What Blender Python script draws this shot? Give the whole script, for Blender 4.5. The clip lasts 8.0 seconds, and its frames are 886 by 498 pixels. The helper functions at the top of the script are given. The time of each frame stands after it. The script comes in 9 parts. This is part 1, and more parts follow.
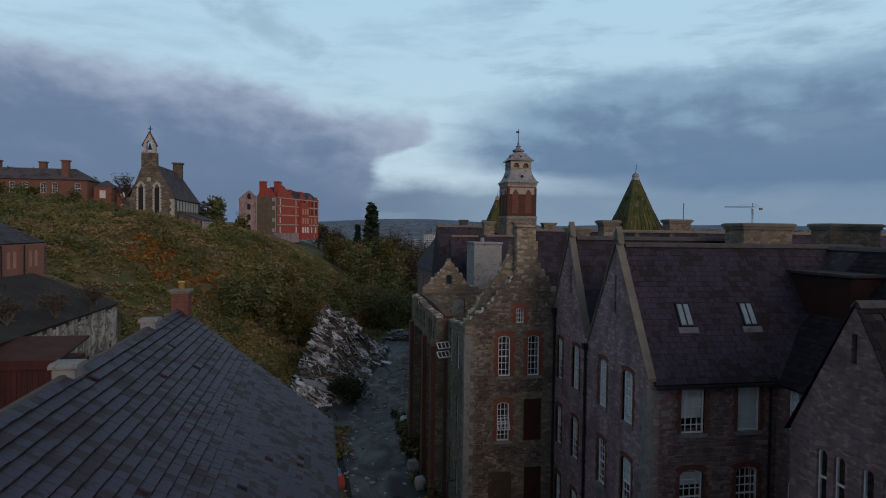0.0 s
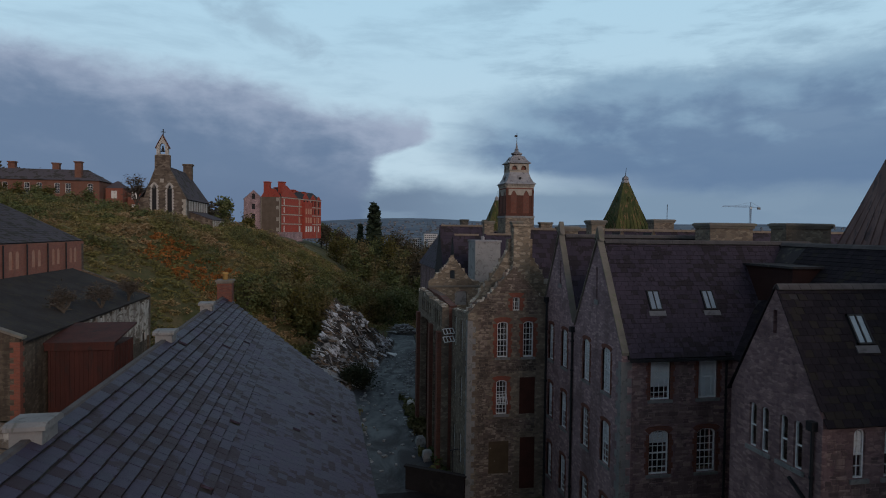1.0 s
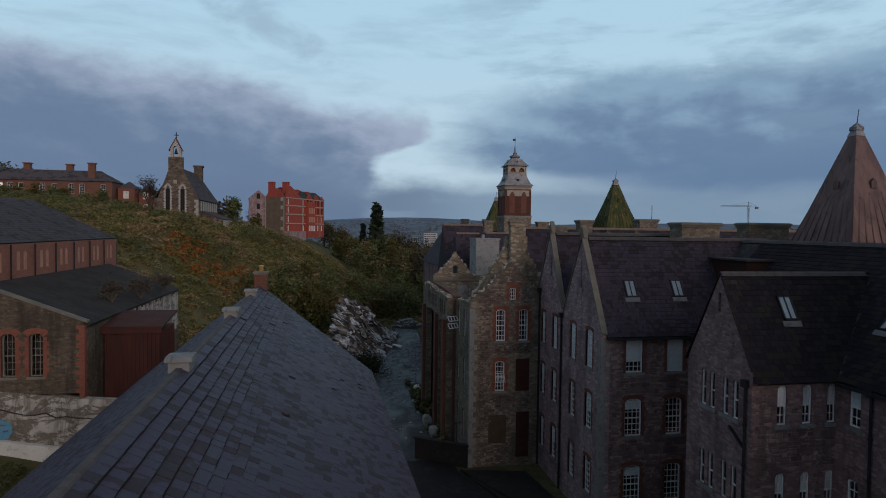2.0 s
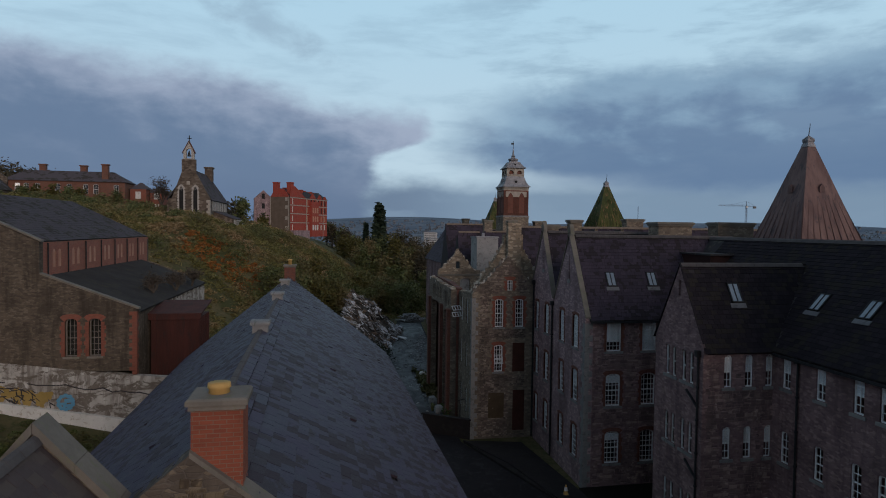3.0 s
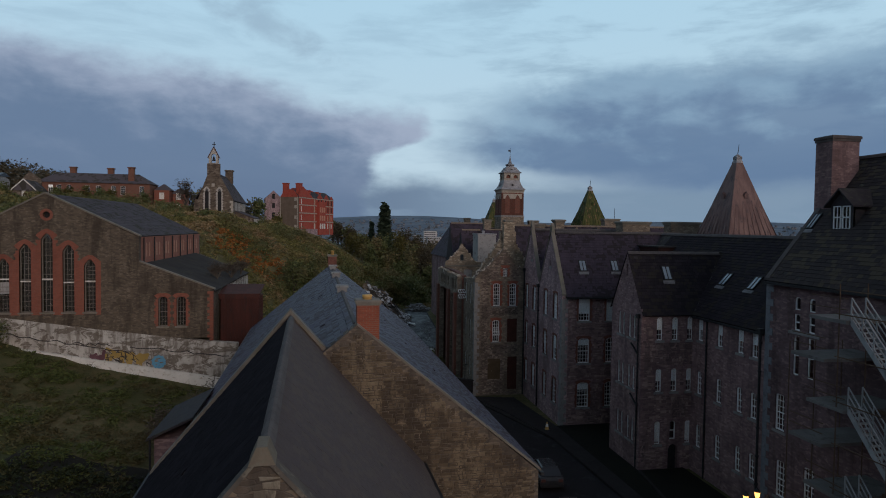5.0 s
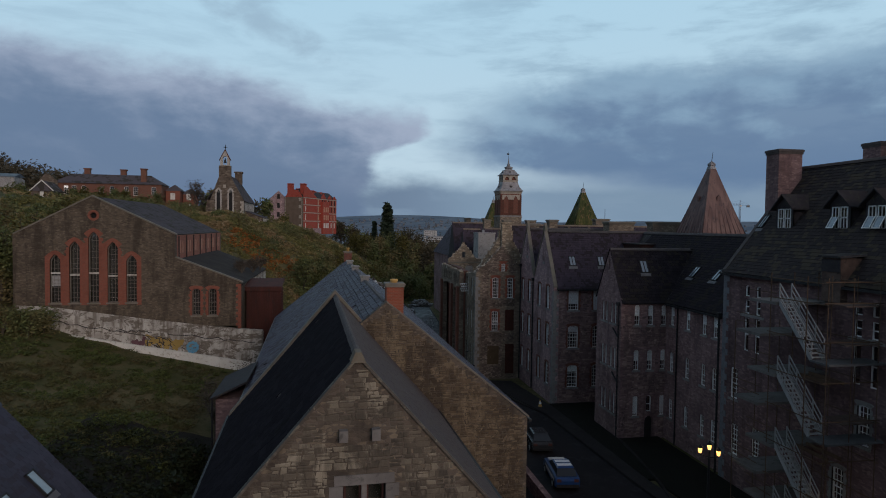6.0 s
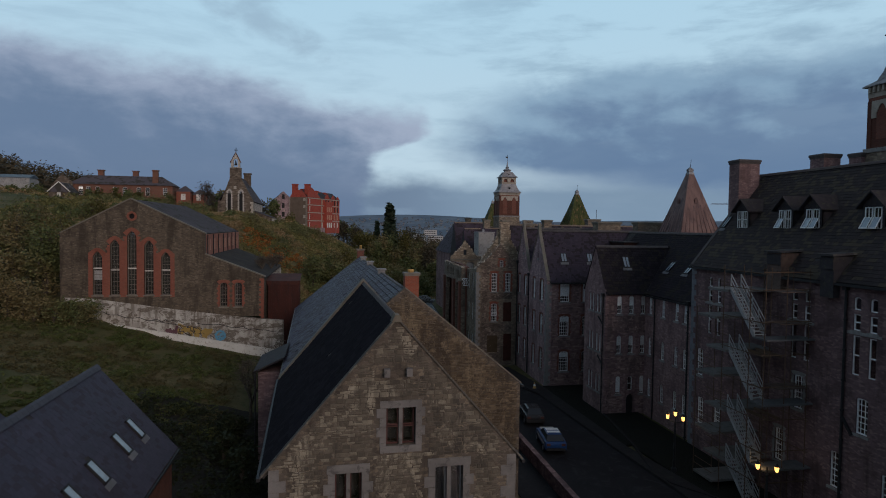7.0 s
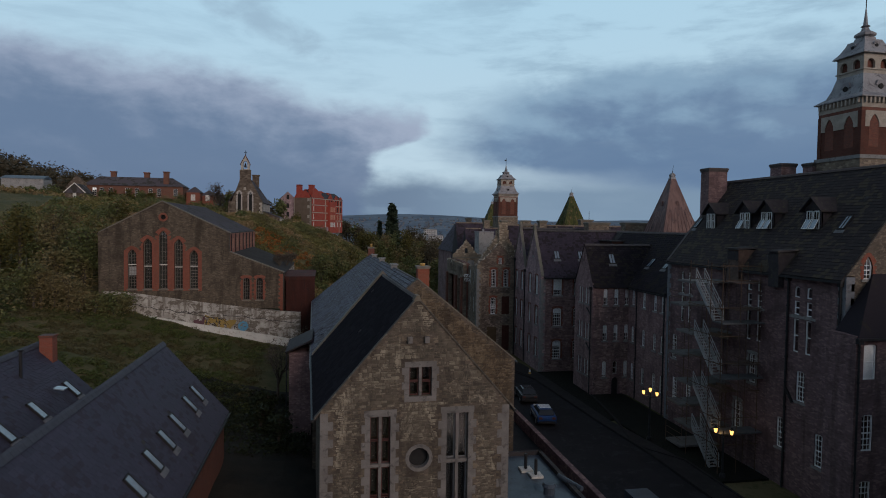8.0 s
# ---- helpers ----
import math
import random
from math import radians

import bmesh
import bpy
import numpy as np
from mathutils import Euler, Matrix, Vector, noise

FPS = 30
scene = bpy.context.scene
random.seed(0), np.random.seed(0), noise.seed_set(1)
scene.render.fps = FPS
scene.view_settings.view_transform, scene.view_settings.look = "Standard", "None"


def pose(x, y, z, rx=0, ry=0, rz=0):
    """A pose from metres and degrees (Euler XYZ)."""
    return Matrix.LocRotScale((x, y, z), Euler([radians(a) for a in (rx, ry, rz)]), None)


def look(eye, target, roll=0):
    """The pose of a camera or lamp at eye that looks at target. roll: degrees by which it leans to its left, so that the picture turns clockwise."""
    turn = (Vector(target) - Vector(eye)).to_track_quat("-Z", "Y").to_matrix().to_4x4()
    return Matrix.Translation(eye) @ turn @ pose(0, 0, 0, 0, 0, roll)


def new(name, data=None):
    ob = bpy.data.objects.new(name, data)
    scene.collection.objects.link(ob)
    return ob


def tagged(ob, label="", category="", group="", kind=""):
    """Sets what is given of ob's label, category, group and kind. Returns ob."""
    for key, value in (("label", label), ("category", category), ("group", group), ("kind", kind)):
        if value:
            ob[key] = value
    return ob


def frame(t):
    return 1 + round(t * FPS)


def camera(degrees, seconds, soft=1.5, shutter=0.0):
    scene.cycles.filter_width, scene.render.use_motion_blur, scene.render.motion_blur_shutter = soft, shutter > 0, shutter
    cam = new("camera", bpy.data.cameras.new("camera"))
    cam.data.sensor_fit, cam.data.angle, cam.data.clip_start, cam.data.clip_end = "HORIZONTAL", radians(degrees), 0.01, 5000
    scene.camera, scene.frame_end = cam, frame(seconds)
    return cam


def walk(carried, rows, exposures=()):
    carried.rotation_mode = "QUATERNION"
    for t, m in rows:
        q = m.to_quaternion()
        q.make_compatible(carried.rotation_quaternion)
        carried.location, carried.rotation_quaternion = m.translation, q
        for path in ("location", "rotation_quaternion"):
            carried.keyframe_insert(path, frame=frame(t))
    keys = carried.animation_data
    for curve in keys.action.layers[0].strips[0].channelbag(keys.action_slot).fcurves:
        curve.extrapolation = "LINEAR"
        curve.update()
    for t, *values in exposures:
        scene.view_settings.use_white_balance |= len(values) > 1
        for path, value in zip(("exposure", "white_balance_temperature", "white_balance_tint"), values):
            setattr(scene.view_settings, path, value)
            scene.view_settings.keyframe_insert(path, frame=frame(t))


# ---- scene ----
cam = camera(72.0, 8.0, soft=1.0)
# seconds, eye x y z in metres, yaw, pitch and roll in degrees
ROWS = [
    (0.0, 0.314, -0.258, 18.807, -10.140, -1.712, 0.727),
    (0.5, -0.319, -2.635, 18.789, -10.167, -1.744, 0.729),
    (1.0, -0.987, -5.149, 18.765, -10.193, -1.776, 0.732),
    (1.5, -1.686, -7.789, 18.737, -10.219, -1.806, 0.736),
    (2.0, -2.413, -10.545, 18.706, -10.244, -1.837, 0.740),
    (2.5, -3.167, -13.407, 18.675, -10.268, -1.866, 0.744),
    (3.0, -3.944, -16.362, 18.643, -10.292, -1.895, 0.749),
    (3.5, -4.742, -19.402, 18.612, -10.314, -1.924, 0.754),
    (4.0, -5.558, -22.515, 18.585, -10.336, -1.952, 0.760),
    (4.5, -6.390, -25.690, 18.562, -10.357, -1.979, 0.767),
    (5.0, -7.234, -28.918, 18.544, -10.377, -2.005, 0.774),
    (5.5, -8.088, -32.186, 18.533, -10.396, -2.032, 0.781),
    (6.0, -8.950, -35.485, 18.530, -10.415, -2.057, 0.789),
    (6.5, -9.817, -38.804, 18.537, -10.433, -2.082, 0.797),
    (7.0, -10.686, -42.132, 18.554, -10.450, -2.106, 0.806),
    (7.5, -11.555, -45.459, 18.584, -10.466, -2.130, 0.816),
    (8.0, -12.420, -48.774, 18.628, -10.481, -2.153, 0.826),
]
walk(cam, [(t, pose(x, y, z, 90 + pitch, 0, yaw) @ pose(0, 0, 0, 0, 0, roll)) for t, x, y, z, yaw, pitch, roll in ROWS])

# ---- world, sun and lamps ----
VIEW = radians(-10.3)  # the heading of the flight
SUN_EL, SUN_AZ = radians(19), radians(160)  # low sun behind the flight, compass from +y clockwise


def nd(tree, kind, x=0, y=0, **sockets):
    n = tree.nodes.new(kind)
    for key, value in sockets.items():
        n.inputs[key].default_value = value
    return n


class Net:
    """Short notation for node trees."""

    def __init__(self, tree):
        self.t = tree

    def put(self, socket, value):
        if isinstance(value, bpy.types.NodeSocket):
            self.t.links.new(value, socket)
        else:
            socket.default_value = value

    def math(self, op, a, b=0.0, c=0.0):
        n = self.t.nodes.new("ShaderNodeMath")
        n.operation = op
        for s, v in zip(n.inputs, (a, b, c)):
            self.put(s, v)
        return n.outputs[0]

    def vmath(self, op, a, b=(0, 0, 0)):
        n = self.t.nodes.new("ShaderNodeVectorMath")
        n.operation = op
        self.put(n.inputs[0], a)
        self.put(n.inputs[1], b)
        return n.outputs["Value"] if op in ("DOT_PRODUCT", "LENGTH") else n.outputs[0]

    def step(self, v, lo, hi):
        n = self.t.nodes.new("ShaderNodeMapRange")
        n.interpolation_type = "SMOOTHSTEP"
        self.put(n.inputs[0], v)
        self.put(n.inputs[1], lo)
        self.put(n.inputs[2], hi)
        n.inputs[3].default_value, n.inputs[4].default_value = 0.0, 1.0
        return n.outputs[0]

    def mix(self, f, a, b, blend="MIX"):
        n = self.t.nodes.new("ShaderNodeMix")
        n.data_type, n.blend_type = "RGBA", blend
        self.put(n.inputs[0], f)
        for s, v in ((n.inputs[6], a), (n.inputs[7], b)):
            self.put(s, (*v, 1.0) if isinstance(v, tuple) and len(v) == 3 else v)
        return n.outputs[2]

    def noise(self, vec, scale, detail=4.0, rough=0.55, dist=0.0, out="Fac"):
        n = self.t.nodes.new("ShaderNodeTexNoise")
        self.put(n.inputs["Vector"], vec)
        n.inputs["Scale"].default_value, n.inputs["Detail"].default_value = scale, detail
        n.inputs["Roughness"].default_value, n.inputs["Distortion"].default_value = rough, dist
        return n.outputs[out]

    def scale(self, vec, s):
        n = self.t.nodes.new("ShaderNodeMapping")
        self.put(n.inputs["Vector"], vec)
        n.inputs["Scale"].default_value = s
        return n.outputs[0]


def make_world():
    w = bpy.data.worlds.new("sky")
    scene.world = w
    w.use_nodes = True
    t = w.node_tree
    t.nodes.clear()
    N = Net(t)
    sky = t.nodes.new("ShaderNodeTexSky")
    sky.sky_type, sky.sun_disc = "NISHITA", False
    sky.sun_elevation, sky.sun_rotation = SUN_EL, SUN_AZ
    sky.air_density, sky.dust_density, sky.ozone_density = 1.0, 1.5, 2.5
    way = t.nodes.new("ShaderNodeTexCoord").outputs["Generated"]
    right = N.vmath("DOT_PRODUCT", way, (math.cos(VIEW), math.sin(VIEW), 0))
    ahead = N.vmath("DOT_PRODUCT", way, (-math.sin(VIEW), math.cos(VIEW), 0))
    az = N.math("ARCTAN2", right, ahead)
    sep = t.nodes.new("ShaderNodeSeparateXYZ")
    N.put(sep.inputs[0], way)
    el = N.math("ARCSINE", sep.outputs[2])
    comb = t.nodes.new("ShaderNodeCombineXYZ")
    N.put(comb.inputs[0], az)
    N.put(comb.inputs[1], N.math("MULTIPLY", el, 1.9))
    flat = comb.outputs[0]
    big = N.math("SUBTRACT", N.noise(flat, 3.4, 4, 0.5, 0.2), 0.5)
    mid = N.math("SUBTRACT", N.noise(flat, 9.0, 9, 0.6, 0.15), 0.5)
    beside = N.vmath("ADD", flat, (0.022, 0.03, 0.0))
    relief = N.math("SUBTRACT", N.math("SUBTRACT", N.noise(flat, 9.0, 6, 0.55, 0.15), 0.5), N.math("SUBTRACT", N.noise(beside, 9.0, 6, 0.55, 0.15), 0.5))
    wisp = N.noise(N.scale(flat, (1.0, 2.4, 1.0)), 5.0, 10, 0.62, 0.25)
    fleck = N.noise(N.scale(N.vmath("ADD", flat, (3.1, 1.7, 0)), (1.0, 1.7, 1.0)), 7.0, 8, 0.54, 0.3)
    wob = N.math("ADD", N.math("MULTIPLY", big, 0.075), N.math("MULTIPLY", mid, 0.075))
    # pale clear air with thin veils
    pale = N.mix(N.step(el, 0.05, 0.40), (0.525, 0.682, 0.795), (0.45, 0.68, 0.84))
    air = N.mix(0.93, N.mix(1.0, sky.outputs[0], (0.05, 0.05, 0.05), "MULTIPLY"), pale)
    veil = N.math("MULTIPLY", N.step(wisp, 0.44, 0.68), N.math("ADD", 0.26, N.math("MULTIPLY", N.step(az, -0.08, 0.22), 0.26)))
    air = N.mix(veil, air, (0.21, 0.33, 0.455))
    # a small grey cloud high up
    da, de = N.math("ADD", az, 0.28), N.math("SUBTRACT", el, 0.305)
    tilt = N.math("ADD", de, N.math("MULTIPLY", da, 0.35))
    spot = N.math("ADD", N.math("MULTIPLY", N.math("MULTIPLY", da, da), 60.0), N.math("MULTIPLY", N.math("MULTIPLY", tilt, tilt), 900.0))
    spot = N.step(N.math("ADD", spot, N.math("MULTIPLY", mid, -5.0)), 1.3, -0.4)
    air = N.mix(N.math("MULTIPLY", spot, 0.42), air, (0.20, 0.275, 0.385))
    # bank over the hillside
    edge_l = N.math("SUBTRACT", 0.178, N.math("MULTIPLY", az, 0.135))
    low_l = N.math("SUBTRACT", edge_l, N.math("ADD", el, wob))
    end_l = N.math("SUBTRACT", N.math("SUBTRACT", -0.020, az), N.math("ADD", N.math("MULTIPLY", wob, 0.9), N.math("MULTIPLY", N.step(el, 0.150, 0.108), 0.092)))
    m_l = N.math("MULTIPLY", N.step(low_l, -0.014, 0.034), N.step(end_l, -0.006, 0.026))
    # bank over the roofs, thin at its upper and near edge
    edge_r = N.math("ADD", 0.215, N.math("MULTIPLY", az, 0.085))
    low_r = N.math("SUBTRACT", edge_r, N.math("ADD", el, N.math("MULTIPLY", wob, 1.1)))
    start_r = N.math("ADD", N.math("SUBTRACT", az, N.math("MULTIPLY", N.math("ABSOLUTE", N.math("SUBTRACT", el, 0.135)), 0.9)), N.math("MULTIPLY", wob, 1.1))
    m_r = N.math("MULTIPLY", N.step(low_r, -0.018, 0.034), N.step(start_r, -0.06, 0.10))
    m_r = N.math("MULTIPLY", m_r, N.step(N.math("ADD", N.math("ADD", el, N.math("MULTIPLY", N.step(az, 0.02, 0.35), 0.030)), N.math("MULTIPLY", wob, 0.45)), 0.078, 0.110))
    m_r = N.math("MULTIPLY", m_r, N.math("ADD", 0.90, N.math("MULTIPLY", N.step(fleck, 0.38, 0.62), 0.10)))
    # low haze along the horizon
    m_h = N.math("MULTIPLY", N.step(N.math("SUBTRACT", 0.074, N.math("ADD", el, N.math("MULTIPLY", wob, 0.6))), -0.016, 0.024), 0.95)
    m_far = N.math("MULTIPLY", N.step(az, 0.02, 0.26), N.step(el, 0.17, 0.09))
    lit = N.math("ADD", N.step(low_l, 0.12, -0.01), N.math("MULTIPLY", relief, 1.0))
    lit = N.math("ADD", lit, N.math("MULTIPLY", N.step(end_l, 0.14, 0.0), 0.55))
    shade_l = N.mix(N.step(lit, -0.05, 1.25), (0.125, 0.190, 0.308), (0.335, 0.40, 0.53))
    shade_l = N.mix(N.step(el, 0.14, 0.02), shade_l, (0.130, 0.190, 0.300))
    shade_r = N.mix(N.step(N.math("ADD", low_r, N.math("MULTIPLY", relief, 0.30)), 0.0, 0.12), (0.215, 0.340, 0.480), (0.118, 0.196, 0.330))
    shade_r = N.mix(N.math("MULTIPLY", N.step(fleck, 0.5, 0.72), 0.25), shade_r, (0.20, 0.29, 0.41))
    haze = N.mix(N.step(az, -0.1, 0.10), (0.135, 0.198, 0.298), (0.195, 0.285, 0.395))
    haze = N.mix(N.math("MULTIPLY", N.step(fleck, 0.46, 0.62), 0.5), haze, (0.21, 0.30, 0.41))
    col = N.mix(N.math("MULTIPLY", m_far, N.math("ADD", 0.62, N.math("MULTIPLY", N.step(fleck, 0.62, 0.42), 0.34))), air, (0.215, 0.312, 0.43))
    col = N.mix(m_h, col, haze)
    col = N.mix(N.math("MULTIPLY", m_r, 0.95), col, shade_r)
    col = N.mix(N.math("MULTIPLY", m_l, 0.97), col, shade_l)
    gap = N.math("MULTIPLY", N.step(N.math("ADD", el, N.math("MULTIPLY", wob, 0.35)), 0.050, 0.066), N.step(N.math("ADD", el, N.math("MULTIPLY", wob, 0.35)), 0.100, 0.078))
    gap = N.math("MULTIPLY", N.math("MULTIPLY", gap, N.step(az, -0.02, 0.05)), N.math("MULTIPLY", N.step(az, 0.42, 0.10), N.math("ADD", 0.16, N.math("MULTIPLY", N.step(fleck, 0.62, 0.42), 0.34))))
    col = N.mix(gap, col, (0.43, 0.55, 0.65))
    col = N.mix(N.step(el, 0.45, 0.90), col, N.mix(N.step(wisp, 0.3, 0.7), (0.085, 0.108, 0.158), (0.155, 0.195, 0.26)))
    # brighter evening air round the sun
    back = N.math("MULTIPLY", N.step(N.math("ABSOLUTE", az), 1.3, 2.5), N.step(el, 0.75, 0.35))
    col = N.mix(N.math("MULTIPLY", back, 0.6), col, N.mix(N.step(wisp, 0.35, 0.65), (0.52, 0.52, 0.54), (0.30, 0.34, 0.42)))
    bg = t.nodes.new("ShaderNodeBackground")
    N.put(bg.inputs[0], col)
    bg.inputs[1].default_value = 1.0
    out = t.nodes.new("ShaderNodeOutputWorld")
    t.links.new(bg.outputs[0], out.inputs[0])


make_world()
sun_data = bpy.data.lights.new("sun", "SUN")
sun_data.energy, sun_data.angle, sun_data.color = 1.2, radians(28), (1.0, 0.78, 0.67)
sun = new("sun", sun_data)
sun.matrix_world = look((math.sin(SUN_AZ) * 90, math.cos(SUN_AZ) * 90, 90 * math.tan(SUN_EL)), (0, 0, 0))
scene.view_settings.exposure = 0.0


# ---- materials ----
def new_mat(name, rough=0.8, metal=0.0):
    m = bpy.data.materials.new(name)
    m.use_nodes = True
    b = m.node_tree.nodes["Principled BSDF"]
    b.inputs["Roughness"].default_value, b.inputs["Metallic"].default_value = rough, metal
    b.inputs["Specular IOR Level"].default_value = 0.2
    return m, Net(m.node_tree), b


def place(N):
    return N.t.nodes.new("ShaderNodeNewGeometry").outputs["Position"]


def per_piece(N):
    a = N.t.nodes.new("ShaderNodeObjectInfo").outputs["Random"]
    b = N.t.nodes.new("ShaderNodeNewGeometry").outputs["Random Per Island"]
    return N.math("FRACT", N.math("ADD", N.math("MULTIPLY", a, 7.3), b))


def bump(N, b, height, dist=0.02, strength=0.6):
    n = N.t.nodes.new("ShaderNodeBump")
    n.inputs["Strength"].default_value, n.inputs["Distance"].default_value = strength, dist
    N.put(n.inputs["Height"], height)
    N.t.links.new(n.outputs[0], b.inputs["Normal"])


def plain(name, c1, c2, rough=0.75, scale=1.2, fine=14.0, metal=0.0, dist=0.01, stain=None, stretch=(1, 1, 1)):
    """Paint, render, metal: two tones in patches, grain, an optional third tone in stains."""
    m, N, b = new_mat(name, rough, metal)
    p = N.scale(place(N), stretch)
    col = N.mix(N.step(N.noise(p, scale, 5), 0.3, 0.7), c1, c2)
    g = N.noise(p, fine, 5, 0.65)
    col = N.mix(N.math("MULTIPLY", g, 0.5), col, tuple(v * 0.6 for v in c1))
    if stain:
        col = N.mix(N.step(N.noise(p, scale * 2.3, 7, 0.65, 0.8), 0.52, 0.66), col, stain)
    N.put(b.inputs["Base Color"], col)
    N.put(b.inputs["Roughness"], N.math("ADD", rough - 0.1, N.math("MULTIPLY", g, 0.2)))
    bump(N, b, g, dist)
    return m


def rubble_stone(name, c1, c2, c3, mortar, size=(0.5, 0.5, 0.24), rough=0.9, moss=None, streak=0.0):
    """Roughly coursed rubble masonry."""
    m, N, b = new_mat(name, rough)
    p = place(N)
    q = N.vmath("ADD", p, N.vmath("MULTIPLY", N.noise(p, 2.2, 3, out="Color"), (0.22, 0.22, 0.14)))
    q = N.scale(q, tuple(1 / v for v in size))
    v1 = N.t.nodes.new("ShaderNodeTexVoronoi")
    v2 = N.t.nodes.new("ShaderNodeTexVoronoi")
    v2.feature = "DISTANCE_TO_EDGE"
    for v in (v1, v2):
        N.put(v.inputs["Vector"], q)
        v.inputs["Scale"].default_value = 1.0
    sep = N.t.nodes.new("ShaderNodeSeparateColor")
    N.put(sep.inputs[0], v1.outputs["Color"])
    col = N.mix(sep.outputs[0], c1, c2)
    col = N.mix(N.step(sep.outputs[1], 0.7, 0.78), col, c3)
    g = N.noise(p, 22.0, 5, 0.7)
    col = N.mix(N.math("MULTIPLY", g, 0.6), col, tuple(v * 0.55 for v in c1))
    joint = N.step(v2.outputs["Distance"], 0.01, 0.09)
    col = N.mix(joint, mortar, col)
    col = N.mix(N.math("MULTIPLY", N.step(N.noise(p, 0.45, 6, 0.6, 0.5), 0.47, 0.66), 0.6), col, tuple(v * 0.5 for v in c1))
    if streak:
        run = N.step(N.noise(N.scale(p, (1.0, 1.0, 0.14)), 1.1, 6, 0.6, 0.3), 0.46, 0.64)
        col = N.mix(N.math("MULTIPLY", run, streak), col, tuple(v * 0.35 for v in c1))
    if moss:
        col = N.mix(N.math("MULTIPLY", N.step(N.noise(p, 0.7, 7, 0.7, 0.6), 0.55, 0.7), 0.7), col, moss)
    N.put(b.inputs["Base Color"], col)
    bump(N, b, N.math("ADD", N.math("MULTIPLY", joint, 0.7), N.math("MULTIPLY", g, 0.5)), 0.022, 0.6)
    return m


def brick_mat(name, c1, c2, mortar, rough=0.85):
    m, N, b = new_mat(name, rough)
    p = place(N)
    sep = N.t.nodes.new("ShaderNodeSeparateXYZ")
    N.put(sep.inputs[0], p)
    comb = N.t.nodes.new("ShaderNodeCombineXYZ")
    N.put(comb.inputs[0], N.math("ADD", sep.outputs[0], sep.outputs[1]))
    N.put(comb.inputs[1], sep.outputs[2])
    br = N.t.nodes.new("ShaderNodeTexBrick")
    N.put(br.inputs["Vector"], comb.outputs[0])
    br.inputs["Color1"].default_value, br.inputs["Color2"].default_value, br.inputs["Mortar"].default_value = (*c1, 1), (*c2, 1), (*mortar, 1)
    br.inputs["Scale"].default_value, br.inputs["Brick Width"].default_value, br.inputs["Row Height"].default_value = 1.0, 0.225, 0.075
    br.inputs["Mortar Size"].default_value = 0.008
    g = N.noise(p, 16, 5, 0.65)
    col = N.mix(N.math("MULTIPLY", g, 0.45), br.outputs["Color"], tuple(v * 0.5 for v in c1))
    col = N.mix(N.math("MULTIPLY", N.step(N.noise(p, 0.6, 6, 0.65, 0.4), 0.5, 0.7), 0.5), col, tuple(v * 0.45 for v in c1))
    N.put(b.inputs["Base Color"], col)
    bump(N, b, N.math("ADD", N.math("SUBTRACT", 1.0, br.outputs["Fac"]), N.math("MULTIPLY", g, 0.4)), 0.015)
    return m


def slate_mat(name, c1, c2, moss, rough=0.5, moss_at=0.62, worn=0.5):
    """Slates that differ one from the next, some lost under moss and soot in drifts."""
    m, N, b = new_mat(name, rough)
    p = place(N)
    r = per_piece(N)
    col = N.mix(r, c1, c2)
    g = N.noise(p, 9, 6, 0.7)
    col = N.mix(N.math("MULTIPLY", g, 0.5), col, tuple(v * 0.5 for v in c1))
    drift = N.math("ADD", N.noise(p, 0.55, 6, 0.65, 0.4), N.math("MULTIPLY", N.math("SUBTRACT", r, 0.5), 0.34))
    col = N.mix(N.math("MULTIPLY", N.step(drift, moss_at - 0.02, moss_at + 0.02), worn + 0.35), col, moss)
    N.put(b.inputs["Base Color"], col)
    N.put(b.inputs["Roughness"], N.math("ADD", rough - 0.1, N.math("MULTIPLY", N.math("ADD", g, r), 0.18)))
    bump(N, b, N.noise(p, 30, 4, 0.7), 0.006)
    return m


def leaf_mat(name, *tones, patch=0.12, rough=0.7):
    """Foliage in several tones, by leaf and by patch."""
    m, N, b = new_mat(name, rough)
    p = place(N)
    r = per_piece(N)
    col = N.mix(r, tones[0], tones[1])
    if len(tones) > 2:
        col = N.mix(N.step(N.noise(p, patch, 5, 0.6), 0.45, 0.62), col, N.mix(r, tones[2], tones[-1]))
    N.put(b.inputs["Base Color"], col)
    b.inputs["Specular IOR Level"].default_value = 0.15
    return m


def glass_mat(name):
    m, N, b = new_mat(name, 0.04)
    N.put(b.inputs["Base Color"], (0.93, 0.96, 0.97, 1))
    b.inputs["Transmission Weight"].default_value, b.inputs["IOR"].default_value = 1.0, 1.5
    b.inputs["Specular IOR Level"].default_value = 0.6
    bump(N, b, N.noise(place(N), 1.3, 2), 0.02, 0.25)
    return m


def glow_mat(name, colour, strength):
    m, N, b = new_mat(name, 0.4)
    N.put(b.inputs["Base Color"], (*colour, 1))
    N.put(b.inputs["Emission Color"], (*colour, 1))
    b.inputs["Emission Strength"].default_value = strength
    return m


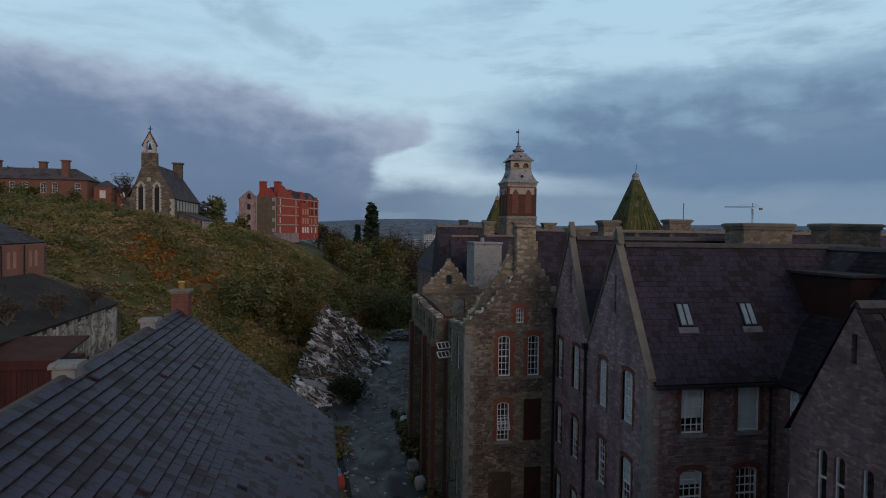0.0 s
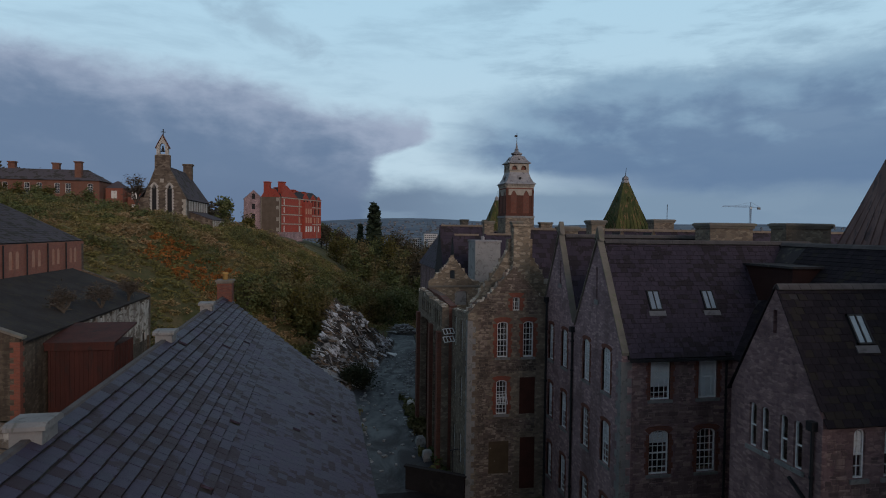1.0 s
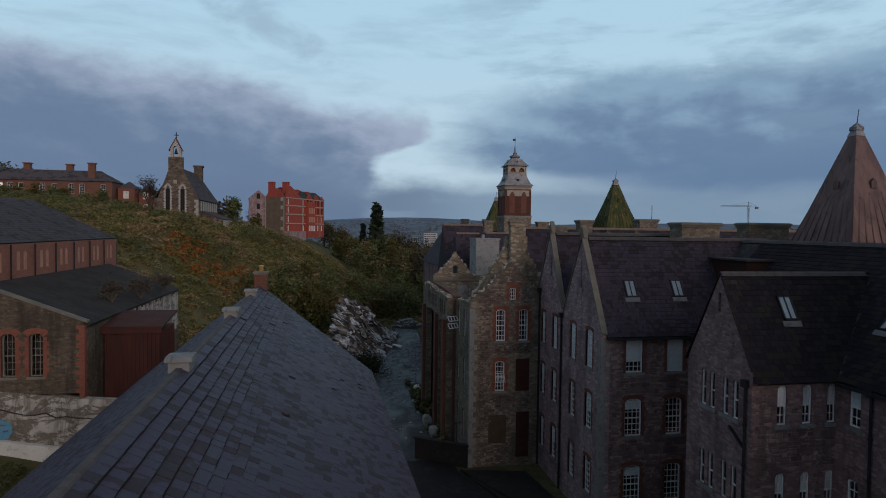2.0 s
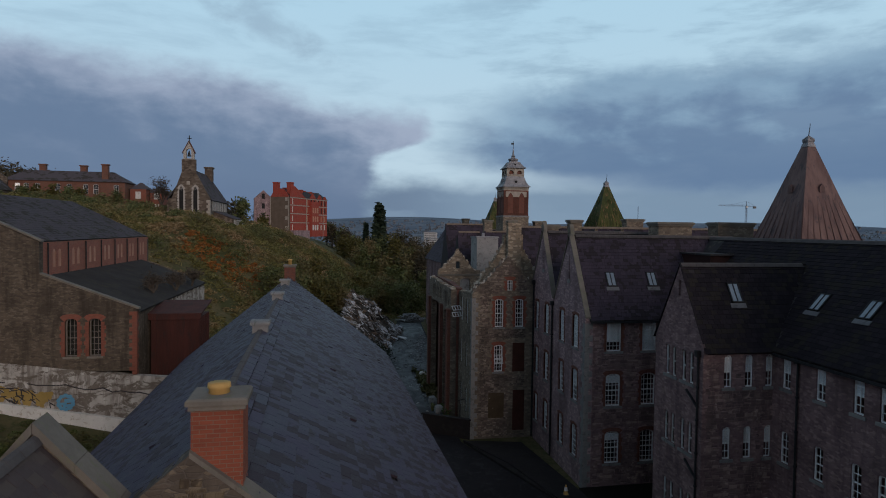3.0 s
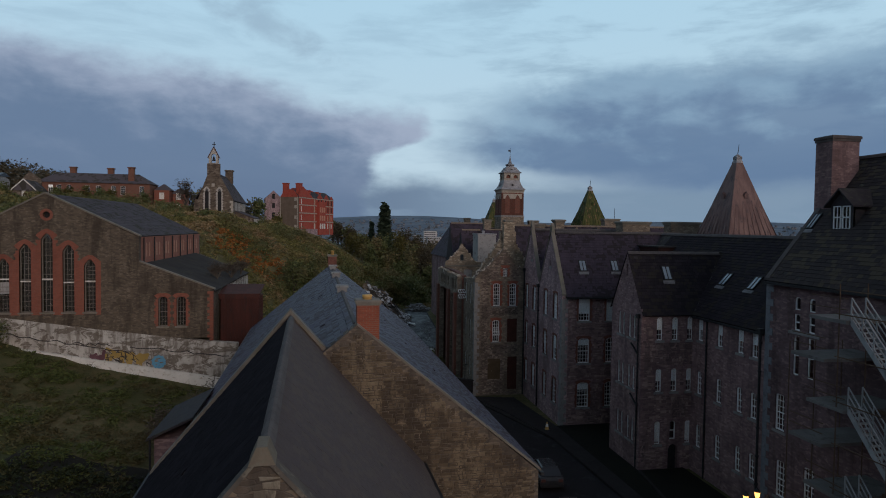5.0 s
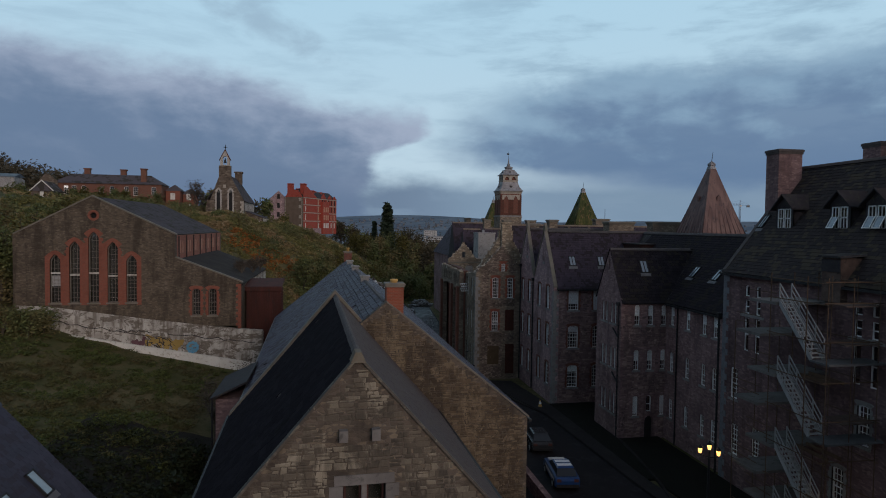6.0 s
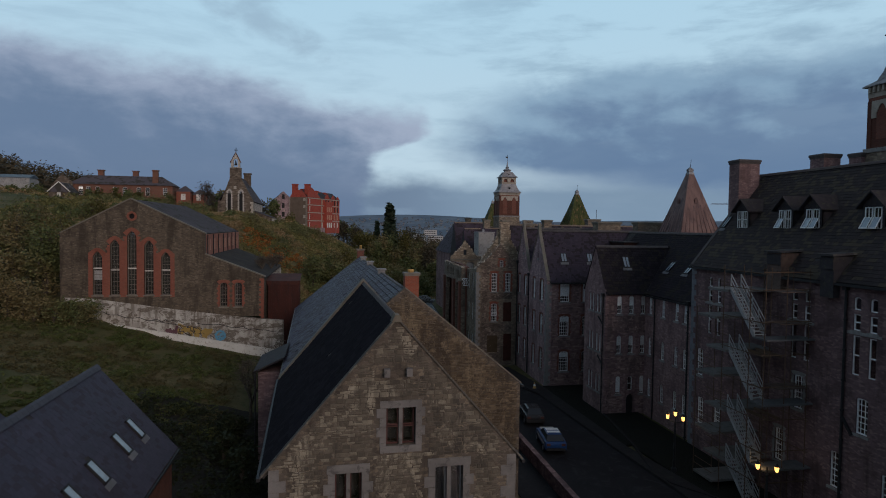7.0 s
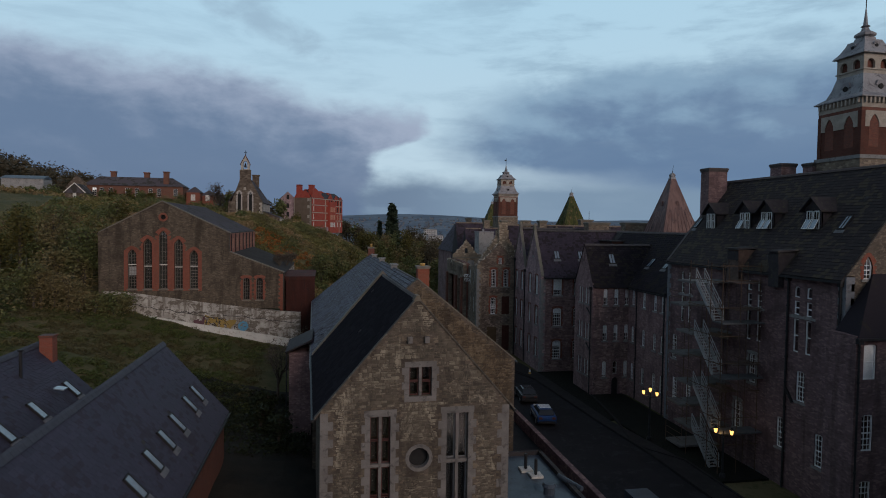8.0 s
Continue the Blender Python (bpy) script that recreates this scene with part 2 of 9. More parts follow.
STONE = rubble_stone("dark_rubble", (0.171, 0.111, 0.115), (0.299, 0.198, 0.195), (0.376, 0.256, 0.238), (0.192, 0.13, 0.132), size=(0.27, 0.27, 0.115), streak=0.4)
# darker copy of STONE for the tall and near wings
STONE_DEEP = rubble_stone("deeper_rubble", (0.116, 0.075, 0.0795), (0.199, 0.132, 0.132), (0.252, 0.171, 0.161), (0.129, 0.0874, 0.0902), size=(0.27, 0.27, 0.115), streak=0.5)
STONE_WARM = rubble_stone("warm_rubble", (0.096, 0.077, 0.062), (0.155, 0.125, 0.098), (0.235, 0.188, 0.135), (0.116, 0.098, 0.082), size=(0.22, 0.22, 0.10), moss=(0.092, 0.080, 0.062), streak=0.55)
STONE_HALL = rubble_stone("hall_rubble", (0.085, 0.066, 0.050), (0.15, 0.118, 0.084), (0.19, 0.155, 0.112), (0.095, 0.078, 0.062), size=(0.30, 0.30, 0.13), streak=0.6)
STONE_RUIN = rubble_stone("ruin_rubble", (0.181, 0.142, 0.104), (0.376, 0.29, 0.201), (0.501, 0.411, 0.305), (0.209, 0.177, 0.141), size=(0.36, 0.36, 0.17))
STONE_GREY = rubble_stone("blue_grey_rubble", (0.236, 0.165, 0.175), (0.405, 0.289, 0.295), (0.519, 0.372, 0.363), (0.261, 0.185, 0.191), size=(0.27, 0.27, 0.115), streak=0.35)
ASHLAR = plain("limestone", (0.19, 0.19, 0.19), (0.26, 0.255, 0.245), 0.8, 1.5, 18, stain=(0.12, 0.12, 0.11))
COPING = plain("coping_stone", (0.15, 0.135, 0.115), (0.22, 0.195, 0.165), 0.85, 1.2, 16, stain=(0.15, 0.15, 0.10))
BRICK = brick_mat("red_brick", (0.28, 0.082, 0.050), (0.21, 0.058, 0.038), (0.18, 0.12, 0.095))
BRICK_BRIGHT = brick_mat("bright_red_brick", (0.4, 0.0679, 0.0452), (0.313, 0.0522, 0.0365), (0.261, 0.113, 0.087))
BRICK_DARK = brick_mat("sooty_brick", (0.20, 0.075, 0.05), (0.13, 0.05, 0.038), (0.12, 0.09, 0.08))
SLATE = slate_mat("blue_slate", (0.0378, 0.0324, 0.054), (0.072, 0.0612, 0.099), (0.0306, 0.0198, 0.0243), 0.52, 0.56)
SLATE_DARK = slate_mat("purple_slate", (0.040, 0.031, 0.045), (0.072, 0.056, 0.078), (0.024, 0.019, 0.021), 0.74, 0.58)
SLATE_BLACK = slate_mat("sooty_slate", (0.019, 0.016, 0.020), (0.038, 0.032, 0.038), (0.030, 0.027, 0.023), 0.85, 0.58)
SLATE_BLACK.node_tree.nodes["Principled BSDF"].inputs["Specular IOR Level"].default_value = 0.08
SLATE_SOOT = slate_mat("brown_black_slate", (0.026, 0.021, 0.022), (0.054, 0.044, 0.043), (0.062, 0.050, 0.036), 0.8, 0.57)
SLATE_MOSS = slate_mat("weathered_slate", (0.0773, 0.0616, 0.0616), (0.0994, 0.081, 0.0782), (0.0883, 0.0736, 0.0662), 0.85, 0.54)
LEAD = plain("lead_sheet", (0.21, 0.208, 0.222), (0.33, 0.325, 0.335), 0.6, 0.8, 9, 0.15, stain=(0.11, 0.105, 0.112))
COPPER_GREEN = plain("green_copper", (0.026, 0.042, 0.012), (0.092, 0.092, 0.026), 0.75, 1.6, 8, 0.0, stain=(0.165, 0.098, 0.050), stretch=(1, 1, 0.12))
COPPER_BROWN = plain("brown_copper", (0.115, 0.068, 0.064), (0.20, 0.126, 0.112), 0.6, 1.4, 8, 0.1, stain=(0.066, 0.046, 0.050), stretch=(1, 1, 0.12))
WHITE = plain("white_paint", (0.72, 0.74, 0.76), (0.82, 0.83, 0.83), 0.5, 3, 20, stain=(0.55, 0.55, 0.52))
RED_FRAME = plain("oxblood_paint", (0.062, 0.026, 0.024), (0.09, 0.036, 0.031), 0.6, 3, 20)
BOARD = plain("brown_boarding", (0.050, 0.019, 0.014), (0.072, 0.026, 0.019), 0.8, 1.5, 12)
RUST = plain("rusty_sheeting", (0.050, 0.019, 0.016), (0.085, 0.029, 0.023), 0.8, 1.0, 10, 0.0, stain=(0.035, 0.02, 0.018), stretch=(1, 1, 0.25))
IRON = plain("black_iron", (0.018, 0.018, 0.02), (0.03, 0.03, 0.032), 0.55, 3, 20)
STEEL = plain("galvanised_steel", (0.285, 0.298, 0.304), (0.372, 0.384, 0.391), 0.5, 2, 18, 0.15)
FELT = plain("roofing_felt", (0.035, 0.033, 0.036), (0.055, 0.05, 0.052), 0.85, 0.8, 14, stain=(0.08, 0.075, 0.06))


def whitewash_mat(name):
    """Limewash lost in large flakes, with bare stone and run-down dirt under it."""
    m, N, b = new_mat(name, 0.92)
    p = place(N)
    col = N.mix(N.step(N.noise(p, 0.9, 6), 0.3, 0.7), (0.30, 0.28, 0.25), (0.47, 0.45, 0.41))
    run = N.noise(N.scale(p, (1.0, 1.0, 0.22)), 1.3, 7, 0.68, 0.6)
    col = N.mix(N.math("MULTIPLY", N.step(run, 0.46, 0.60), 0.75), col, (0.135, 0.115, 0.095))
    flake = N.noise(N.scale(p, (0.5, 0.5, 1.0)), 1.5, 9, 0.72, 0.9)
    lost = N.step(flake, 0.50, 0.56)
    col = N.mix(N.math("MULTIPLY", lost, 0.85), col, N.mix(N.noise(p, 7.0, 5, 0.7), (0.07, 0.056, 0.045), (0.17, 0.14, 0.11)))
    N.put(b.inputs["Base Color"], col)
    bump(N, b, N.math("SUBTRACT", N.noise(p, 9.0, 6, 0.7), lost), 0.03, 0.8)
    return m


WHITEWASH = whitewash_mat("flaking_whitewash")
RENDER = plain("grey_render", (0.26, 0.26, 0.26), (0.36, 0.35, 0.34), 0.85, 0.8, 12, stain=(0.16, 0.155, 0.15))
# near black: the shade between the buildings is put into the asphalt
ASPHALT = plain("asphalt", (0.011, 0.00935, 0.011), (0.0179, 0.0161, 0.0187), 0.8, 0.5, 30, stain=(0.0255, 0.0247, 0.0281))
CONCRETE = plain("concrete", (0.15, 0.14, 0.13), (0.21, 0.20, 0.19), 0.85, 0.9, 18, stain=(0.13, 0.13, 0.12))
FLAT_ROOF = plain("pale_flat_roofing", (0.052, 0.066, 0.086), (0.085, 0.105, 0.13), 0.4, 0.9, 10, stain=(0.04, 0.048, 0.06))
GLASS = glass_mat("window_glass")
# pale blinds; many stand in for sky reflected in the panes
BLIND_SKY = plain("blind_and_sky_pane", (0.80, 0.84, 0.87), (0.88, 0.90, 0.92), 0.8, 2, 8)
# near black: the shade of rooms that are not built is put into this colour
DARK_OPENING = plain("dark_interior", (0.02, 0.02, 0.022), (0.03, 0.03, 0.03), 0.9, 2, 8)
LAMP_GLOW = glow_mat("lantern_glow", (1.0, 0.50, 0.13), 2.6)
TERRACOTTA = plain("buff_terracotta", (0.50, 0.30, 0.10), (0.58, 0.38, 0.14), 0.75, 3, 16)
BARK = plain("bark", (0.06, 0.05, 0.04), (0.10, 0.085, 0.07), 0.9, 4, 20)
BUSH_LOW = leaf_mat("yard_growth", (0.036, 0.050, 0.014), (0.088, 0.102, 0.032), (0.065, 0.060, 0.027), (0.10, 0.083, 0.042), patch=0.2)
SCRUB = leaf_mat("bramble", (0.072, 0.076, 0.026), (0.178, 0.160, 0.058), (0.165, 0.112, 0.052), (0.30, 0.215, 0.125), patch=0.10)
BUSH = leaf_mat("bush_leaves", (0.048, 0.0624, 0.024), (0.12, 0.134, 0.0504), (0.114, 0.096, 0.0432), (0.168, 0.13, 0.066))
AUTUMN = leaf_mat("autumn_leaves", (0.16, 0.062, 0.016), (0.30, 0.125, 0.035))
OLIVE = leaf_mat("olive_leaves", (0.05, 0.05, 0.015), (0.10, 0.085, 0.025))
CONIFER = leaf_mat("conifer_needles", (0.016, 0.026, 0.018), (0.036, 0.052, 0.030))
TWIG = leaf_mat("bare_twigs", (0.055, 0.045, 0.036), (0.095, 0.078, 0.06))
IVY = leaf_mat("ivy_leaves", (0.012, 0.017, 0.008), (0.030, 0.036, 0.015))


# ---- mesh builders ----
class Mesh:
    """Collects corners and faces for one mesh."""

    def __init__(self):
        self.v, self.f = [], []

    def add(self, verts, faces):
        n = len(self.v)
        self.v += [tuple(map(float, p)) for p in verts]
        self.f += [tuple(n + i for i in f) for f in faces]
        return self

    def box(self, x0, x1, y0, y1, z0, z1):
        p = [(x, y, z) for z in (z0, z1) for x, y in ((x0, y0), (x1, y0), (x1, y1), (x0, y1))]
        return self.add(p, [(3, 2, 1, 0), (4, 5, 6, 7), (0, 1, 5, 4), (1, 2, 6, 5), (2, 3, 7, 6), (3, 0, 4, 7)])

    def prism(self, ring, off):
        """A flat ring of corners, swept by the vector off."""
        n = len(ring)
        top = [tuple(a + b for a, b in zip(p, off)) for p in ring]
        return self.add(list(ring) + top, [tuple(range(n))[::-1], tuple(range(n, 2 * n))] + [(i, (i + 1) % n, n + (i + 1) % n, n + i) for i in range(n)])

    def loft(self, rings, cap=True):
        """Rings of equal length joined one to the next."""
        n = len(rings[0])
        faces = [(k * n + i, k * n + (i + 1) % n, (k + 1) * n + (i + 1) % n, (k + 1) * n + i) for k in range(len(rings) - 1) for i in range(n)]
        if cap:
            faces += [tuple(range(n))[::-1], tuple(range((len(rings) - 1) * n, len(rings) * n))]
        return self.add([p for r in rings for p in r], faces)

    def tube(self, a, b, r0, r1=None, sides=6):
        a, b = Vector(a), Vector(b)
        r1 = r0 if r1 is None else r1
        d = (b - a).normalized()
        u = d.orthogonal().normalized()
        w = d.cross(u)
        ring = [(math.cos(k * 2 * math.pi / sides), math.sin(k * 2 * math.pi / sides)) for k in range(sides)]
        return self.loft([[a + u * c * r + w * s * r for c, s in ring] for p, r in ((a, r0),)] + [[b + u * c * r1 + w * s * r1 for c, s in ring]])

    def bar(self, a, b, w, h):
        """A bar of oblong section from a to b."""
        a, b = Vector(a), Vector(b)
        d = (b - a).normalized()
        side = d.cross(Vector((0, 0, 1)))
        side = (side if side.length > 0.05 else Vector((1, 0, 0))).normalized() * w / 2
        up = side.cross(d).normalized() * h / 2
        return self.loft([[p - side - up, p + side - up, p + side + up, p - side + up] for p in (a, b)])

    def turned(self, c, rows, sides=4, turn=45):
        """A spire about an upright axis: rows of (height, radius to the corners)."""
        ang = [radians(turn + 360 * k / sides) for k in range(sides)]
        return self.loft([[(c[0] + r * math.cos(q), c[1] + r * math.sin(q), z) for q in ang] for z, r in rows])


def part(name, mesh, material, parent=None, label="", kind="", smooth=False):
    me = bpy.data.meshes.new(name)
    me.from_pydata(mesh.v, [], mesh.f)
    me.materials.append(material)
    if smooth:
        me.polygons.foreach_set("use_smooth", [True] * len(me.polygons))
    me.update()
    return hang(name, me, parent, label, kind)


def hang(name, me, parent=None, label="", kind="", m=None):
    """Links a mesh as an object that stands at m, under its parent."""
    ob = new(name, me)
    if m is not None:
        ob.matrix_basis = m
    if parent is not None:
        ob.parent = parent
        ob.matrix_parent_inverse = parent.matrix_basis.inverted()
    return tagged(ob, label, "", "", kind)


def thing(name, at, label, category, group="", kind=""):
    ob = new(name)
    ob.location = at
    return tagged(ob, label, category, group, kind)


def tie(bm, name, material, label, category, group="", kind=""):
    """A thing that is one mesh."""
    return tagged(part(name, bm, material), label, category, group, kind)


def quads(name, P, material, parent=None, label="", kind="stuff"):
    """Many small four-sided leaves, P of shape (n, 4, 3)."""
    n = len(P)
    me = bpy.data.meshes.new(name)
    me.vertices.add(4 * n)
    me.vertices.foreach_set("co", np.ascontiguousarray(P, dtype=np.float32).ravel())
    me.loops.add(4 * n)
    me.loops.foreach_set("vertex_index", np.arange(4 * n, dtype=np.int32))
    me.polygons.add(n)
    me.polygons.foreach_set("loop_start", np.arange(0, 4 * n, 4, dtype=np.int32))
    me.polygons.foreach_set("loop_total", np.full(n, 4, dtype=np.int32))
    me.materials.append(material)
    me.update(calc_edges=True)
    return hang(name, me, parent, label, kind)


def leaves(rng, centres, size, aspect=1.7, droop=0.5):
    """A leaf at each centre, turned at random."""
    n = len(centres)
    d = rng.normal(size=(n, 3))
    d[:, 2] *= droop
    d /= np.linalg.norm(d, axis=1, keepdims=True) + 1e-9
    e = np.cross(d, rng.normal(size=(n, 3)))
    e /= np.linalg.norm(e, axis=1, keepdims=True) + 1e-9
    s = size * rng.uniform(0.6, 1.4, (n, 1))
    a, b = d * s * aspect / 2, e * s / 2
    return np.stack([centres - a, centres - b * 0.9 + a * 0.1, centres + a, centres + b * 0.9 + a * 0.1], 1)


# ---- walls, windows and roofs ----
def on(axis, pos, u, z, d):
    """A point of a wall: u along it, z up, d inwards from its outer face."""
    return (u, pos + d, z) if axis == "y" else (pos + d, u, z)


def arch_z(u, hole):
    u0, u1, z0, z1, rise = hole
    if rise <= 0:
        return z1
    k = (u - (u0 + u1) / 2) / ((u1 - u0) / 2)
    if rise > (u1 - u0) * 0.6:  # pointed
        return z1 - rise * abs(k) ** 1.6
    return z1 - rise * (1 - math.sqrt(max(0.0, 1 - k * k)))


def wall(mesh, axis, pos, thick, profile, base, holes):
    """A wall with a stepped or gabled top (u, z points) and openings that go through it."""
    us = sorted({u for u, _ in profile} | {u for h in holes for u in h[:2]} | {h[0] + (h[1] - h[0]) * k / 8 for h in holes if h[4] > 0 for k in range(9)})
    lo, hi = profile[0][0], profile[-1][0]
    us = [u for u in us if lo <= u <= hi]

    def top(u, side):
        for (a, za), (b, zb) in zip(profile, profile[1:]):
            if a < b and (a < u < b or (u == a and side > 0) or (u == b and side < 0)):
                return za + (zb - za) * (u - a) / (b - a)
        return profile[-1][1]

    levels = {}
    for h in holes:
        for k in range(9) if h[4] > 0 else (0, 8):
            u = h[0] + (h[1] - h[0]) * k / 8
            levels.setdefault(round(u, 4), set()).update((round(h[2], 4), round(arch_z(u, h), 4)))
    seen = {(round(v[0], 4), round(v[1], 4), round(v[2], 4)): i for i, v in enumerate(mesh.v)}

    def corner(u, z, d):
        p = tuple(round(float(c), 4) for c in on(axis, pos, u, z, d))
        if p not in seen:
            seen[p] = len(mesh.v)
            mesh.v.append(p)
        return seen[p]

    def solid(a, b, za, zb, ta, tb):
        if ta - za < 1e-4 and tb - zb < 1e-4:
            return
        ring = [(a, za), (b, zb)]
        ring += [(b, z) for z in sorted(levels.get(round(b, 4), ())) if zb + 1e-3 < z < tb - 1e-3]
        ring += [(b, tb), (a, ta)]
        ring += [(a, z) for z in sorted(levels.get(round(a, 4), ()), reverse=True) if za + 1e-3 < z < ta - 1e-3]
        front, back = [corner(u, z, 0) for u, z in ring], [corner(u, z, thick) for u, z in ring]
        clean = lambda f: tuple(dict.fromkeys(f))
        n = len(ring)
        for f in [tuple(front)[::-1], tuple(back)] + [(front[i], front[(i + 1) % n], back[(i + 1) % n], back[i]) for i in range(n)]:
            f = clean(f)
            if len(f) > 2:
                mesh.f.append(f)

    for a, b in zip(us, us[1:]):
        if b - a < 1e-5:
            continue
        mid = (a + b) / 2
        la, lb = base, base
        for h in sorted((h for h in holes if h[0] < mid < h[1]), key=lambda h: h[2]):
            solid(a, b, la, lb, h[2], h[2])
            la, lb = arch_z(a, h), arch_z(b, h)
        solid(a, b, la, lb, top(a, 1), top(b, -1))
    return mesh


MESHES = {}


def shared(key, build, material):
    if key not in MESHES:
        bm = build()
        me = bpy.data.meshes.new(key[0])
        me.from_pydata(bm.v, [], bm.f)
        me.materials.append(material)
        MESHES[key] = me
    return MESHES[key]


def head(w, h, rise, n=8, inset=0.0):
    """The outline of an opening about its sill's middle, from the sill's left, clockwise."""
    hole = (-w / 2 + inset, w / 2 - inset, inset, h - inset, rise)
    ring = [(hole[0], hole[2])]
    for k in range(n + 1):
        u = hole[0] + (hole[1] - hole[0]) * k / n
        ring.append((u, arch_z(u, hole)))
    ring.append((hole[1], hole[2]))
    return ring


def frame_mesh(w, h, rise, t=0.07, depth=0.09):
    m = Mesh()
    t = min(t, w * 0.11)
    a, b = head(w, h, rise), head(w, h, rise, inset=t)
    n = len(a)
    for k in range(n):
        j = (k + 1) % n
        m.prism([(a[k][0], 0, a[k][1]), (a[j][0], 0, a[j][1]), (b[j][0], 0, b[j][1]), (b[k][0], 0, b[k][1])], (0, depth, 0))
    return m


def bars_mesh(w, h, rise, cols, rows, t=0.035, meeting=True):
    m = Mesh()
    hole = (-w / 2, w / 2, 0, h, rise)
    for k in range(1, cols):
        u = -w / 2 + w * k / cols
        m.box(u - t / 2, u + t / 2, 0.02, 0.055, 0.03, arch_z(u, hole) - 0.03)
    for k in range(1, rows):
        z = (h - rise * 0.5) * k / rows
        tt = t * 2.0 if meeting and k * 2 == rows else t
        m.box(-w / 2 + 0.03, w / 2 - 0.03, 0.012, 0.06, z - tt / 2, z + tt / 2)
    return m


def pane_mesh(w, h, rise, d):
    m = Mesh()
    ring = head(w, h, rise, inset=0.04)
    return m.prism([(u, d, z) for u, z in ring], (0, 0.008, 0))


def surround_mesh(w, h, rise, t, proud=0.02):
    """Long and short blocks up the jambs and an arch over the head."""
    m = Mesh()
    n = max(4, int(round((h - rise) / 0.30)))
    for s in (-1, 1):
        for k in range(n):
            tt = t * (1.0 if k % 2 else 0.68)
            z0, z1 = (h - rise) * k / n, (h - rise) * (k + 1) / n - 0.006
            a, b = s * w / 2, s * (w / 2 + tt)
            m.box(min(a, b), max(a, b), -proud, 0.10, z0, z1)
    ring = head(w, h, rise)[1:-1]
    out = [(u * (1 + 2 * t / w), z + t) for u, z in ring]
    for k in range(len(ring) - 1):
        m.prism([(ring[k][0], -proud, ring[k][1]), (ring[k + 1][0], -proud, ring[k + 1][1]), (out[k + 1][0], -proud, out[k + 1][1]), (out[k][0], -proud, out[k][1])], (0, proud + 0.1, 0))
    return m


def window(parent, axis, pos, u, sill, w, h, rise=0.12, cols=3, rows=4, material=None, surround=None, ts=0.22, blind=0.0, deep=0.09, sill_mat=None, glass=True, label=""):
    """A sash window in an opening of a wall: frame, bars, pane, sill, surround, blind."""
    material = material or WHITE
    m = pose(*on(axis, pos, u, sill, deep), 0, 0, 0 if axis == "y" else -90)
    face = pose(*on(axis, pos, u, sill, 0), 0, 0, 0 if axis == "y" else -90)
    tag = (round(w, 3), round(h, 3), round(rise, 3))
    win = hang("window", shared(("window_frame", *tag, material.name), lambda: frame_mesh(w, h, rise), material), parent, label, "", m)
    if cols * rows > 1:
        hang("glazing_grid", shared(("glazing_grid", *tag, cols, rows, material.name), lambda: bars_mesh(w, h, rise, cols, rows), material), win, "", "", m)
    if glass:
        hang("pane", shared(("pane", *tag), lambda: pane_mesh(w, h, rise, 0.035), GLASS), win, "", "", m).visible_shadow = False
        # added dark sheet stands in for the shaded room behind the pane
        hang("room_backing", shared(("room_backing", *tag), lambda: pane_mesh(w, h, rise, 0.5), DARK_OPENING), win, "", "", m)
    # a drawn blind, used as well where the pane should mirror pale sky
    if blind > 0:
        hang("blind", shared(("blind", w, h, blind), lambda: Mesh().box(-w / 2 + 0.05, w / 2 - 0.05, 0.06, 0.07, h * (1 - blind), h - rise * 0.7), BLIND_SKY), win, "pale window blind, in places standing in for reflected sky", "", m)
    if sill_mat:
        hang("sill", shared(("sill", w, sill_mat.name), lambda: Mesh().box(-w / 2 - 0.14, w / 2 + 0.14, -0.07, 0.2, -0.16, -0.004), sill_mat), win, "", "", face)
    if surround:
        hang("surround", shared(("surround", *tag, ts, surround.name), lambda: surround_mesh(w, h, rise, ts), surround), win, "", "stuff", face)
    return win


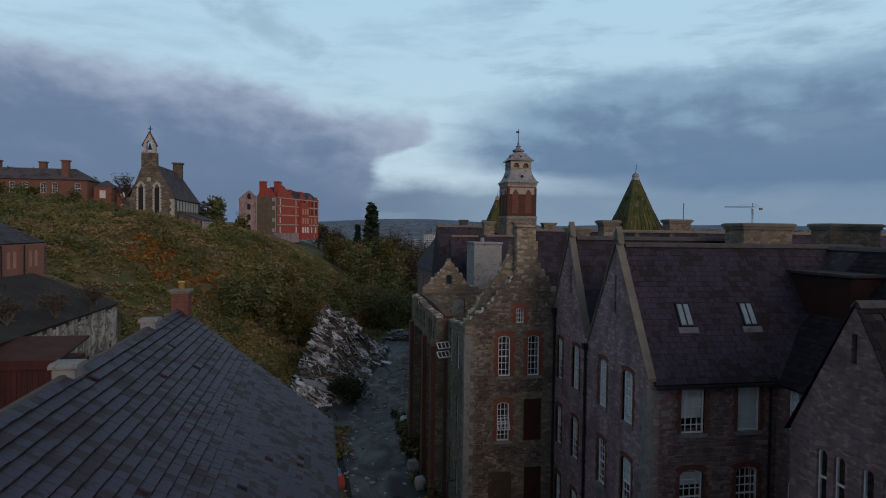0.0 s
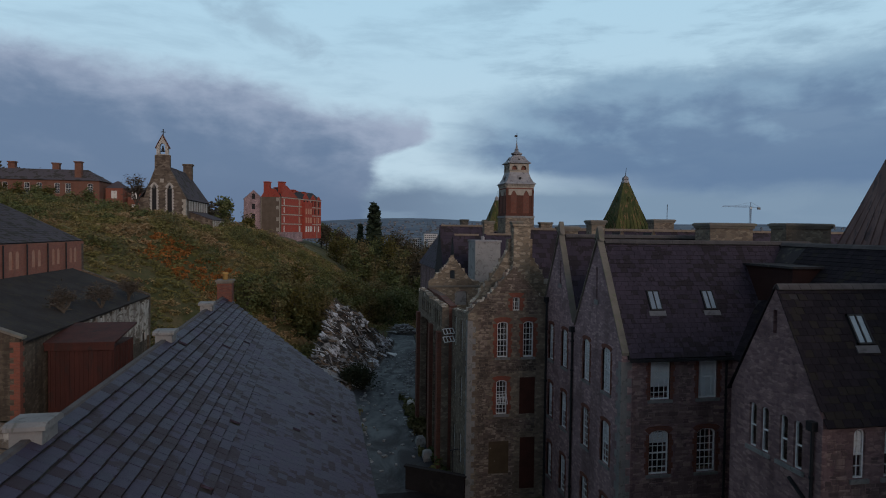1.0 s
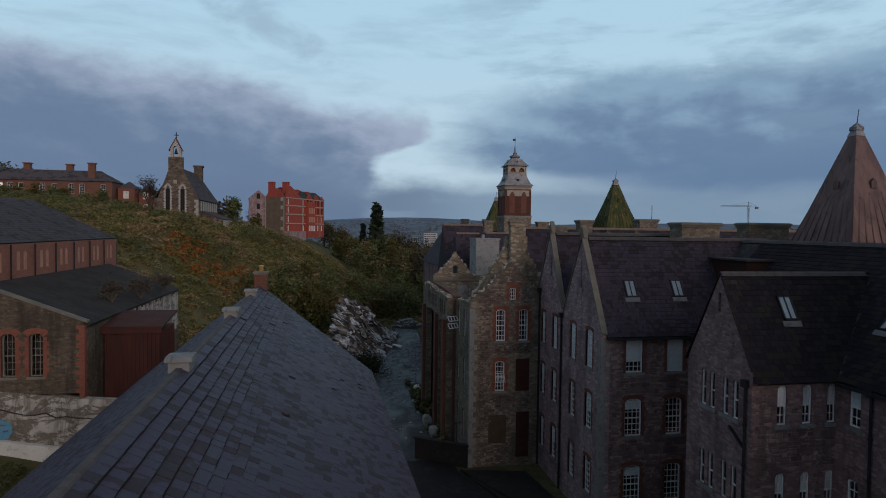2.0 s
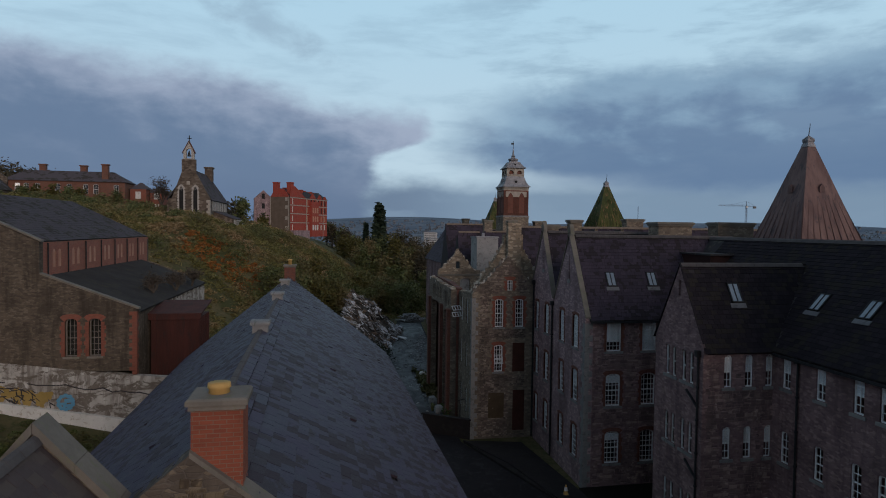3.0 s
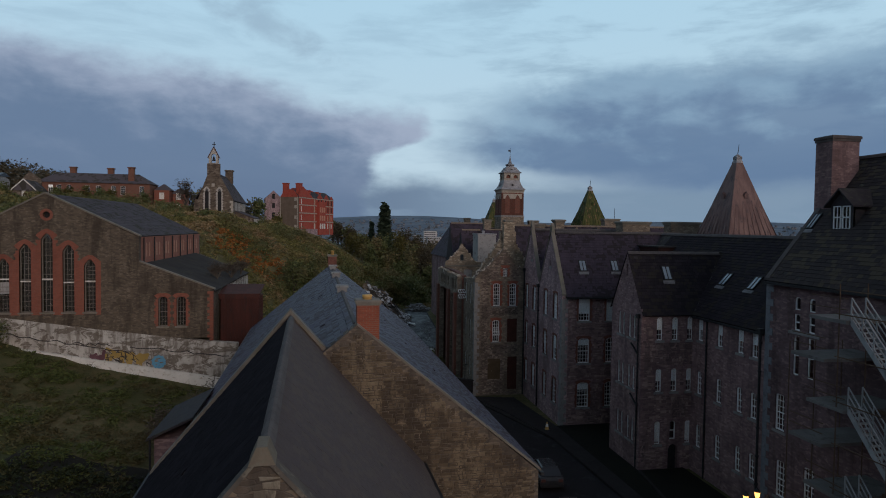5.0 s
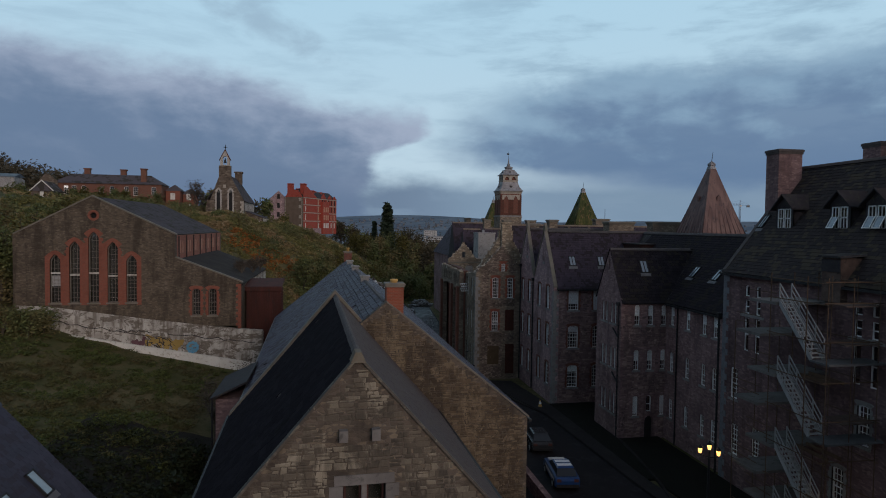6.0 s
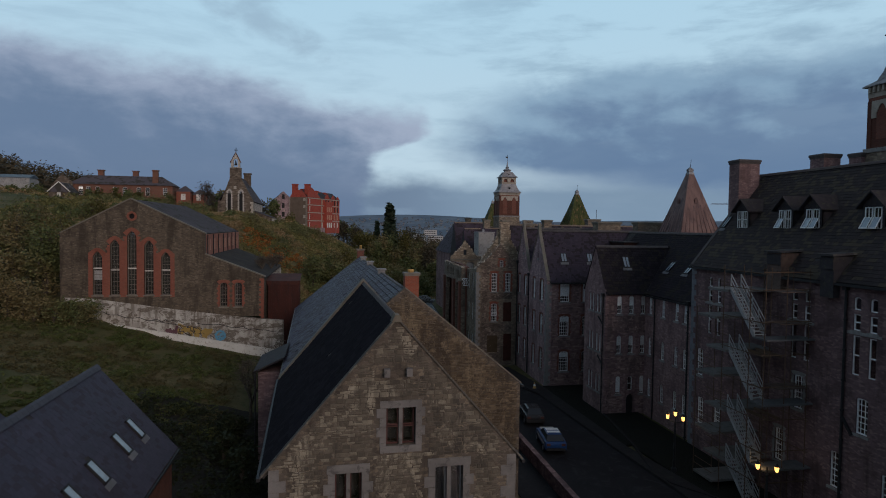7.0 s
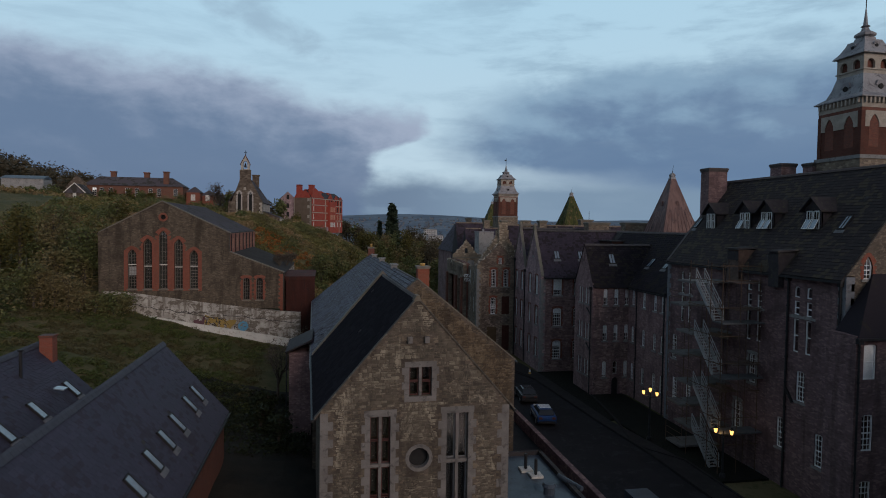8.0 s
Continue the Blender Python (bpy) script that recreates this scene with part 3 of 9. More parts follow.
def slates(name, parent, material, eave0, eave1, ridge0, ridge1, wide=0.5, rise=0.33, keep=None, seed=1, singles=0, near=None, gaps=0.004, thick=0.022, lap=1.25, label=""):
    """Courses of lapped slates on the slope from the eave line to the ridge line. keep(p) tells where there is roof."""
    rnd = random.Random(seed)
    e0, e1, r0, r1 = (Vector(p) for p in (eave0, eave1, ridge0, ridge1))
    n = max(1, int(round(((r0 - e0).length + (r1 - e1).length) / 2 / rise)))
    normal = (e1 - e0).cross(r0 - e0).normalized()
    if normal.z < 0:
        normal = -normal
    out, mine = Mesh(), []
    up_dir = ((r0 - e0) + (r1 - e1)).normalized()
    for k in range(n):
        a, b = e0.lerp(r0, k / n), e1.lerp(r1, k / n)
        span = (b - a).length
        if span < 0.05:
            continue
        along = (b - a) / span
        u = -wide * (0.5 if k % 2 else 0.0) - 0.13 * rnd.random()
        while u < span:
            w = wide * rnd.uniform(0.93, 1.07)
            u0, u1 = max(0.0, u), min(span, u + w - 0.012)
            u += w
            if u1 - u0 < 0.04:
                continue
            slip = up_dir * rnd.uniform(-0.012, 0.012) + normal * rnd.uniform(0.0, 0.006)
            mid = a + along * (u0 + u1) / 2
            if keep and not keep(mid):
                continue
            if rnd.random() < gaps:
                continue
            lift = normal * (thick * 2.2)
            top = up_dir * (rise * lap)
            p = [a + along * u0 + lift + slip, a + along * u1 + lift + slip, a + along * u1 + top + normal * thick + slip, a + along * u0 + top + normal * thick + slip]
            q = [v - normal * thick for v in p]
            if singles and near and near(mid) and len(mine) < singles:
                mine.append((p, q))
            else:
                out.add(p + q, [(0, 1, 2, 3), (0, 4, 5, 1), (1, 5, 6, 2), (3, 7, 4, 0)])
    ob = part(name, out, material, parent, label, "stuff")
    for p, q in mine:
        part("slate", Mesh().add(p + q, [(0, 1, 2, 3), (0, 4, 5, 1), (1, 5, 6, 2), (2, 6, 7, 3), (3, 7, 4, 0), (7, 6, 5, 4)]), material, parent)
    return ob


def deck(mesh, a, b, c, d, thick=0.16):
    """A roof slope under the slates: corners eave, eave, ridge, ridge."""
    n = (Vector(b) - Vector(a)).cross(Vector(d) - Vector(a)).normalized()
    n = n if n.z > 0 else -n
    off = tuple(-n * thick)
    return mesh.prism([a, b, c, d], off)


def ridge_tiles(parent, a, b, material, r=0.16, step=0.45):
    m = Mesh()
    a, b = Vector(a), Vector(b)
    d = (b - a).normalized()
    side = Vector((-d.y, d.x, 0)).normalized()
    n = max(1, int((b - a).length / step))
    for k in range(n):
        p, q = a.lerp(b, k / n), a.lerp(b, (k + 0.97) / n)
        m.loft([[v - side * r * 1.2 - Vector((0, 0, r * 0.9)), v - side * r * 0.55 + Vector((0, 0, 0.01)), v + Vector((0, 0, r * 0.45)), v + side * r * 0.55 + Vector((0, 0, 0.01)), v + side * r * 1.2 - Vector((0, 0, r * 0.9))] for v in (p, q)])
    return part("ridge_capping", m, material, parent, "", "stuff")


def skylight(parent, foot, side, up, w, l, label="pale glazed rooflight with metal frame", bar=True):
    """A rooflight on a slope: foot is its lower middle, side and up run along and up the slope."""
    foot, side, up = Vector(foot), Vector(side).normalized(), Vector(up).normalized()
    n = side.cross(up).normalized()
    n = n if n.z > 0 else -n
    basis = Matrix((side, up, n)).transposed().to_4x4()
    m = Matrix.Translation(foot + n * 0.05) @ basis

    def rim():
        t = Mesh()
        for a, b, c, d in ((-w / 2, -w / 2 + 0.07, 0, l), (w / 2 - 0.07, w / 2, 0, l), (-w / 2, w / 2, 0, 0.07), (-w / 2, w / 2, l - 0.07, l)) + (((-0.03, 0.03, 0, l),) if bar else ()):
            t.box(a, b, c, d, -0.05, 0.09)
        return t

    ob = hang("rooflight", shared(("rooflight", w, l, bar), rim, IRON), parent, label, "", m)
    hang("pane", shared(("roof_pane", w, l), lambda: Mesh().box(-w / 2 + 0.06, w / 2 - 0.06, 0.06, l - 0.06, 0.045, 0.06), ROOF_GLASS), ob, "", "", m)
    hang("apron", shared(("apron", w), lambda: Mesh().box(-w / 2 - 0.12, w / 2 + 0.12, -0.32, -0.03, 0.0, 0.035), LEAD_OLD), ob, "lead apron", "", m)
    return ob


LEAD_OLD = plain("weathered_lead", (0.13, 0.13, 0.14), (0.19, 0.19, 0.20), 0.7, 0.8, 9, stain=(0.09, 0.09, 0.095))
ROOF_GLASS = plain("wired_roof_glass", (0.20, 0.25, 0.30), (0.28, 0.33, 0.38), 0.12, 2, 6)
ROOF_GLASS.node_tree.nodes["Principled BSDF"].inputs["Specular IOR Level"].default_value = 0.9


def quoins(parent, x, y, z0, z1, sx, sy, material, long=0.55, short=0.32, high=0.42, proud=0.025):
    """Long and short corner blocks; sx, sy point from the corner into the walls."""
    m = Mesh()
    n = int((z1 - z0) / high)
    for k in range(n):
        a, b = (long, short) if k % 2 else (short, long)
        xs, ys = sorted((x - sx * proud, x + sx * a)), sorted((y - sy * proud, y + sy * b))
        m.box(*xs, *ys, z0 + k * high, z0 + (k + 1) * high - 0.012)
    return part("corner_stonework", m, material, parent, "long and short corner blocks", "stuff")


def chimney(name, x0, x1, y0, y1, z0, z1, body, cap, pots=0, label="stone chimney stack with a projecting cap", pot_mat=None, parent=None, ch=0.35, over=1.0):
    """A stack with a plinth, a shaft, an oversailing cap and pots."""
    c = ((x0 + x1) / 2, (y0 + y1) / 2, z0)
    root = parent or thing(name, c, label, "chimney")
    body_ob = part("shaft", Mesh().box(x0, x1, y0, y1, z0, z1 - ch), body, root)
    o = 0.08 * over
    m = Mesh().box(x0 - o, x1 + o, y0 - o, y1 + o, z1 - ch, z1 - ch * 0.57)
    m.loft([[(x0 - o, y0 - o, z), (x1 + o, y0 - o, z), (x1 + o, y1 + o, z), (x0 - o, y1 + o, z)] for z, o in ((z1 - ch * 0.565, 0.16 * over), (z1 - ch * 0.17, 0.16 * over), (z1, 0.04))])
    part("cap", m, cap, root, "weathered stone cap")
    for k in range(pots):
        px = x0 + (x1 - x0) * (k + 0.5) / pots
        p = Mesh().turned((px, c[1]), [(z1 - 0.05, 0.16), (z1 + 0.30, 0.14), (z1 + 0.31, 0.17), (z1 + 0.40, 0.16)], 10, 0)
        part("pot", p, pot_mat or TERRACOTTA, root, "buff clay chimney pot", "", True)
    return root


RIDGE_DARK = plain("dark_ridge_tile", (0.075, 0.066, 0.066), (0.11, 0.098, 0.094), 0.85, 2, 14)


def coping(parent, pts, axis, pos, wide=0.5, high=0.16, material=None, out=0.08):
    """Slabs along the top of a gable, given by (u, z) points."""
    m = Mesh()
    for (a, za), (b, zb) in zip(pts, pts[1:]):
        n = max(1, int(math.hypot(b - a, zb - za) / 0.9))
        for k in range(n):
            s, e = k / n, (k + 0.985) / n
            p, q = (a + (b - a) * s, za + (zb - za) * s), (a + (b - a) * e, za + (zb - za) * e)
            m.prism([on(axis, pos, *p, -out), on(axis, pos, *q, -out), on(axis, pos, q[0], q[1] + high, -out), on(axis, pos, p[0], p[1] + high, -out)], on(axis, 0, 0, 0, wide))
    return part("coping", m, material or COPING, parent, "stone coping", "stuff")


def pipe(parent, x, y, z0, z1, r=0.06):
    m = Mesh().tube((x, y, z0), (x, y, z1), r, None, 8)
    z = z0 + 0.8
    while z < z1:
        m.tube((x, y, z - 0.05), (x, y, z + 0.05), r * 1.5, None, 8)
        z += 1.8
    m.box(x - 0.16, x + 0.16, y - 0.14, y + 0.14, z1 - 0.05, z1 + 0.28)
    return part("downpipe", m, IRON, parent, "black iron downpipe")


def laid(profile, holes, margin=0.3, side=0.6):
    """Where facing stones may lie: under a wall's top, clear of its openings and corners."""
    def keep(a, b, c, d):
        lo, hi = profile[0][0], profile[-1][0]
        if a < lo + side or b > hi - side:
            return False
        for u in (a, b):
            for (p, zp), (n, zn) in zip(profile, profile[1:]):
                if p <= u <= n and n > p and d > zp + (zn - zp) * (u - p) / (n - p) - 0.06:
                    return False
        return not any(b > h[0] - margin and a < h[1] + margin and d > h[2] - 0.2 and c < h[3] + margin for h in holes)
    return keep


def stones(name, parent, material, y, keep, u0, u1, z0, z1, seed, singles=0, near=None, course=(0.13, 0.24), long=(0.18, 0.6), proud=0.03):
    """Coursed rubble laid on a wall that faces -y, each stone with its own size and face."""
    rnd = random.Random(seed)
    out, mine = Mesh(), []
    z = z0
    while z < z1:
        hgt = rnd.uniform(*course)
        u = u0 - rnd.random() * 0.3
        while u < u1:
            w = rnd.uniform(*long)
            a, b, c, d = u + 0.01, u + w - 0.012, z + 0.008, z + hgt - 0.01
            u += w
            if not keep(a, b, c, d):
                continue
            j = lambda k: rnd.uniform(-k, k)
            rows = [(c, d)]
            if hgt > 0.15 and rnd.random() < 0.45:
                cut = c + (d - c) * rnd.uniform(0.35, 0.65)
                rows = [(c, cut - 0.008), (cut + 0.008, d)]
            for c, d in rows:
                f = proud * rnd.uniform(0.15, 1.0)
                p = [(a + j(.03), y, c + j(.02)), (b + j(.03), y, c + j(.02)), (b + j(.03), y, d + j(.022)), (a + j(.03), y, d + j(.022))]
                t = 0.018
                q = [(p[0][0] + t, y - f + j(.006), p[0][2] + t), (p[1][0] - t, y - f + j(.006), p[1][2] + t), (p[2][0] - t, y - f + j(.006), p[2][2] - t), (p[3][0] + t, y - f + j(.006), p[3][2] - t)]
                tgt = Mesh() if singles and near and near(a, c) and len(mine) < singles else out
                tgt.add(p + q, [(4, 5, 6, 7), (0, 1, 5, 4), (1, 2, 6, 5), (2, 3, 7, 6), (3, 0, 4, 7)])
                if tgt is not out:
                    mine.append(tgt)
        z += hgt
    part(name, out, material, parent, "", "stuff")
    for m in mine:
        part("stone", m, material, parent)


def piece_stone(name, c1, c2, c3, stain, lime=None):
    m, N, b = new_mat(name, 0.92)
    p = place(N)
    r = per_piece(N)
    col = N.mix(r, c1, c2)
    col = N.mix(N.step(N.math("FRACT", N.math("MULTIPLY", r, 13.7)), 0.72, 0.78), col, c3)
    g = N.noise(p, 18, 6, 0.7)
    col = N.mix(N.math("MULTIPLY", g, 0.6), col, tuple(v * 0.5 for v in c1))
    col = N.mix(N.math("MULTIPLY", N.step(N.noise(N.scale(p, (1, 1, 0.35)), 0.6, 7, 0.68, 0.5), 0.45, 0.62), 0.72), col, stain)
    pale = N.step(N.noise(p, 1.5, 8, 0.7, 0.5), 0.57, 0.68)
    col = N.mix(N.math("MULTIPLY", pale, 0.55), col, tuple(v * 1.25 for v in c3))
    if lime:
        run = N.noise(N.scale(p, (1.0, 1.0, 0.4)), 0.8, 9, 0.72, 0.7)
        col = N.mix(N.math("MULTIPLY", N.step(run, 0.52, 0.64), 0.8), col, lime)
    N.put(b.inputs["Base Color"], col)
    bump(N, b, g, 0.02, 0.8)
    return m


PIECE_WARM = piece_stone("buff_rubble_stone", (0.094, 0.079, 0.062), (0.175, 0.148, 0.113), (0.250, 0.217, 0.165), (0.042, 0.036, 0.031), (0.30, 0.262, 0.20))
PIECE_DARK = piece_stone("grey_brown_rubble_stone", (0.147, 0.099, 0.0971), (0.287, 0.199, 0.182), (0.376, 0.271, 0.243), (0.0791, 0.0578, 0.0578))


# ---- ground ----
def smooth(t):
    t = min(1.0, max(0.0, t))
    return t * t * (3 - 2 * t)


def brow(y):
    """Where the hillside meets the level ground."""
    return -5.0 + 16 * smooth((y - 75) / 120) + 16 * smooth((y - 85) / 45)


def ground_z(x, y):
    """The yard, the hillside over it, the valley and the far hills."""
    k = smooth((y - 20) / 110)
    amp = 9.0 + 11.5 * k - 3.5 * smooth((y - 150) / 90)
    edge = brow(y)
    wide = 50 - 22 * k + 17 * smooth((y - 85) / 45)
    z = 0.4 + amp * smooth((edge - x) / wide)
    z += 0.09 * max(0.0, -x - 42) * smooth((y + 40) / 120)
    z += 9 * smooth((-x - 112) / 60) * smooth((y - 120) / 80) + 20 * smooth((-x - 150) / 240) * smooth((y - 60) / 200)
    z -= 1.2 * smooth((-20 - y) / 25)
    z -= 2.6 * smooth((x + 35) / 9) * smooth((y - 104) / 22) * smooth((172 - y) / 20)
    z -= 4.5 * smooth((x + 46) / 18) * smooth((y - 142) / 42)
    if y > 300:
        z += (-34 - z) * smooth((y - 300) / 420)
    d = math.hypot(x, y)
    if d > 1500:
        z += (96 + 14 * math.sin(x * 0.0011 + 1) + 16 * math.sin(x * 0.0037)) * smooth((d - 1500) / 2300) * (1.0 if y > -600 else 0.3)
    if x > 40:
        z += (-26 - z) * smooth((x - 40) / 160) if d < 1500 else 0
    rough = smooth((edge - 2 - x) / 10)
    z += rough * (1.1 * noise.noise((x * 0.07, y * 0.07, 1)) + 0.45 * noise.noise((x * 0.3, y * 0.3, 5)))
    return z


def lines(lo, hi, dense_lo, dense_hi, step, grow=1.22):
    out = list(np.arange(dense_lo, dense_hi + 0.01, step))
    s = step
    while out[-1] < hi:
        s *= grow
        out.append(min(hi, out[-1] + s))
    s = step
    while out[0] > lo:
        s *= grow
        out.insert(0, max(lo, out[0] - s))
    return out


def make_ground():
    xs, ys = lines(-4300, 4300, -90, 44, 1.5), lines(-500, 4300, -60, 180, 1.5)
    m = Mesh()
    m.v = [(x, y, ground_z(x, y)) for y in ys for x in xs]
    n = len(xs)
    m.f = [(j * n + i, j * n + i + 1, (j + 1) * n + i + 1, (j + 1) * n + i) for j in range(len(ys) - 1) for i in range(n - 1)]
    mat, N, b = new_mat("hillside_earth", 0.95)
    p = place(N)
    col = N.mix(N.step(N.noise(p, 0.09, 7, 0.65), 0.38, 0.62), (0.060, 0.064, 0.026), (0.125, 0.102, 0.055))
    col = N.mix(N.step(N.noise(p, 1.6, 6, 0.7), 0.45, 0.65), col, (0.062, 0.066, 0.028))
    # far ground turns paler and bluer with distance: haze put into its colour
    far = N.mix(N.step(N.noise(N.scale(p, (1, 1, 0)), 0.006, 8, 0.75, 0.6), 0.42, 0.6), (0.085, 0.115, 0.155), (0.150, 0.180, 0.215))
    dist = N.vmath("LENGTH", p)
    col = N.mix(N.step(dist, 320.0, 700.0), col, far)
    N.put(b.inputs["Base Color"], col)
    b.inputs["Specular IOR Level"].default_value = 0.1
    bump(N, b, N.noise(p, 2.5, 8, 0.7), 0.15)
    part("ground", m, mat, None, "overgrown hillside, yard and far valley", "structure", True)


make_ground()


def sheet(name, ring, z, material, label, high=0.04):
    """A flat piece of paving with an edge."""
    return part(name, Mesh().prism([(x, y, z - 0.3) for x, y in ring], (0, 0, 0.3 + high)), material, None, label, "structure")


# paving darkened in its colour for the shade along the lane
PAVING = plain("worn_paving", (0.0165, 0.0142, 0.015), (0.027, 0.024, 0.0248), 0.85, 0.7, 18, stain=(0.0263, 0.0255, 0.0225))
# dark earth, taken to near black so its colour also holds the gap's shade
YARD_SOIL = plain("shaded_yard_earth", (0.016, 0.015, 0.012), (0.03, 0.026, 0.02), 0.95, 0.8, 12, 0, 0.05)
xs, ys = np.arange(-26.4, -11.9, 1.0), np.arange(-60, 14.1, 2.0)
yard = Mesh()
yard.v = [(x, y, ground_z(x, y) + 0.14) for y in ys for x in xs]
yard.f = [(j * len(xs) + i, j * len(xs) + i + 1, (j + 1) * len(xs) + i + 1, (j + 1) * len(xs) + i) for j in range(len(ys) - 1) for i in range(len(xs) - 1)]
part("yard_floor", yard, YARD_SOIL, None, "dark bare earth between the buildings, shade in its colour", "structure")
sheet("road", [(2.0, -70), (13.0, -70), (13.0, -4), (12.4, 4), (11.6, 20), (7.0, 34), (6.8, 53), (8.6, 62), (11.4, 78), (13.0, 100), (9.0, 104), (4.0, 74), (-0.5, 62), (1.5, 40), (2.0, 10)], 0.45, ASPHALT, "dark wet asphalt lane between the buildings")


def wet_asphalt(name):
    """Old asphalt under a film of rain, pooled and drying in patches."""
    m, N, b = new_mat(name, 0.6)
    p = place(N)
    pool = N.noise(N.scale(p, (1.0, 0.55, 1.0)), 0.55, 8, 0.68, 1.2)
    grit = N.noise(p, 14.0, 5, 0.7)
    col = N.mix(grit, (0.020, 0.021, 0.025), (0.045, 0.047, 0.054))
    # pale bluish patches put part of the wet sheen into the base colour
    col = N.mix(N.step(N.noise(p, 1.7, 8, 0.75, 1.0), 0.60, 0.72), col, (0.085, 0.09, 0.10))
    N.put(b.inputs["Base Color"], col)
    N.put(b.inputs["Roughness"], N.math("ADD", 0.50, N.math("MULTIPLY", N.step(pool, 0.36, 0.66), 0.35)))
    b.inputs["Specular IOR Level"].default_value = 0.3
    bump(N, b, grit, 0.008, 0.4)
    return m


sheet("lane", [(1.9, 36.5), (6.9, 36.5), (6.75, 53), (8.5, 62), (11.2, 78), (12.6, 98), (9.2, 101), (4.1, 74), (-0.2, 62), (1.5, 45)], 0.455, wet_asphalt("wet_asphalt"), "wet old asphalt at the far end of the lane")
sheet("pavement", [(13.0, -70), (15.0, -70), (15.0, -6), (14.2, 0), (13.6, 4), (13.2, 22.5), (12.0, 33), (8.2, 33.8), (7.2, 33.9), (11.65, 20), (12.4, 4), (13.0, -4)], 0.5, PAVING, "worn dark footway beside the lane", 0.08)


def kerb_line(pts, z=0.58):
    m = Mesh()
    for a, b in zip(pts, pts[1:]):
        n = max(1, int(math.dist(a, b) / 0.9))
        for k in range(n):
            p, q_ = [(a[0] + (b[0] - a[0]) * t, a[1] + (b[1] - a[1]) * t, z) for t in (k / n, (k + 0.97) / n)]
            m.bar(p, q_, 0.16, 0.2)
    part("kerb", m, PAVING, None, "pale kerb stones along the footway", "structure")


kerb_line([(13.0, -60), (13.0, -4), (12.4, 4), (11.65, 20), (9.6, 28.5), (7.2, 33.9)])
kerb_line([(15.2, -60), (15.0, -6), (13.2, -3.2), (12.95, -1.5), (13.6, 1.5), (14.2, 4), (15.0, 9), (15.5, 12.6)])


def lawn(name, ring, z, label):
    part(name, Mesh().prism([(x, y, z - 0.3) for x, y in ring], (0, 0, 0.36)), GRASS_SOIL, None, label, "structure")


# turf almost black, holding the shade at the foot of the wings
GRASS_SOIL = plain("shaded_mown_turf", (0.00536, 0.00585, 0.0039), (0.00975, 0.0099, 0.00585), 0.95, 0.8, 40, 0, 0.03)
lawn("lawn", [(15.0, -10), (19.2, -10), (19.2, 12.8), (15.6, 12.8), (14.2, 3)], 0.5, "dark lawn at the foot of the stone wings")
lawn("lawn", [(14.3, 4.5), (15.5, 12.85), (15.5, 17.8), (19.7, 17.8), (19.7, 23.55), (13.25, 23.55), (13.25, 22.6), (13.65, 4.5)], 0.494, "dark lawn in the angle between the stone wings")


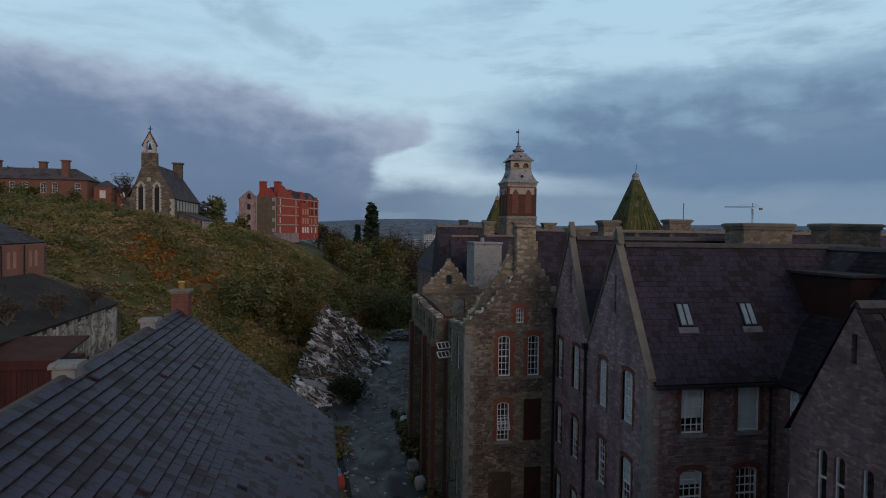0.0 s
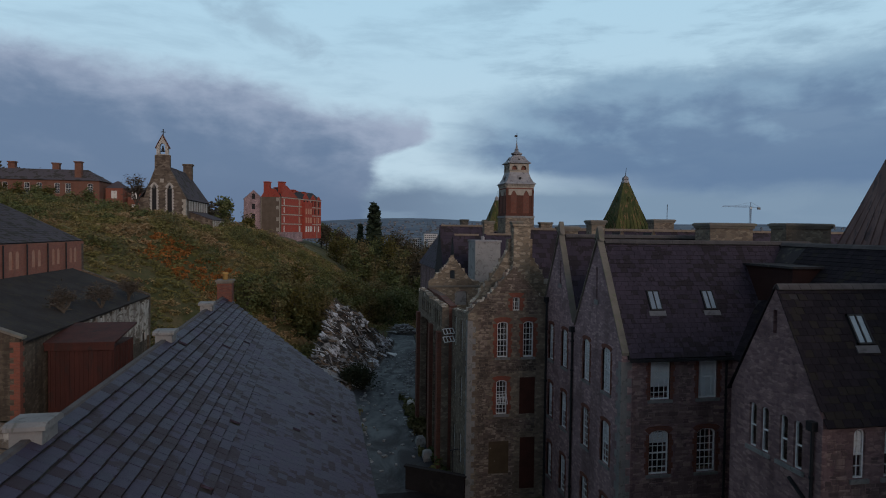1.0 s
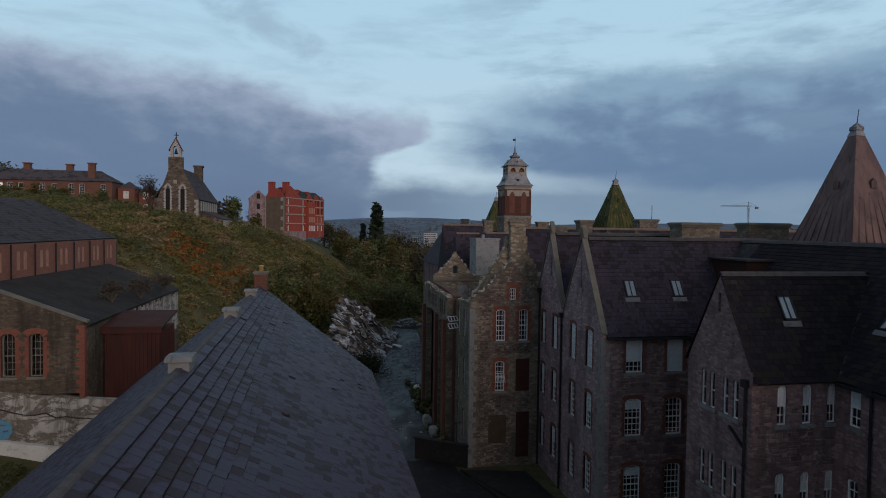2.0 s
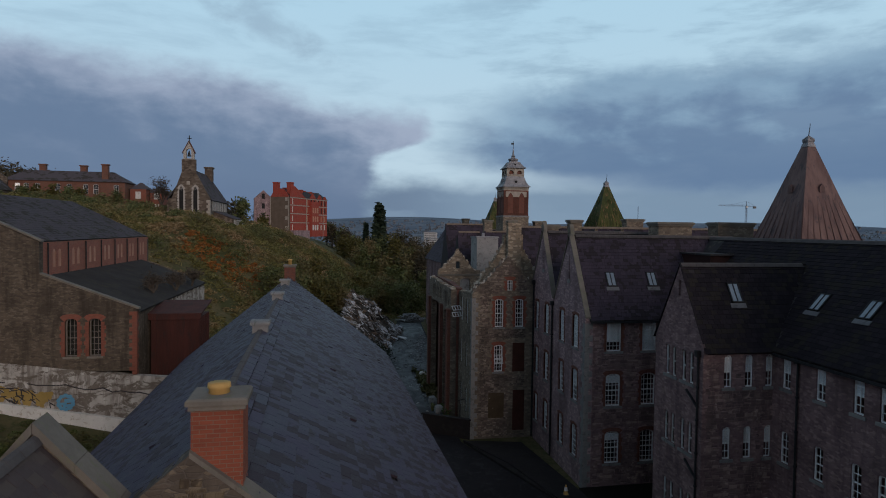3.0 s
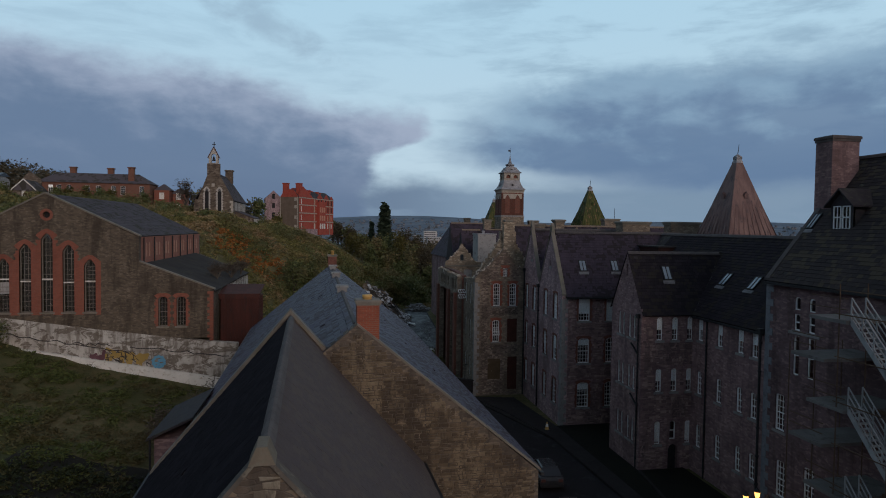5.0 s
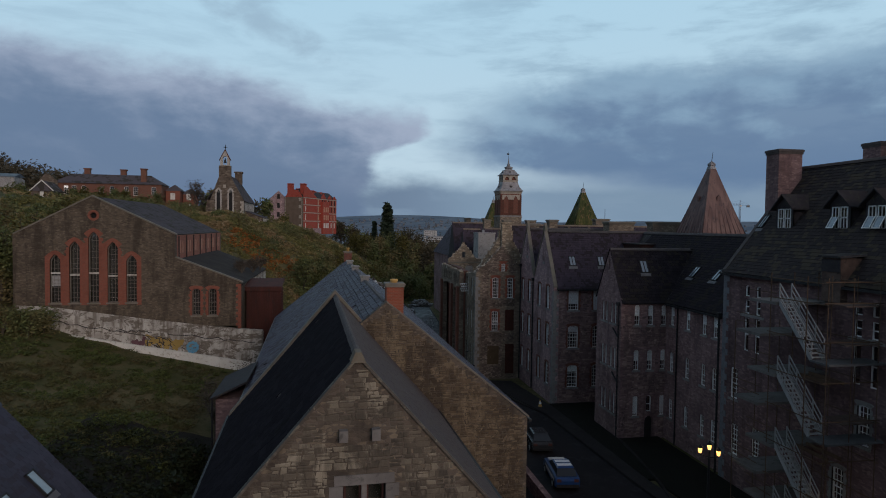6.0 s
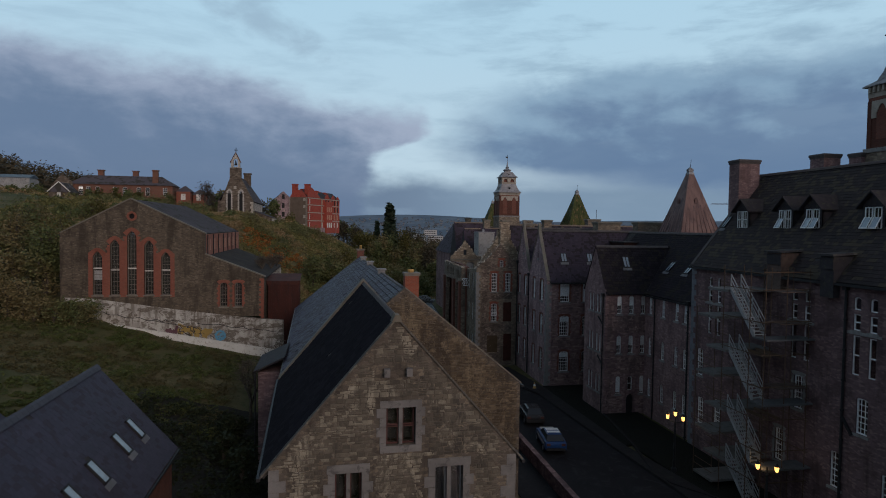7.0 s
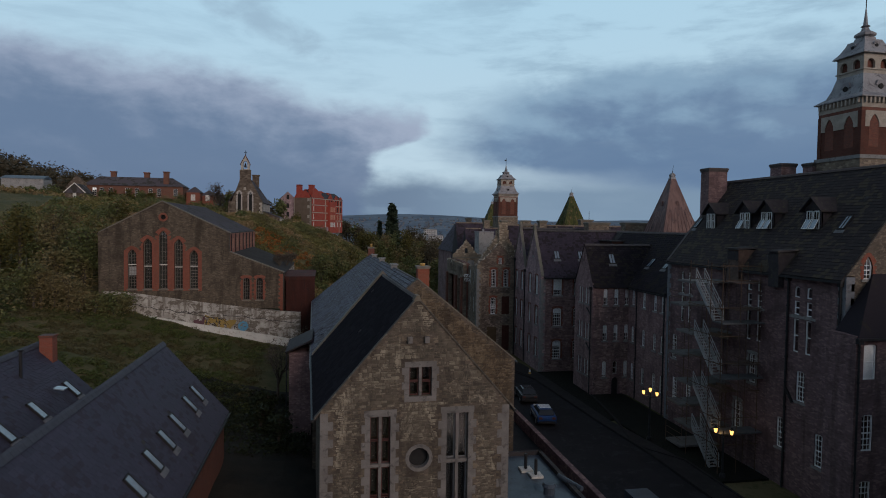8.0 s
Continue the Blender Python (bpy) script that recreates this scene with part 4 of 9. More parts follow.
# ---- the stone wings ----
def wing_gabled():
    x0, x1, y0, e = 13.5, 27.0, 23.6, 12.62
    h = thing("hospital_wing", (x0, y0, 0.4), "dark rubble stone wing with twin west gables and slate roof", "building", "stone wings")
    cols = [(25.32, 0.95), (27.95, 0.88), (31.35, 0.88), (33.75, 0.8)]
    rows = [(10.16, 2.4), (6.28, 2.3), (2.2, 2.3)]
    holes = [(u - w / 2, u + w / 2, s, s + hh, 0.16) for u, w in cols for s, hh in rows]
    slits = [(26.65, 26.85, 15.0, 16.8, 0), (32.2, 32.4, 15.4, 16.9, 0)]
    top = [(y0, e), (26.75, 18.25), (29.9, 12.9), (32.6, 18.5), (35.6, 13.0)]
    part("west_wall", wall(Mesh(), "x", x0, 0.6, top, 0.2, holes + slits), STONE_GREY, h, "rubble wall with two gables")
    for u, w in cols:
        for k, (s, hh) in enumerate(rows):
            window(h, "x", x0, u, s, w, hh, 0.16, 3, 6, surround=BRICK_DARK, ts=0.2, sill_mat=ASHLAR, blind=0.96 if k == 0 and u < 32 else 0.55 if u > 31 or k == 1 and u < 26 else 0)
    for a, b, c, d, _ in slits:
        part("slit_vent", Mesh().box(x0 + 0.2, x0 + 0.3, a, b, c, d), BOARD, h, "dark louvred slit")
        part("slit_sill", Mesh().box(x0 - 0.05, x0 + 0.25, a - 0.15, b + 0.15, c - 0.28, c - 0.004), ASHLAR, h)
    fc = [(15.66, 1.11), (18.36, 1.08)]
    fr = [(10.15, 2.3), (6.25, 2.3), (2.15, 2.3)]
    fh = [(u - w / 2, u + w / 2, s, s + hh, 0.2) for u, w in fc for s, hh in fr]
    part("front_wall", wall(Mesh(), "y", y0, 0.6, [(x0 + 0.6, e), (x1, e)], 0.2, fh), STONE, h, "rubble wall")
    for i, (u, w) in enumerate(fc):
        for k, (s, hh) in enumerate(fr):
            window(h, "y", y0, u, s, w, hh, 0.2, 4, 6, surround=BRICK_DARK, ts=0.25, sill_mat=ASHLAR, blind=(0.72 if i == 0 else 0.97) if k == 0 else 0.3 if i == 0 else 0)
    quoins(h, x0, y0, 0.4, e - 0.1, 1, 1, ASHLAR)
    stones("rubble_facing", h, PIECE_DARK, y0, laid([(x0, e - 0.3), (20.4, e - 0.3)], fh), x0, 20.4, 0.6, e, 15, 0, None, (0.12, 0.26), (0.18, 0.6), 0.022)
    m = Mesh()
    for a, r, b, zr in ((y0 - 0.25, 26.75, 29.9, 18.2), (29.9, 32.6, 35.8, 18.45)):
        z0 = e - 0.25 if a < 24 else 12.85
        deck(m, (x0 + 0.3, a, z0), (x1, a, z0), (x1, r, zr), (x0 + 0.3, r, zr))
        deck(m, (x0 + 0.3, b, 12.85), (x1, b, 12.85), (x1, r, zr), (x0 + 0.3, r, zr))
    part("roof", m, FELT, h)
    slates("slating", h, SLATE_DARK, (x0 + 0.35, y0 - 0.25, e - 0.25), (x1, y0 - 0.25, e - 0.25), (x0 + 0.35, 26.75, 18.2), (x1, 26.75, 18.2), 0.36, 0.27, seed=3)
    slates("slating", h, SLATE_DARK, (x0 + 0.35, 29.9, 12.85), (x1, 29.9, 12.85), (x0 + 0.35, 32.6, 18.45), (x1, 32.6, 18.45), 0.45, 0.34, seed=4)
    slates("slating", h, SLATE_DARK, (x0 + 0.35, 29.9, 12.85), (x0 + 4, 29.9, 12.85), (x0 + 0.35, 26.75, 18.2), (x0 + 4, 26.75, 18.2), 0.45, 0.34, seed=5)
    ridge_tiles(h, (x0 + 0.4, 26.75, 18.3), (x1, 26.75, 18.3), RIDGE_DARK)
    ridge_tiles(h, (x0 + 0.4, 32.6, 18.55), (x1, 32.6, 18.55), RIDGE_DARK)
    up = Vector((0, 3.4, 5.83)).normalized()
    for u in (15.95, 19.15):
        foot = Vector((u, y0 - 0.25, e - 0.25)) + up * 2.6
        skylight(h, foot, (1, 0, 0), up, 0.72, 1.15)
    coping(h, [(y0 - 0.2, e - 0.1), (26.75, 18.35), (29.75, 13.1)], "x", x0, 0.38, 0.14)
    coping(h, [(30.05, 13.2), (32.6, 18.62), (35.6, 13.1)], "x", x0, 0.38, 0.14)
    for y, z in ((26.75, 18.4), (32.6, 18.7)):
        part("kneeler", Mesh().prism([(x0 - 0.05, y - 0.34, z - 0.1), (x0 - 0.05, y - 0.12, z + 0.1), (x0 - 0.05, y + 0.12, z + 0.1), (x0 - 0.05, y + 0.34, z - 0.1), (x0 - 0.05, y + 0.16, z + 0.42), (x0 - 0.05, y, z + 0.72), (x0 - 0.05, y - 0.16, z + 0.42)][::-1], (0.3, 0, 0)), COPING, h, "carved apex stone")
    pipe(h, x0 - 0.1, 29.9, 0.5, 12.7, 0.075)
    pipe(h, x0 - 0.1, 34.5, 0.5, 14.0, 0.075)
    pipe(h, 19.35, y0 - 0.12, 0.5, 12.3)
    part("gutter", Mesh().box(x0 + 0.3, x1, y0 - 0.42, y0 - 0.26, e - 0.42, e - 0.28), IRON, h)
    return h


def wing_lancet():
    x0, y0, y1, e, zr = 15.55, 12.9, 17.75, 12.4, 16.75
    ym, xr = (y0 + y1) / 2, 26.0
    h = thing("hospital_wing", (x0, y0, 0.4), "dark rubble stone wing with narrow arched windows", "building", "stone wings")
    cols = [16.4, 15.72, 14.72, 14.0]
    rows = [(10.3, 1.75), (6.4, 1.75), (2.4, 1.75)]
    holes = [(u - 0.21, u + 0.21, s, s + hh, 0.1) for u in cols for s, hh in rows] + [(ym - 0.1, ym + 0.1, 15.0, 15.9, 0)]
    part("west_wall", wall(Mesh(), "x", x0, 0.5, [(y0, e), (ym, zr), (y1, e)], 0.2, holes), STONE, h, "rubble gable wall")
    for u in cols:
        for s, hh in rows:
            window(h, "x", x0, u, s, 0.42, hh, 0.1, 1, 2, sill_mat=ASHLAR)
    fc = [17.04, 18.3, 19.55]
    door = (17.95, 18.75, 0.4, 2.35, 0.4)
    fh = [(u - 0.24, u + 0.24, s, s + hh, 0.16) for u in fc for s, hh in rows if not (u == 18.3 and s < 3)] + [door, (18.06, 18.54, 2.75, 4.15, 0.16)]
    part("front_wall", wall(Mesh(), "y", y0, 0.5, [(x0 + 0.5, e), (20.0, e)], 0.2, fh), STONE, h, "rubble wall")
    for u in fc:
        for k, (s, hh) in enumerate(rows):
            if u == 18.3 and s < 3:
                window(h, "y", y0, u, 2.75, 0.48, 1.4, 0.16, 1, 2)
            else:
                window(h, "y", y0, u, s, 0.48, hh, 0.16, 2, 4, sill_mat=ASHLAR, blind=0.55 if k < 2 else 0.9)
    stones("rubble_facing", h, PIECE_DARK, y0, laid([(x0, e - 0.25), (20.0, e - 0.25)], fh, 0.2, 0.1), x0, 20.0, 0.6, e, 16, 0, None, (0.12, 0.24), (0.18, 0.55), 0.02)
    part("door", Mesh().box(17.95, 18.75, y0 + 0.3, y0 + 0.36, 0.4, 2.35), IRON, h, "dark arched doorway")
    part("back_wall", Mesh().box(x0 + 0.5, 20, y1 - 0.5, y1, 0.2, e), STONE, h)
    m = Mesh()
    deck(m, (x0 + 0.2, y0 - 0.22, e - 0.2), (xr, y0 - 0.22, e - 0.2), (xr, ym, zr), (x0 + 0.2, ym, zr))
    deck(m, (x0 + 0.2, y1 + 0.22, e - 0.2), (xr, y1 + 0.22, e - 0.2), (xr, ym, zr), (x0 + 0.2, ym, zr))
    part("roof", m, FELT, h)
    below = lambda p: p.x < 19.6 + (p.z - 12.2) / 1.085 + 0.1
    slates("slating", h, SLATE_BLACK, (x0 - 0.05, y0 - 0.22, e - 0.2), (xr, y0 - 0.22, e - 0.2), (x0 - 0.05, ym, zr), (xr, ym, zr), 0.36, 0.27, keep=below, seed=8)
    slates("slating", h, SLATE_BLACK, (x0 - 0.05, y1 + 0.22, e - 0.2), (xr, y1 + 0.22, e - 0.2), (x0 - 0.05, ym, zr), (xr, ym, zr), 0.45, 0.33, keep=below, seed=9)
    ridge_tiles(h, (x0, ym, zr + 0.08), (23.4, ym, zr + 0.08), RIDGE_DARK)
    part("valley_flashing", Mesh().bar((20.05, y0 - 0.1, 12.5), (23.3, ym - 0.3, 16.2), 0.24, 0.06), LEAD, h, "pale lead valley")
    up = Vector((0, ym - y0 + 0.22, zr - e + 0.2)).normalized()
    skylight(h, Vector((18.35, y0 - 0.22, e - 0.2)) + up * 2.9, (1, 0, 0), up, 0.7, 1.2)
    pipe(h, x0 - 0.08, 13.25, 0.5, 12.0)
    pipe(h, 20.0 - 0.12, y0 - 0.1, 0.5, 12.0)
    for z in (9.9, 6.0):
        part("pipe_branch", Mesh().bar((x0 - 0.08, 14.3, z), (x0 - 0.08, 13.2, z - 0.7), 0.1, 0.1), IRON, h)
    return h


def wing_long():
    x0, y0, y1, e, xr, zr = 19.75, 4.9, 23.6, 12.45, 25.0, 18.15
    h = thing("hospital_wing", (x0, y0, 0.4), "long dark rubble stone range with slate roof and rooflights", "building", "stone wings")
    cols = [11.9, 9.6, 7.4, 6.0, 22.6]
    rows = [(10.4, 1.75), (6.4, 1.7), (2.4, 1.7)]
    holes = [(u - 0.3, u + 0.3, s, s + hh, 0.12) for u in cols for s, hh in rows]
    part("west_wall", wall(Mesh(), "x", x0, 0.5, [(y0, e), (y1, e)], 0.0, holes), STONE, h, "rubble wall")
    for u in cols:
        for k, (s, hh) in enumerate(rows):
            window(h, "x", x0, u, s, 0.6, hh, 0.12, 2, 4, sill_mat=ASHLAR, blind=0.5 if k == 0 else 0)
    m = Mesh()
    deck(m, (x0 - 0.2, y0, e - 0.2), (x0 - 0.2, y1 + 3, e - 0.2), (xr, y1 + 3, zr), (xr, y0, zr))
    deck(m, (30.2, y0, e - 0.2), (30.2, y1 + 3, e - 0.2), (xr, y1 + 3, zr), (xr, y0, zr))
    part("roof", m, FELT, h)
    part("east_wall", Mesh().box(29.5, 30.0, y0, y1, 0, e), STONE, h)
    clear = lambda p: not (12.68 < p.y < 17.97 and p.z < 12.2 + (p.y - 12.68) * 1.72 and p.z < 12.2 + (17.97 - p.y) * 1.72)
    slates("slating", h, SLATE_BLACK, (x0 - 0.2, y0, e - 0.2), (x0 - 0.2, y1 + 1, e - 0.2), (xr, y0, zr), (xr, y1 + 1, zr), 0.36, 0.27, keep=clear, seed=12)
    ridge_tiles(h, (xr, y0, zr + 0.08), (xr, y1 + 3, zr + 0.08), RIDGE_DARK)
    up = Vector((5.45, 0, 5.9)).normalized()
    for y in (12.25, 9.05):
        skylight(h, Vector((x0 - 0.2, y, e - 0.2)) + up * 3.0, (0, 1, 0), up, 0.75, 1.2)
    pipe(h, x0 - 0.1, 11.0, 0.4, 12.0)
    part("gutter", Mesh().box(x0 - 0.38, x0 - 0.22, y0, 12.6, e - 0.4, e - 0.27), IRON, h)
    # plant room over the roof
    b = thing("plant_room", (24.2, 24, 16), "dark red-brown clad box rising from the slate roof", "roof room")
    part("cladding", Mesh().box(22.2, 26.2, 22.4, 26.0, 12.0, 17.0), BOARD_DARK, b)
    part("flat_roof", Mesh().box(22.05, 26.35, 22.25, 26.1, 17.0, 17.12), FELT, b, "dark felted top")
    return h


BOARD_DARK = plain("dark_red_cladding", (0.028, 0.012, 0.011), (0.040, 0.017, 0.014), 0.8, 1.2, 12)


def wing_stair():
    """The tall wing with dormers and the outside stair."""
    x0, y0, y1, e, xr, zr = 19.4, -15.9, 4.6, 15.85, 25.3, 23.2
    h = thing("hospital_wing", (x0, y0, 0.0), "tall dark rubble stone wing with dormers and tall paired windows", "building", "stone wings")
    pairs = [(1.5, 0.46), (-7.55, 0.5), (-12.4, 0.5)]
    tiers = [(14.05, 0.75, 0.12), (12.85, 0.95, 0.0), (10.25, 2.3, 0.0)]
    low = [(-7.55, 7.0, 2.2), (-12.4, 6.9, 2.1), (-10.7, 3.1, 2.2), (-14.2, 3.0, 2.2), (-6.0, 3.0, 2.2), (0.8, 3.2, 2.0), (3.2, 6.6, 2.2), (3.0, 2.6, 2.2)]
    holes = []
    for u, w in pairs:
        for s, hh, r in tiers:
            for o in (-0.55, 0.55):
                holes.append((u + o - w / 2, u + o + w / 2, s, s + hh, r))
    holes += [(u - 0.4, u + 0.4, s, s + hh, 0.1) for u, s, hh in low]
    part("west_wall", wall(Mesh(), "x", x0, 0.6, [(y0, e), (y1, e)], -0.6, holes), STONE_DEEP, h, "rubble wall")
    for u, w in pairs:
        for k, (s, hh, r) in enumerate(tiers):
            for o in (-0.55, 0.55):
                window(h, "x", x0, u + o, s, w, hh, r, 1, 2 if k else 1, sill_mat=ASHLAR if k == 1 else None, deep=0.07)
        part("string_course", Mesh().box(x0 - 0.06, x0 + 0.1, u - 1.15, u + 1.15, 12.62, 12.78), ASHLAR, h, "pale stone band")
    for u, s, hh in low:
        window(h, "x", x0, u, s, 0.8, hh, 0.1, 3, 6, surround=ASHLAR if u in (-7.55, -6.0) else None, ts=0.25, sill_mat=ASHLAR)
    goth = [(20.62, 21.28, 15.65, 17.1, 0.6)]
    gable = [(x0 + 0.6, e + 0.7), (xr, zr + 0.1), (31.0, e)]
    part("south_gable", wall(Mesh(), "y", y0, 0.6, [(x0, e), (x0 + 0.6, e + 0.7)] + gable[1:], -0.6, goth), STONE_WARM, h, "rubble gable wall")
    window(h, "y", y0, 20.95, 15.65, 0.66, 1.45, 0.6, 2, 4, surround=BRICK, ts=0.26, sill_mat=ASHLAR)
    part("north_gable", wall(Mesh(), "y", y1 - 0.6, 0.6, [(x0 + 0.6, e + 0.7), (xr, zr + 0.1), (31.0, e)], -0.6, []), STONE_DEEP, h)
    coping(h, [(x0 - 0.2, e - 0.2), (xr, zr + 0.05)], "y", y1 - 0.3, 0.34, 0.1, RIDGE_DARK)
    quoins(h, x0, y1, -0.4, e, 1, -1, ASHLAR_BLUE, 0.6, 0.35, 0.45)
    quoins(h, x0, y0, -0.4, e, 1, 1, ASHLAR_BLUE, 0.6, 0.35, 0.45)
    m = Mesh()
    deck(m, (x0 - 0.25, y0 + 0.1, e - 0.3), (x0 - 0.25, y1, e - 0.3), (xr, y1, zr), (xr, y0 + 0.1, zr))
    deck(m, (31.2, y0 + 0.1, e - 0.3), (31.2, y1, e - 0.3), (xr, y1, zr), (xr, y0 + 0.1, zr))
    part("roof", m, FELT, h)
    slates("slating", h, SLATE_SOOT, (x0 - 0.25, y0 + 0.1, e - 0.3), (x0 - 0.25, y1, e - 0.3), (xr, y0 + 0.1, zr), (xr, y1, zr), 0.36, 0.27, seed=21)
    ridge_tiles(h, (xr, y0, zr + 0.1), (xr, y1, zr + 0.1), SLATE_MOSS)
    part("gutter", Mesh().box(x0 - 0.42, x0 - 0.26, y0, y1, e - 0.48, e - 0.33), IRON, h)
    up = Vector((xr - x0 + 0.25, 0, zr - e + 0.3)).normalized()
    slope = (zr - e + 0.3) / (xr - x0 + 0.25)
    for y in (4.0, -12.9):
        skylight(h, Vector((x0 - 0.25, y, e - 0.3)) + up * 4.1, (0, 1, 0), up, 0.55, 1.2)
    for i, y in enumerate((1.6, -3.05, -5.65, -10.4)):
        dormer(h, y, 18.75, x0 - 0.25 + (18.75 - e + 0.3) / slope, slope, i)
    for y, w in ((-5.55, 0.66), (-10.05, 0.5)):
        b = part("wall_head_dormer", Mesh().box(x0 - 0.46, x0 + 2.0, y - w, y + w, 14.6, 17.1), WEATHERED_BOARD if w > 0.6 else SLATE_DARK_PLAIN, h, "boarded wall-head dormer")
        part("dormer_louvre", Mesh().box(x0 - 0.52, x0 - 0.464, y - w, y + w, 16.3, 17.0), SLATE_DARK_PLAIN, b)
        part("dormer_roof", Mesh().prism([(x0 - 0.65, y - w - 0.15, 17.1), (x0 - 0.65, y + w + 0.15, 17.1), (x0 - 0.65, y + w + 0.1, 17.22), (x0 - 0.65, y - w - 0.1, 17.22)], (2.8, 0, 0.2)), FELT, b)
    pipe(h, x0 - 0.12, -11.15, 0, 15.2, 0.08)
    pipe(h, x0 - 0.12, y0 + 0.3, 0, 15.2, 0.08)
    pipe(h, x0 - 0.12, 4.9, 0, 12.2, 0.08)
    part("pipe_bend", Mesh().bar((x0 - 0.12, -11.15, 7.6), (x0 - 0.12, -11.9, 6.7), 0.15, 0.15), IRON, h)
    return h


WEATHERED_BOARD = plain("weathered_boarding", (0.075, 0.050, 0.042), (0.13, 0.095, 0.078), 0.85, 1.5, 12, stain=(0.04, 0.032, 0.03))
ASHLAR_BLUE = plain("blue_grey_limestone", (0.13, 0.14, 0.158), (0.19, 0.198, 0.215), 0.8, 1.5, 18, stain=(0.09, 0.095, 0.105))


def dormer(parent, y, z, x, slope, i):
    """A gabled dormer with a paired casement and slate cheeks."""
    w, hgt, over = 0.78, 1.5, 0.3
    back = 2.6
    side = lambda s: Mesh().prism([(x + 0.02, y + s * w, z - 0.2), (x + 0.02, y + s * w, z + hgt), (x + back * 0.62, y + s * w, z + hgt)], (0, -s * 0.1, 0))
    cheeks = part("dormer", side(-1), SLATE_DARK_PLAIN, parent, "gabled slate dormer")
    part("cheek", side(1), SLATE_DARK_PLAIN, cheeks)
    f = Mesh()
    wall(f, "x", x, 0.12, [(y - w, z + hgt), (y, z + hgt + 0.75), (y + w, z + hgt)], z - 0.35, [(y - 0.62, y + 0.62, z, z + 1.38, 0)])
    part("dormer_face", f, SLATE_DARK_PLAIN, cheeks)
    r = Mesh()
    for s in (-1, 1):
        e = (x - over, y + s * (w + 0.25), z + hgt - 0.24)
        r.prism([e, (x - over, y, z + hgt + 0.78), (x + back + 0.2, y, z + hgt + 0.78), (x + back * 0.7, e[1], e[2])], (0, 0, 0.1))
    part("dormer_roof", r, SLATE_DARK_PLAIN, cheeks)
    for s in (-1, 1):
        fr = Mesh()
        u0, u1 = y + s * 0.32 - 0.27, y + s * 0.32 + 0.27
        for a, b, c, d in ((u0, u0 + 0.06, 0, 1.36), (u1 - 0.06, u1, 0, 1.36), (u0, u1, 0, 0.06), (u0, u1, 1.3, 1.36), (u0, u1, 0.66, 0.74), ((u0 + u1) / 2 - 0.015, (u0 + u1) / 2 + 0.015, 0, 1.36)):
            fr.box(x - 0.03, x + 0.04, a, b, z + c, z + d)
        part("casement", fr, WHITE, cheeks, "white timber casement")
        part("pane", Mesh().box(x + 0.0, x + 0.012, u0 + 0.05, u1 - 0.05, z + 0.05, z + 1.32), GLASS, cheeks)
        if (i, s) in ((1, 1), (2, 1), (2, -1), (3, 1), (3, -1)):
            sash = Mesh().prism([(x - 0.05, u0, z + 0.7), (x - 0.05, u1, z + 0.7), (x - 0.42, u1, z + 0.06), (x - 0.42, u0, z + 0.06)], (0.03, 0, 0.03))
            part("open_sash", sash, ROOF_GLASS, cheeks, "lower sash tilted open")
            edge = Mesh()
            for a, b in ((u0, u0 + 0.05), (u1 - 0.05, u1)):
                edge.prism([(x - 0.06, a, z + 0.71), (x - 0.06, b, z + 0.71), (x - 0.43, b, z + 0.07), (x - 0.43, a, z + 0.07)], (0.0, 0, 0.05))
            edge.box(x - 0.46, x - 0.40, u0, u1, z + 0.04, z + 0.11)
            part("sash_frame", edge, WHITE, cheeks)


SLATE_DARK_PLAIN = plain("dormer_slate", (0.026, 0.023, 0.027), (0.042, 0.037, 0.042), 0.75, 2, 12, stain=(0.05, 0.048, 0.035))


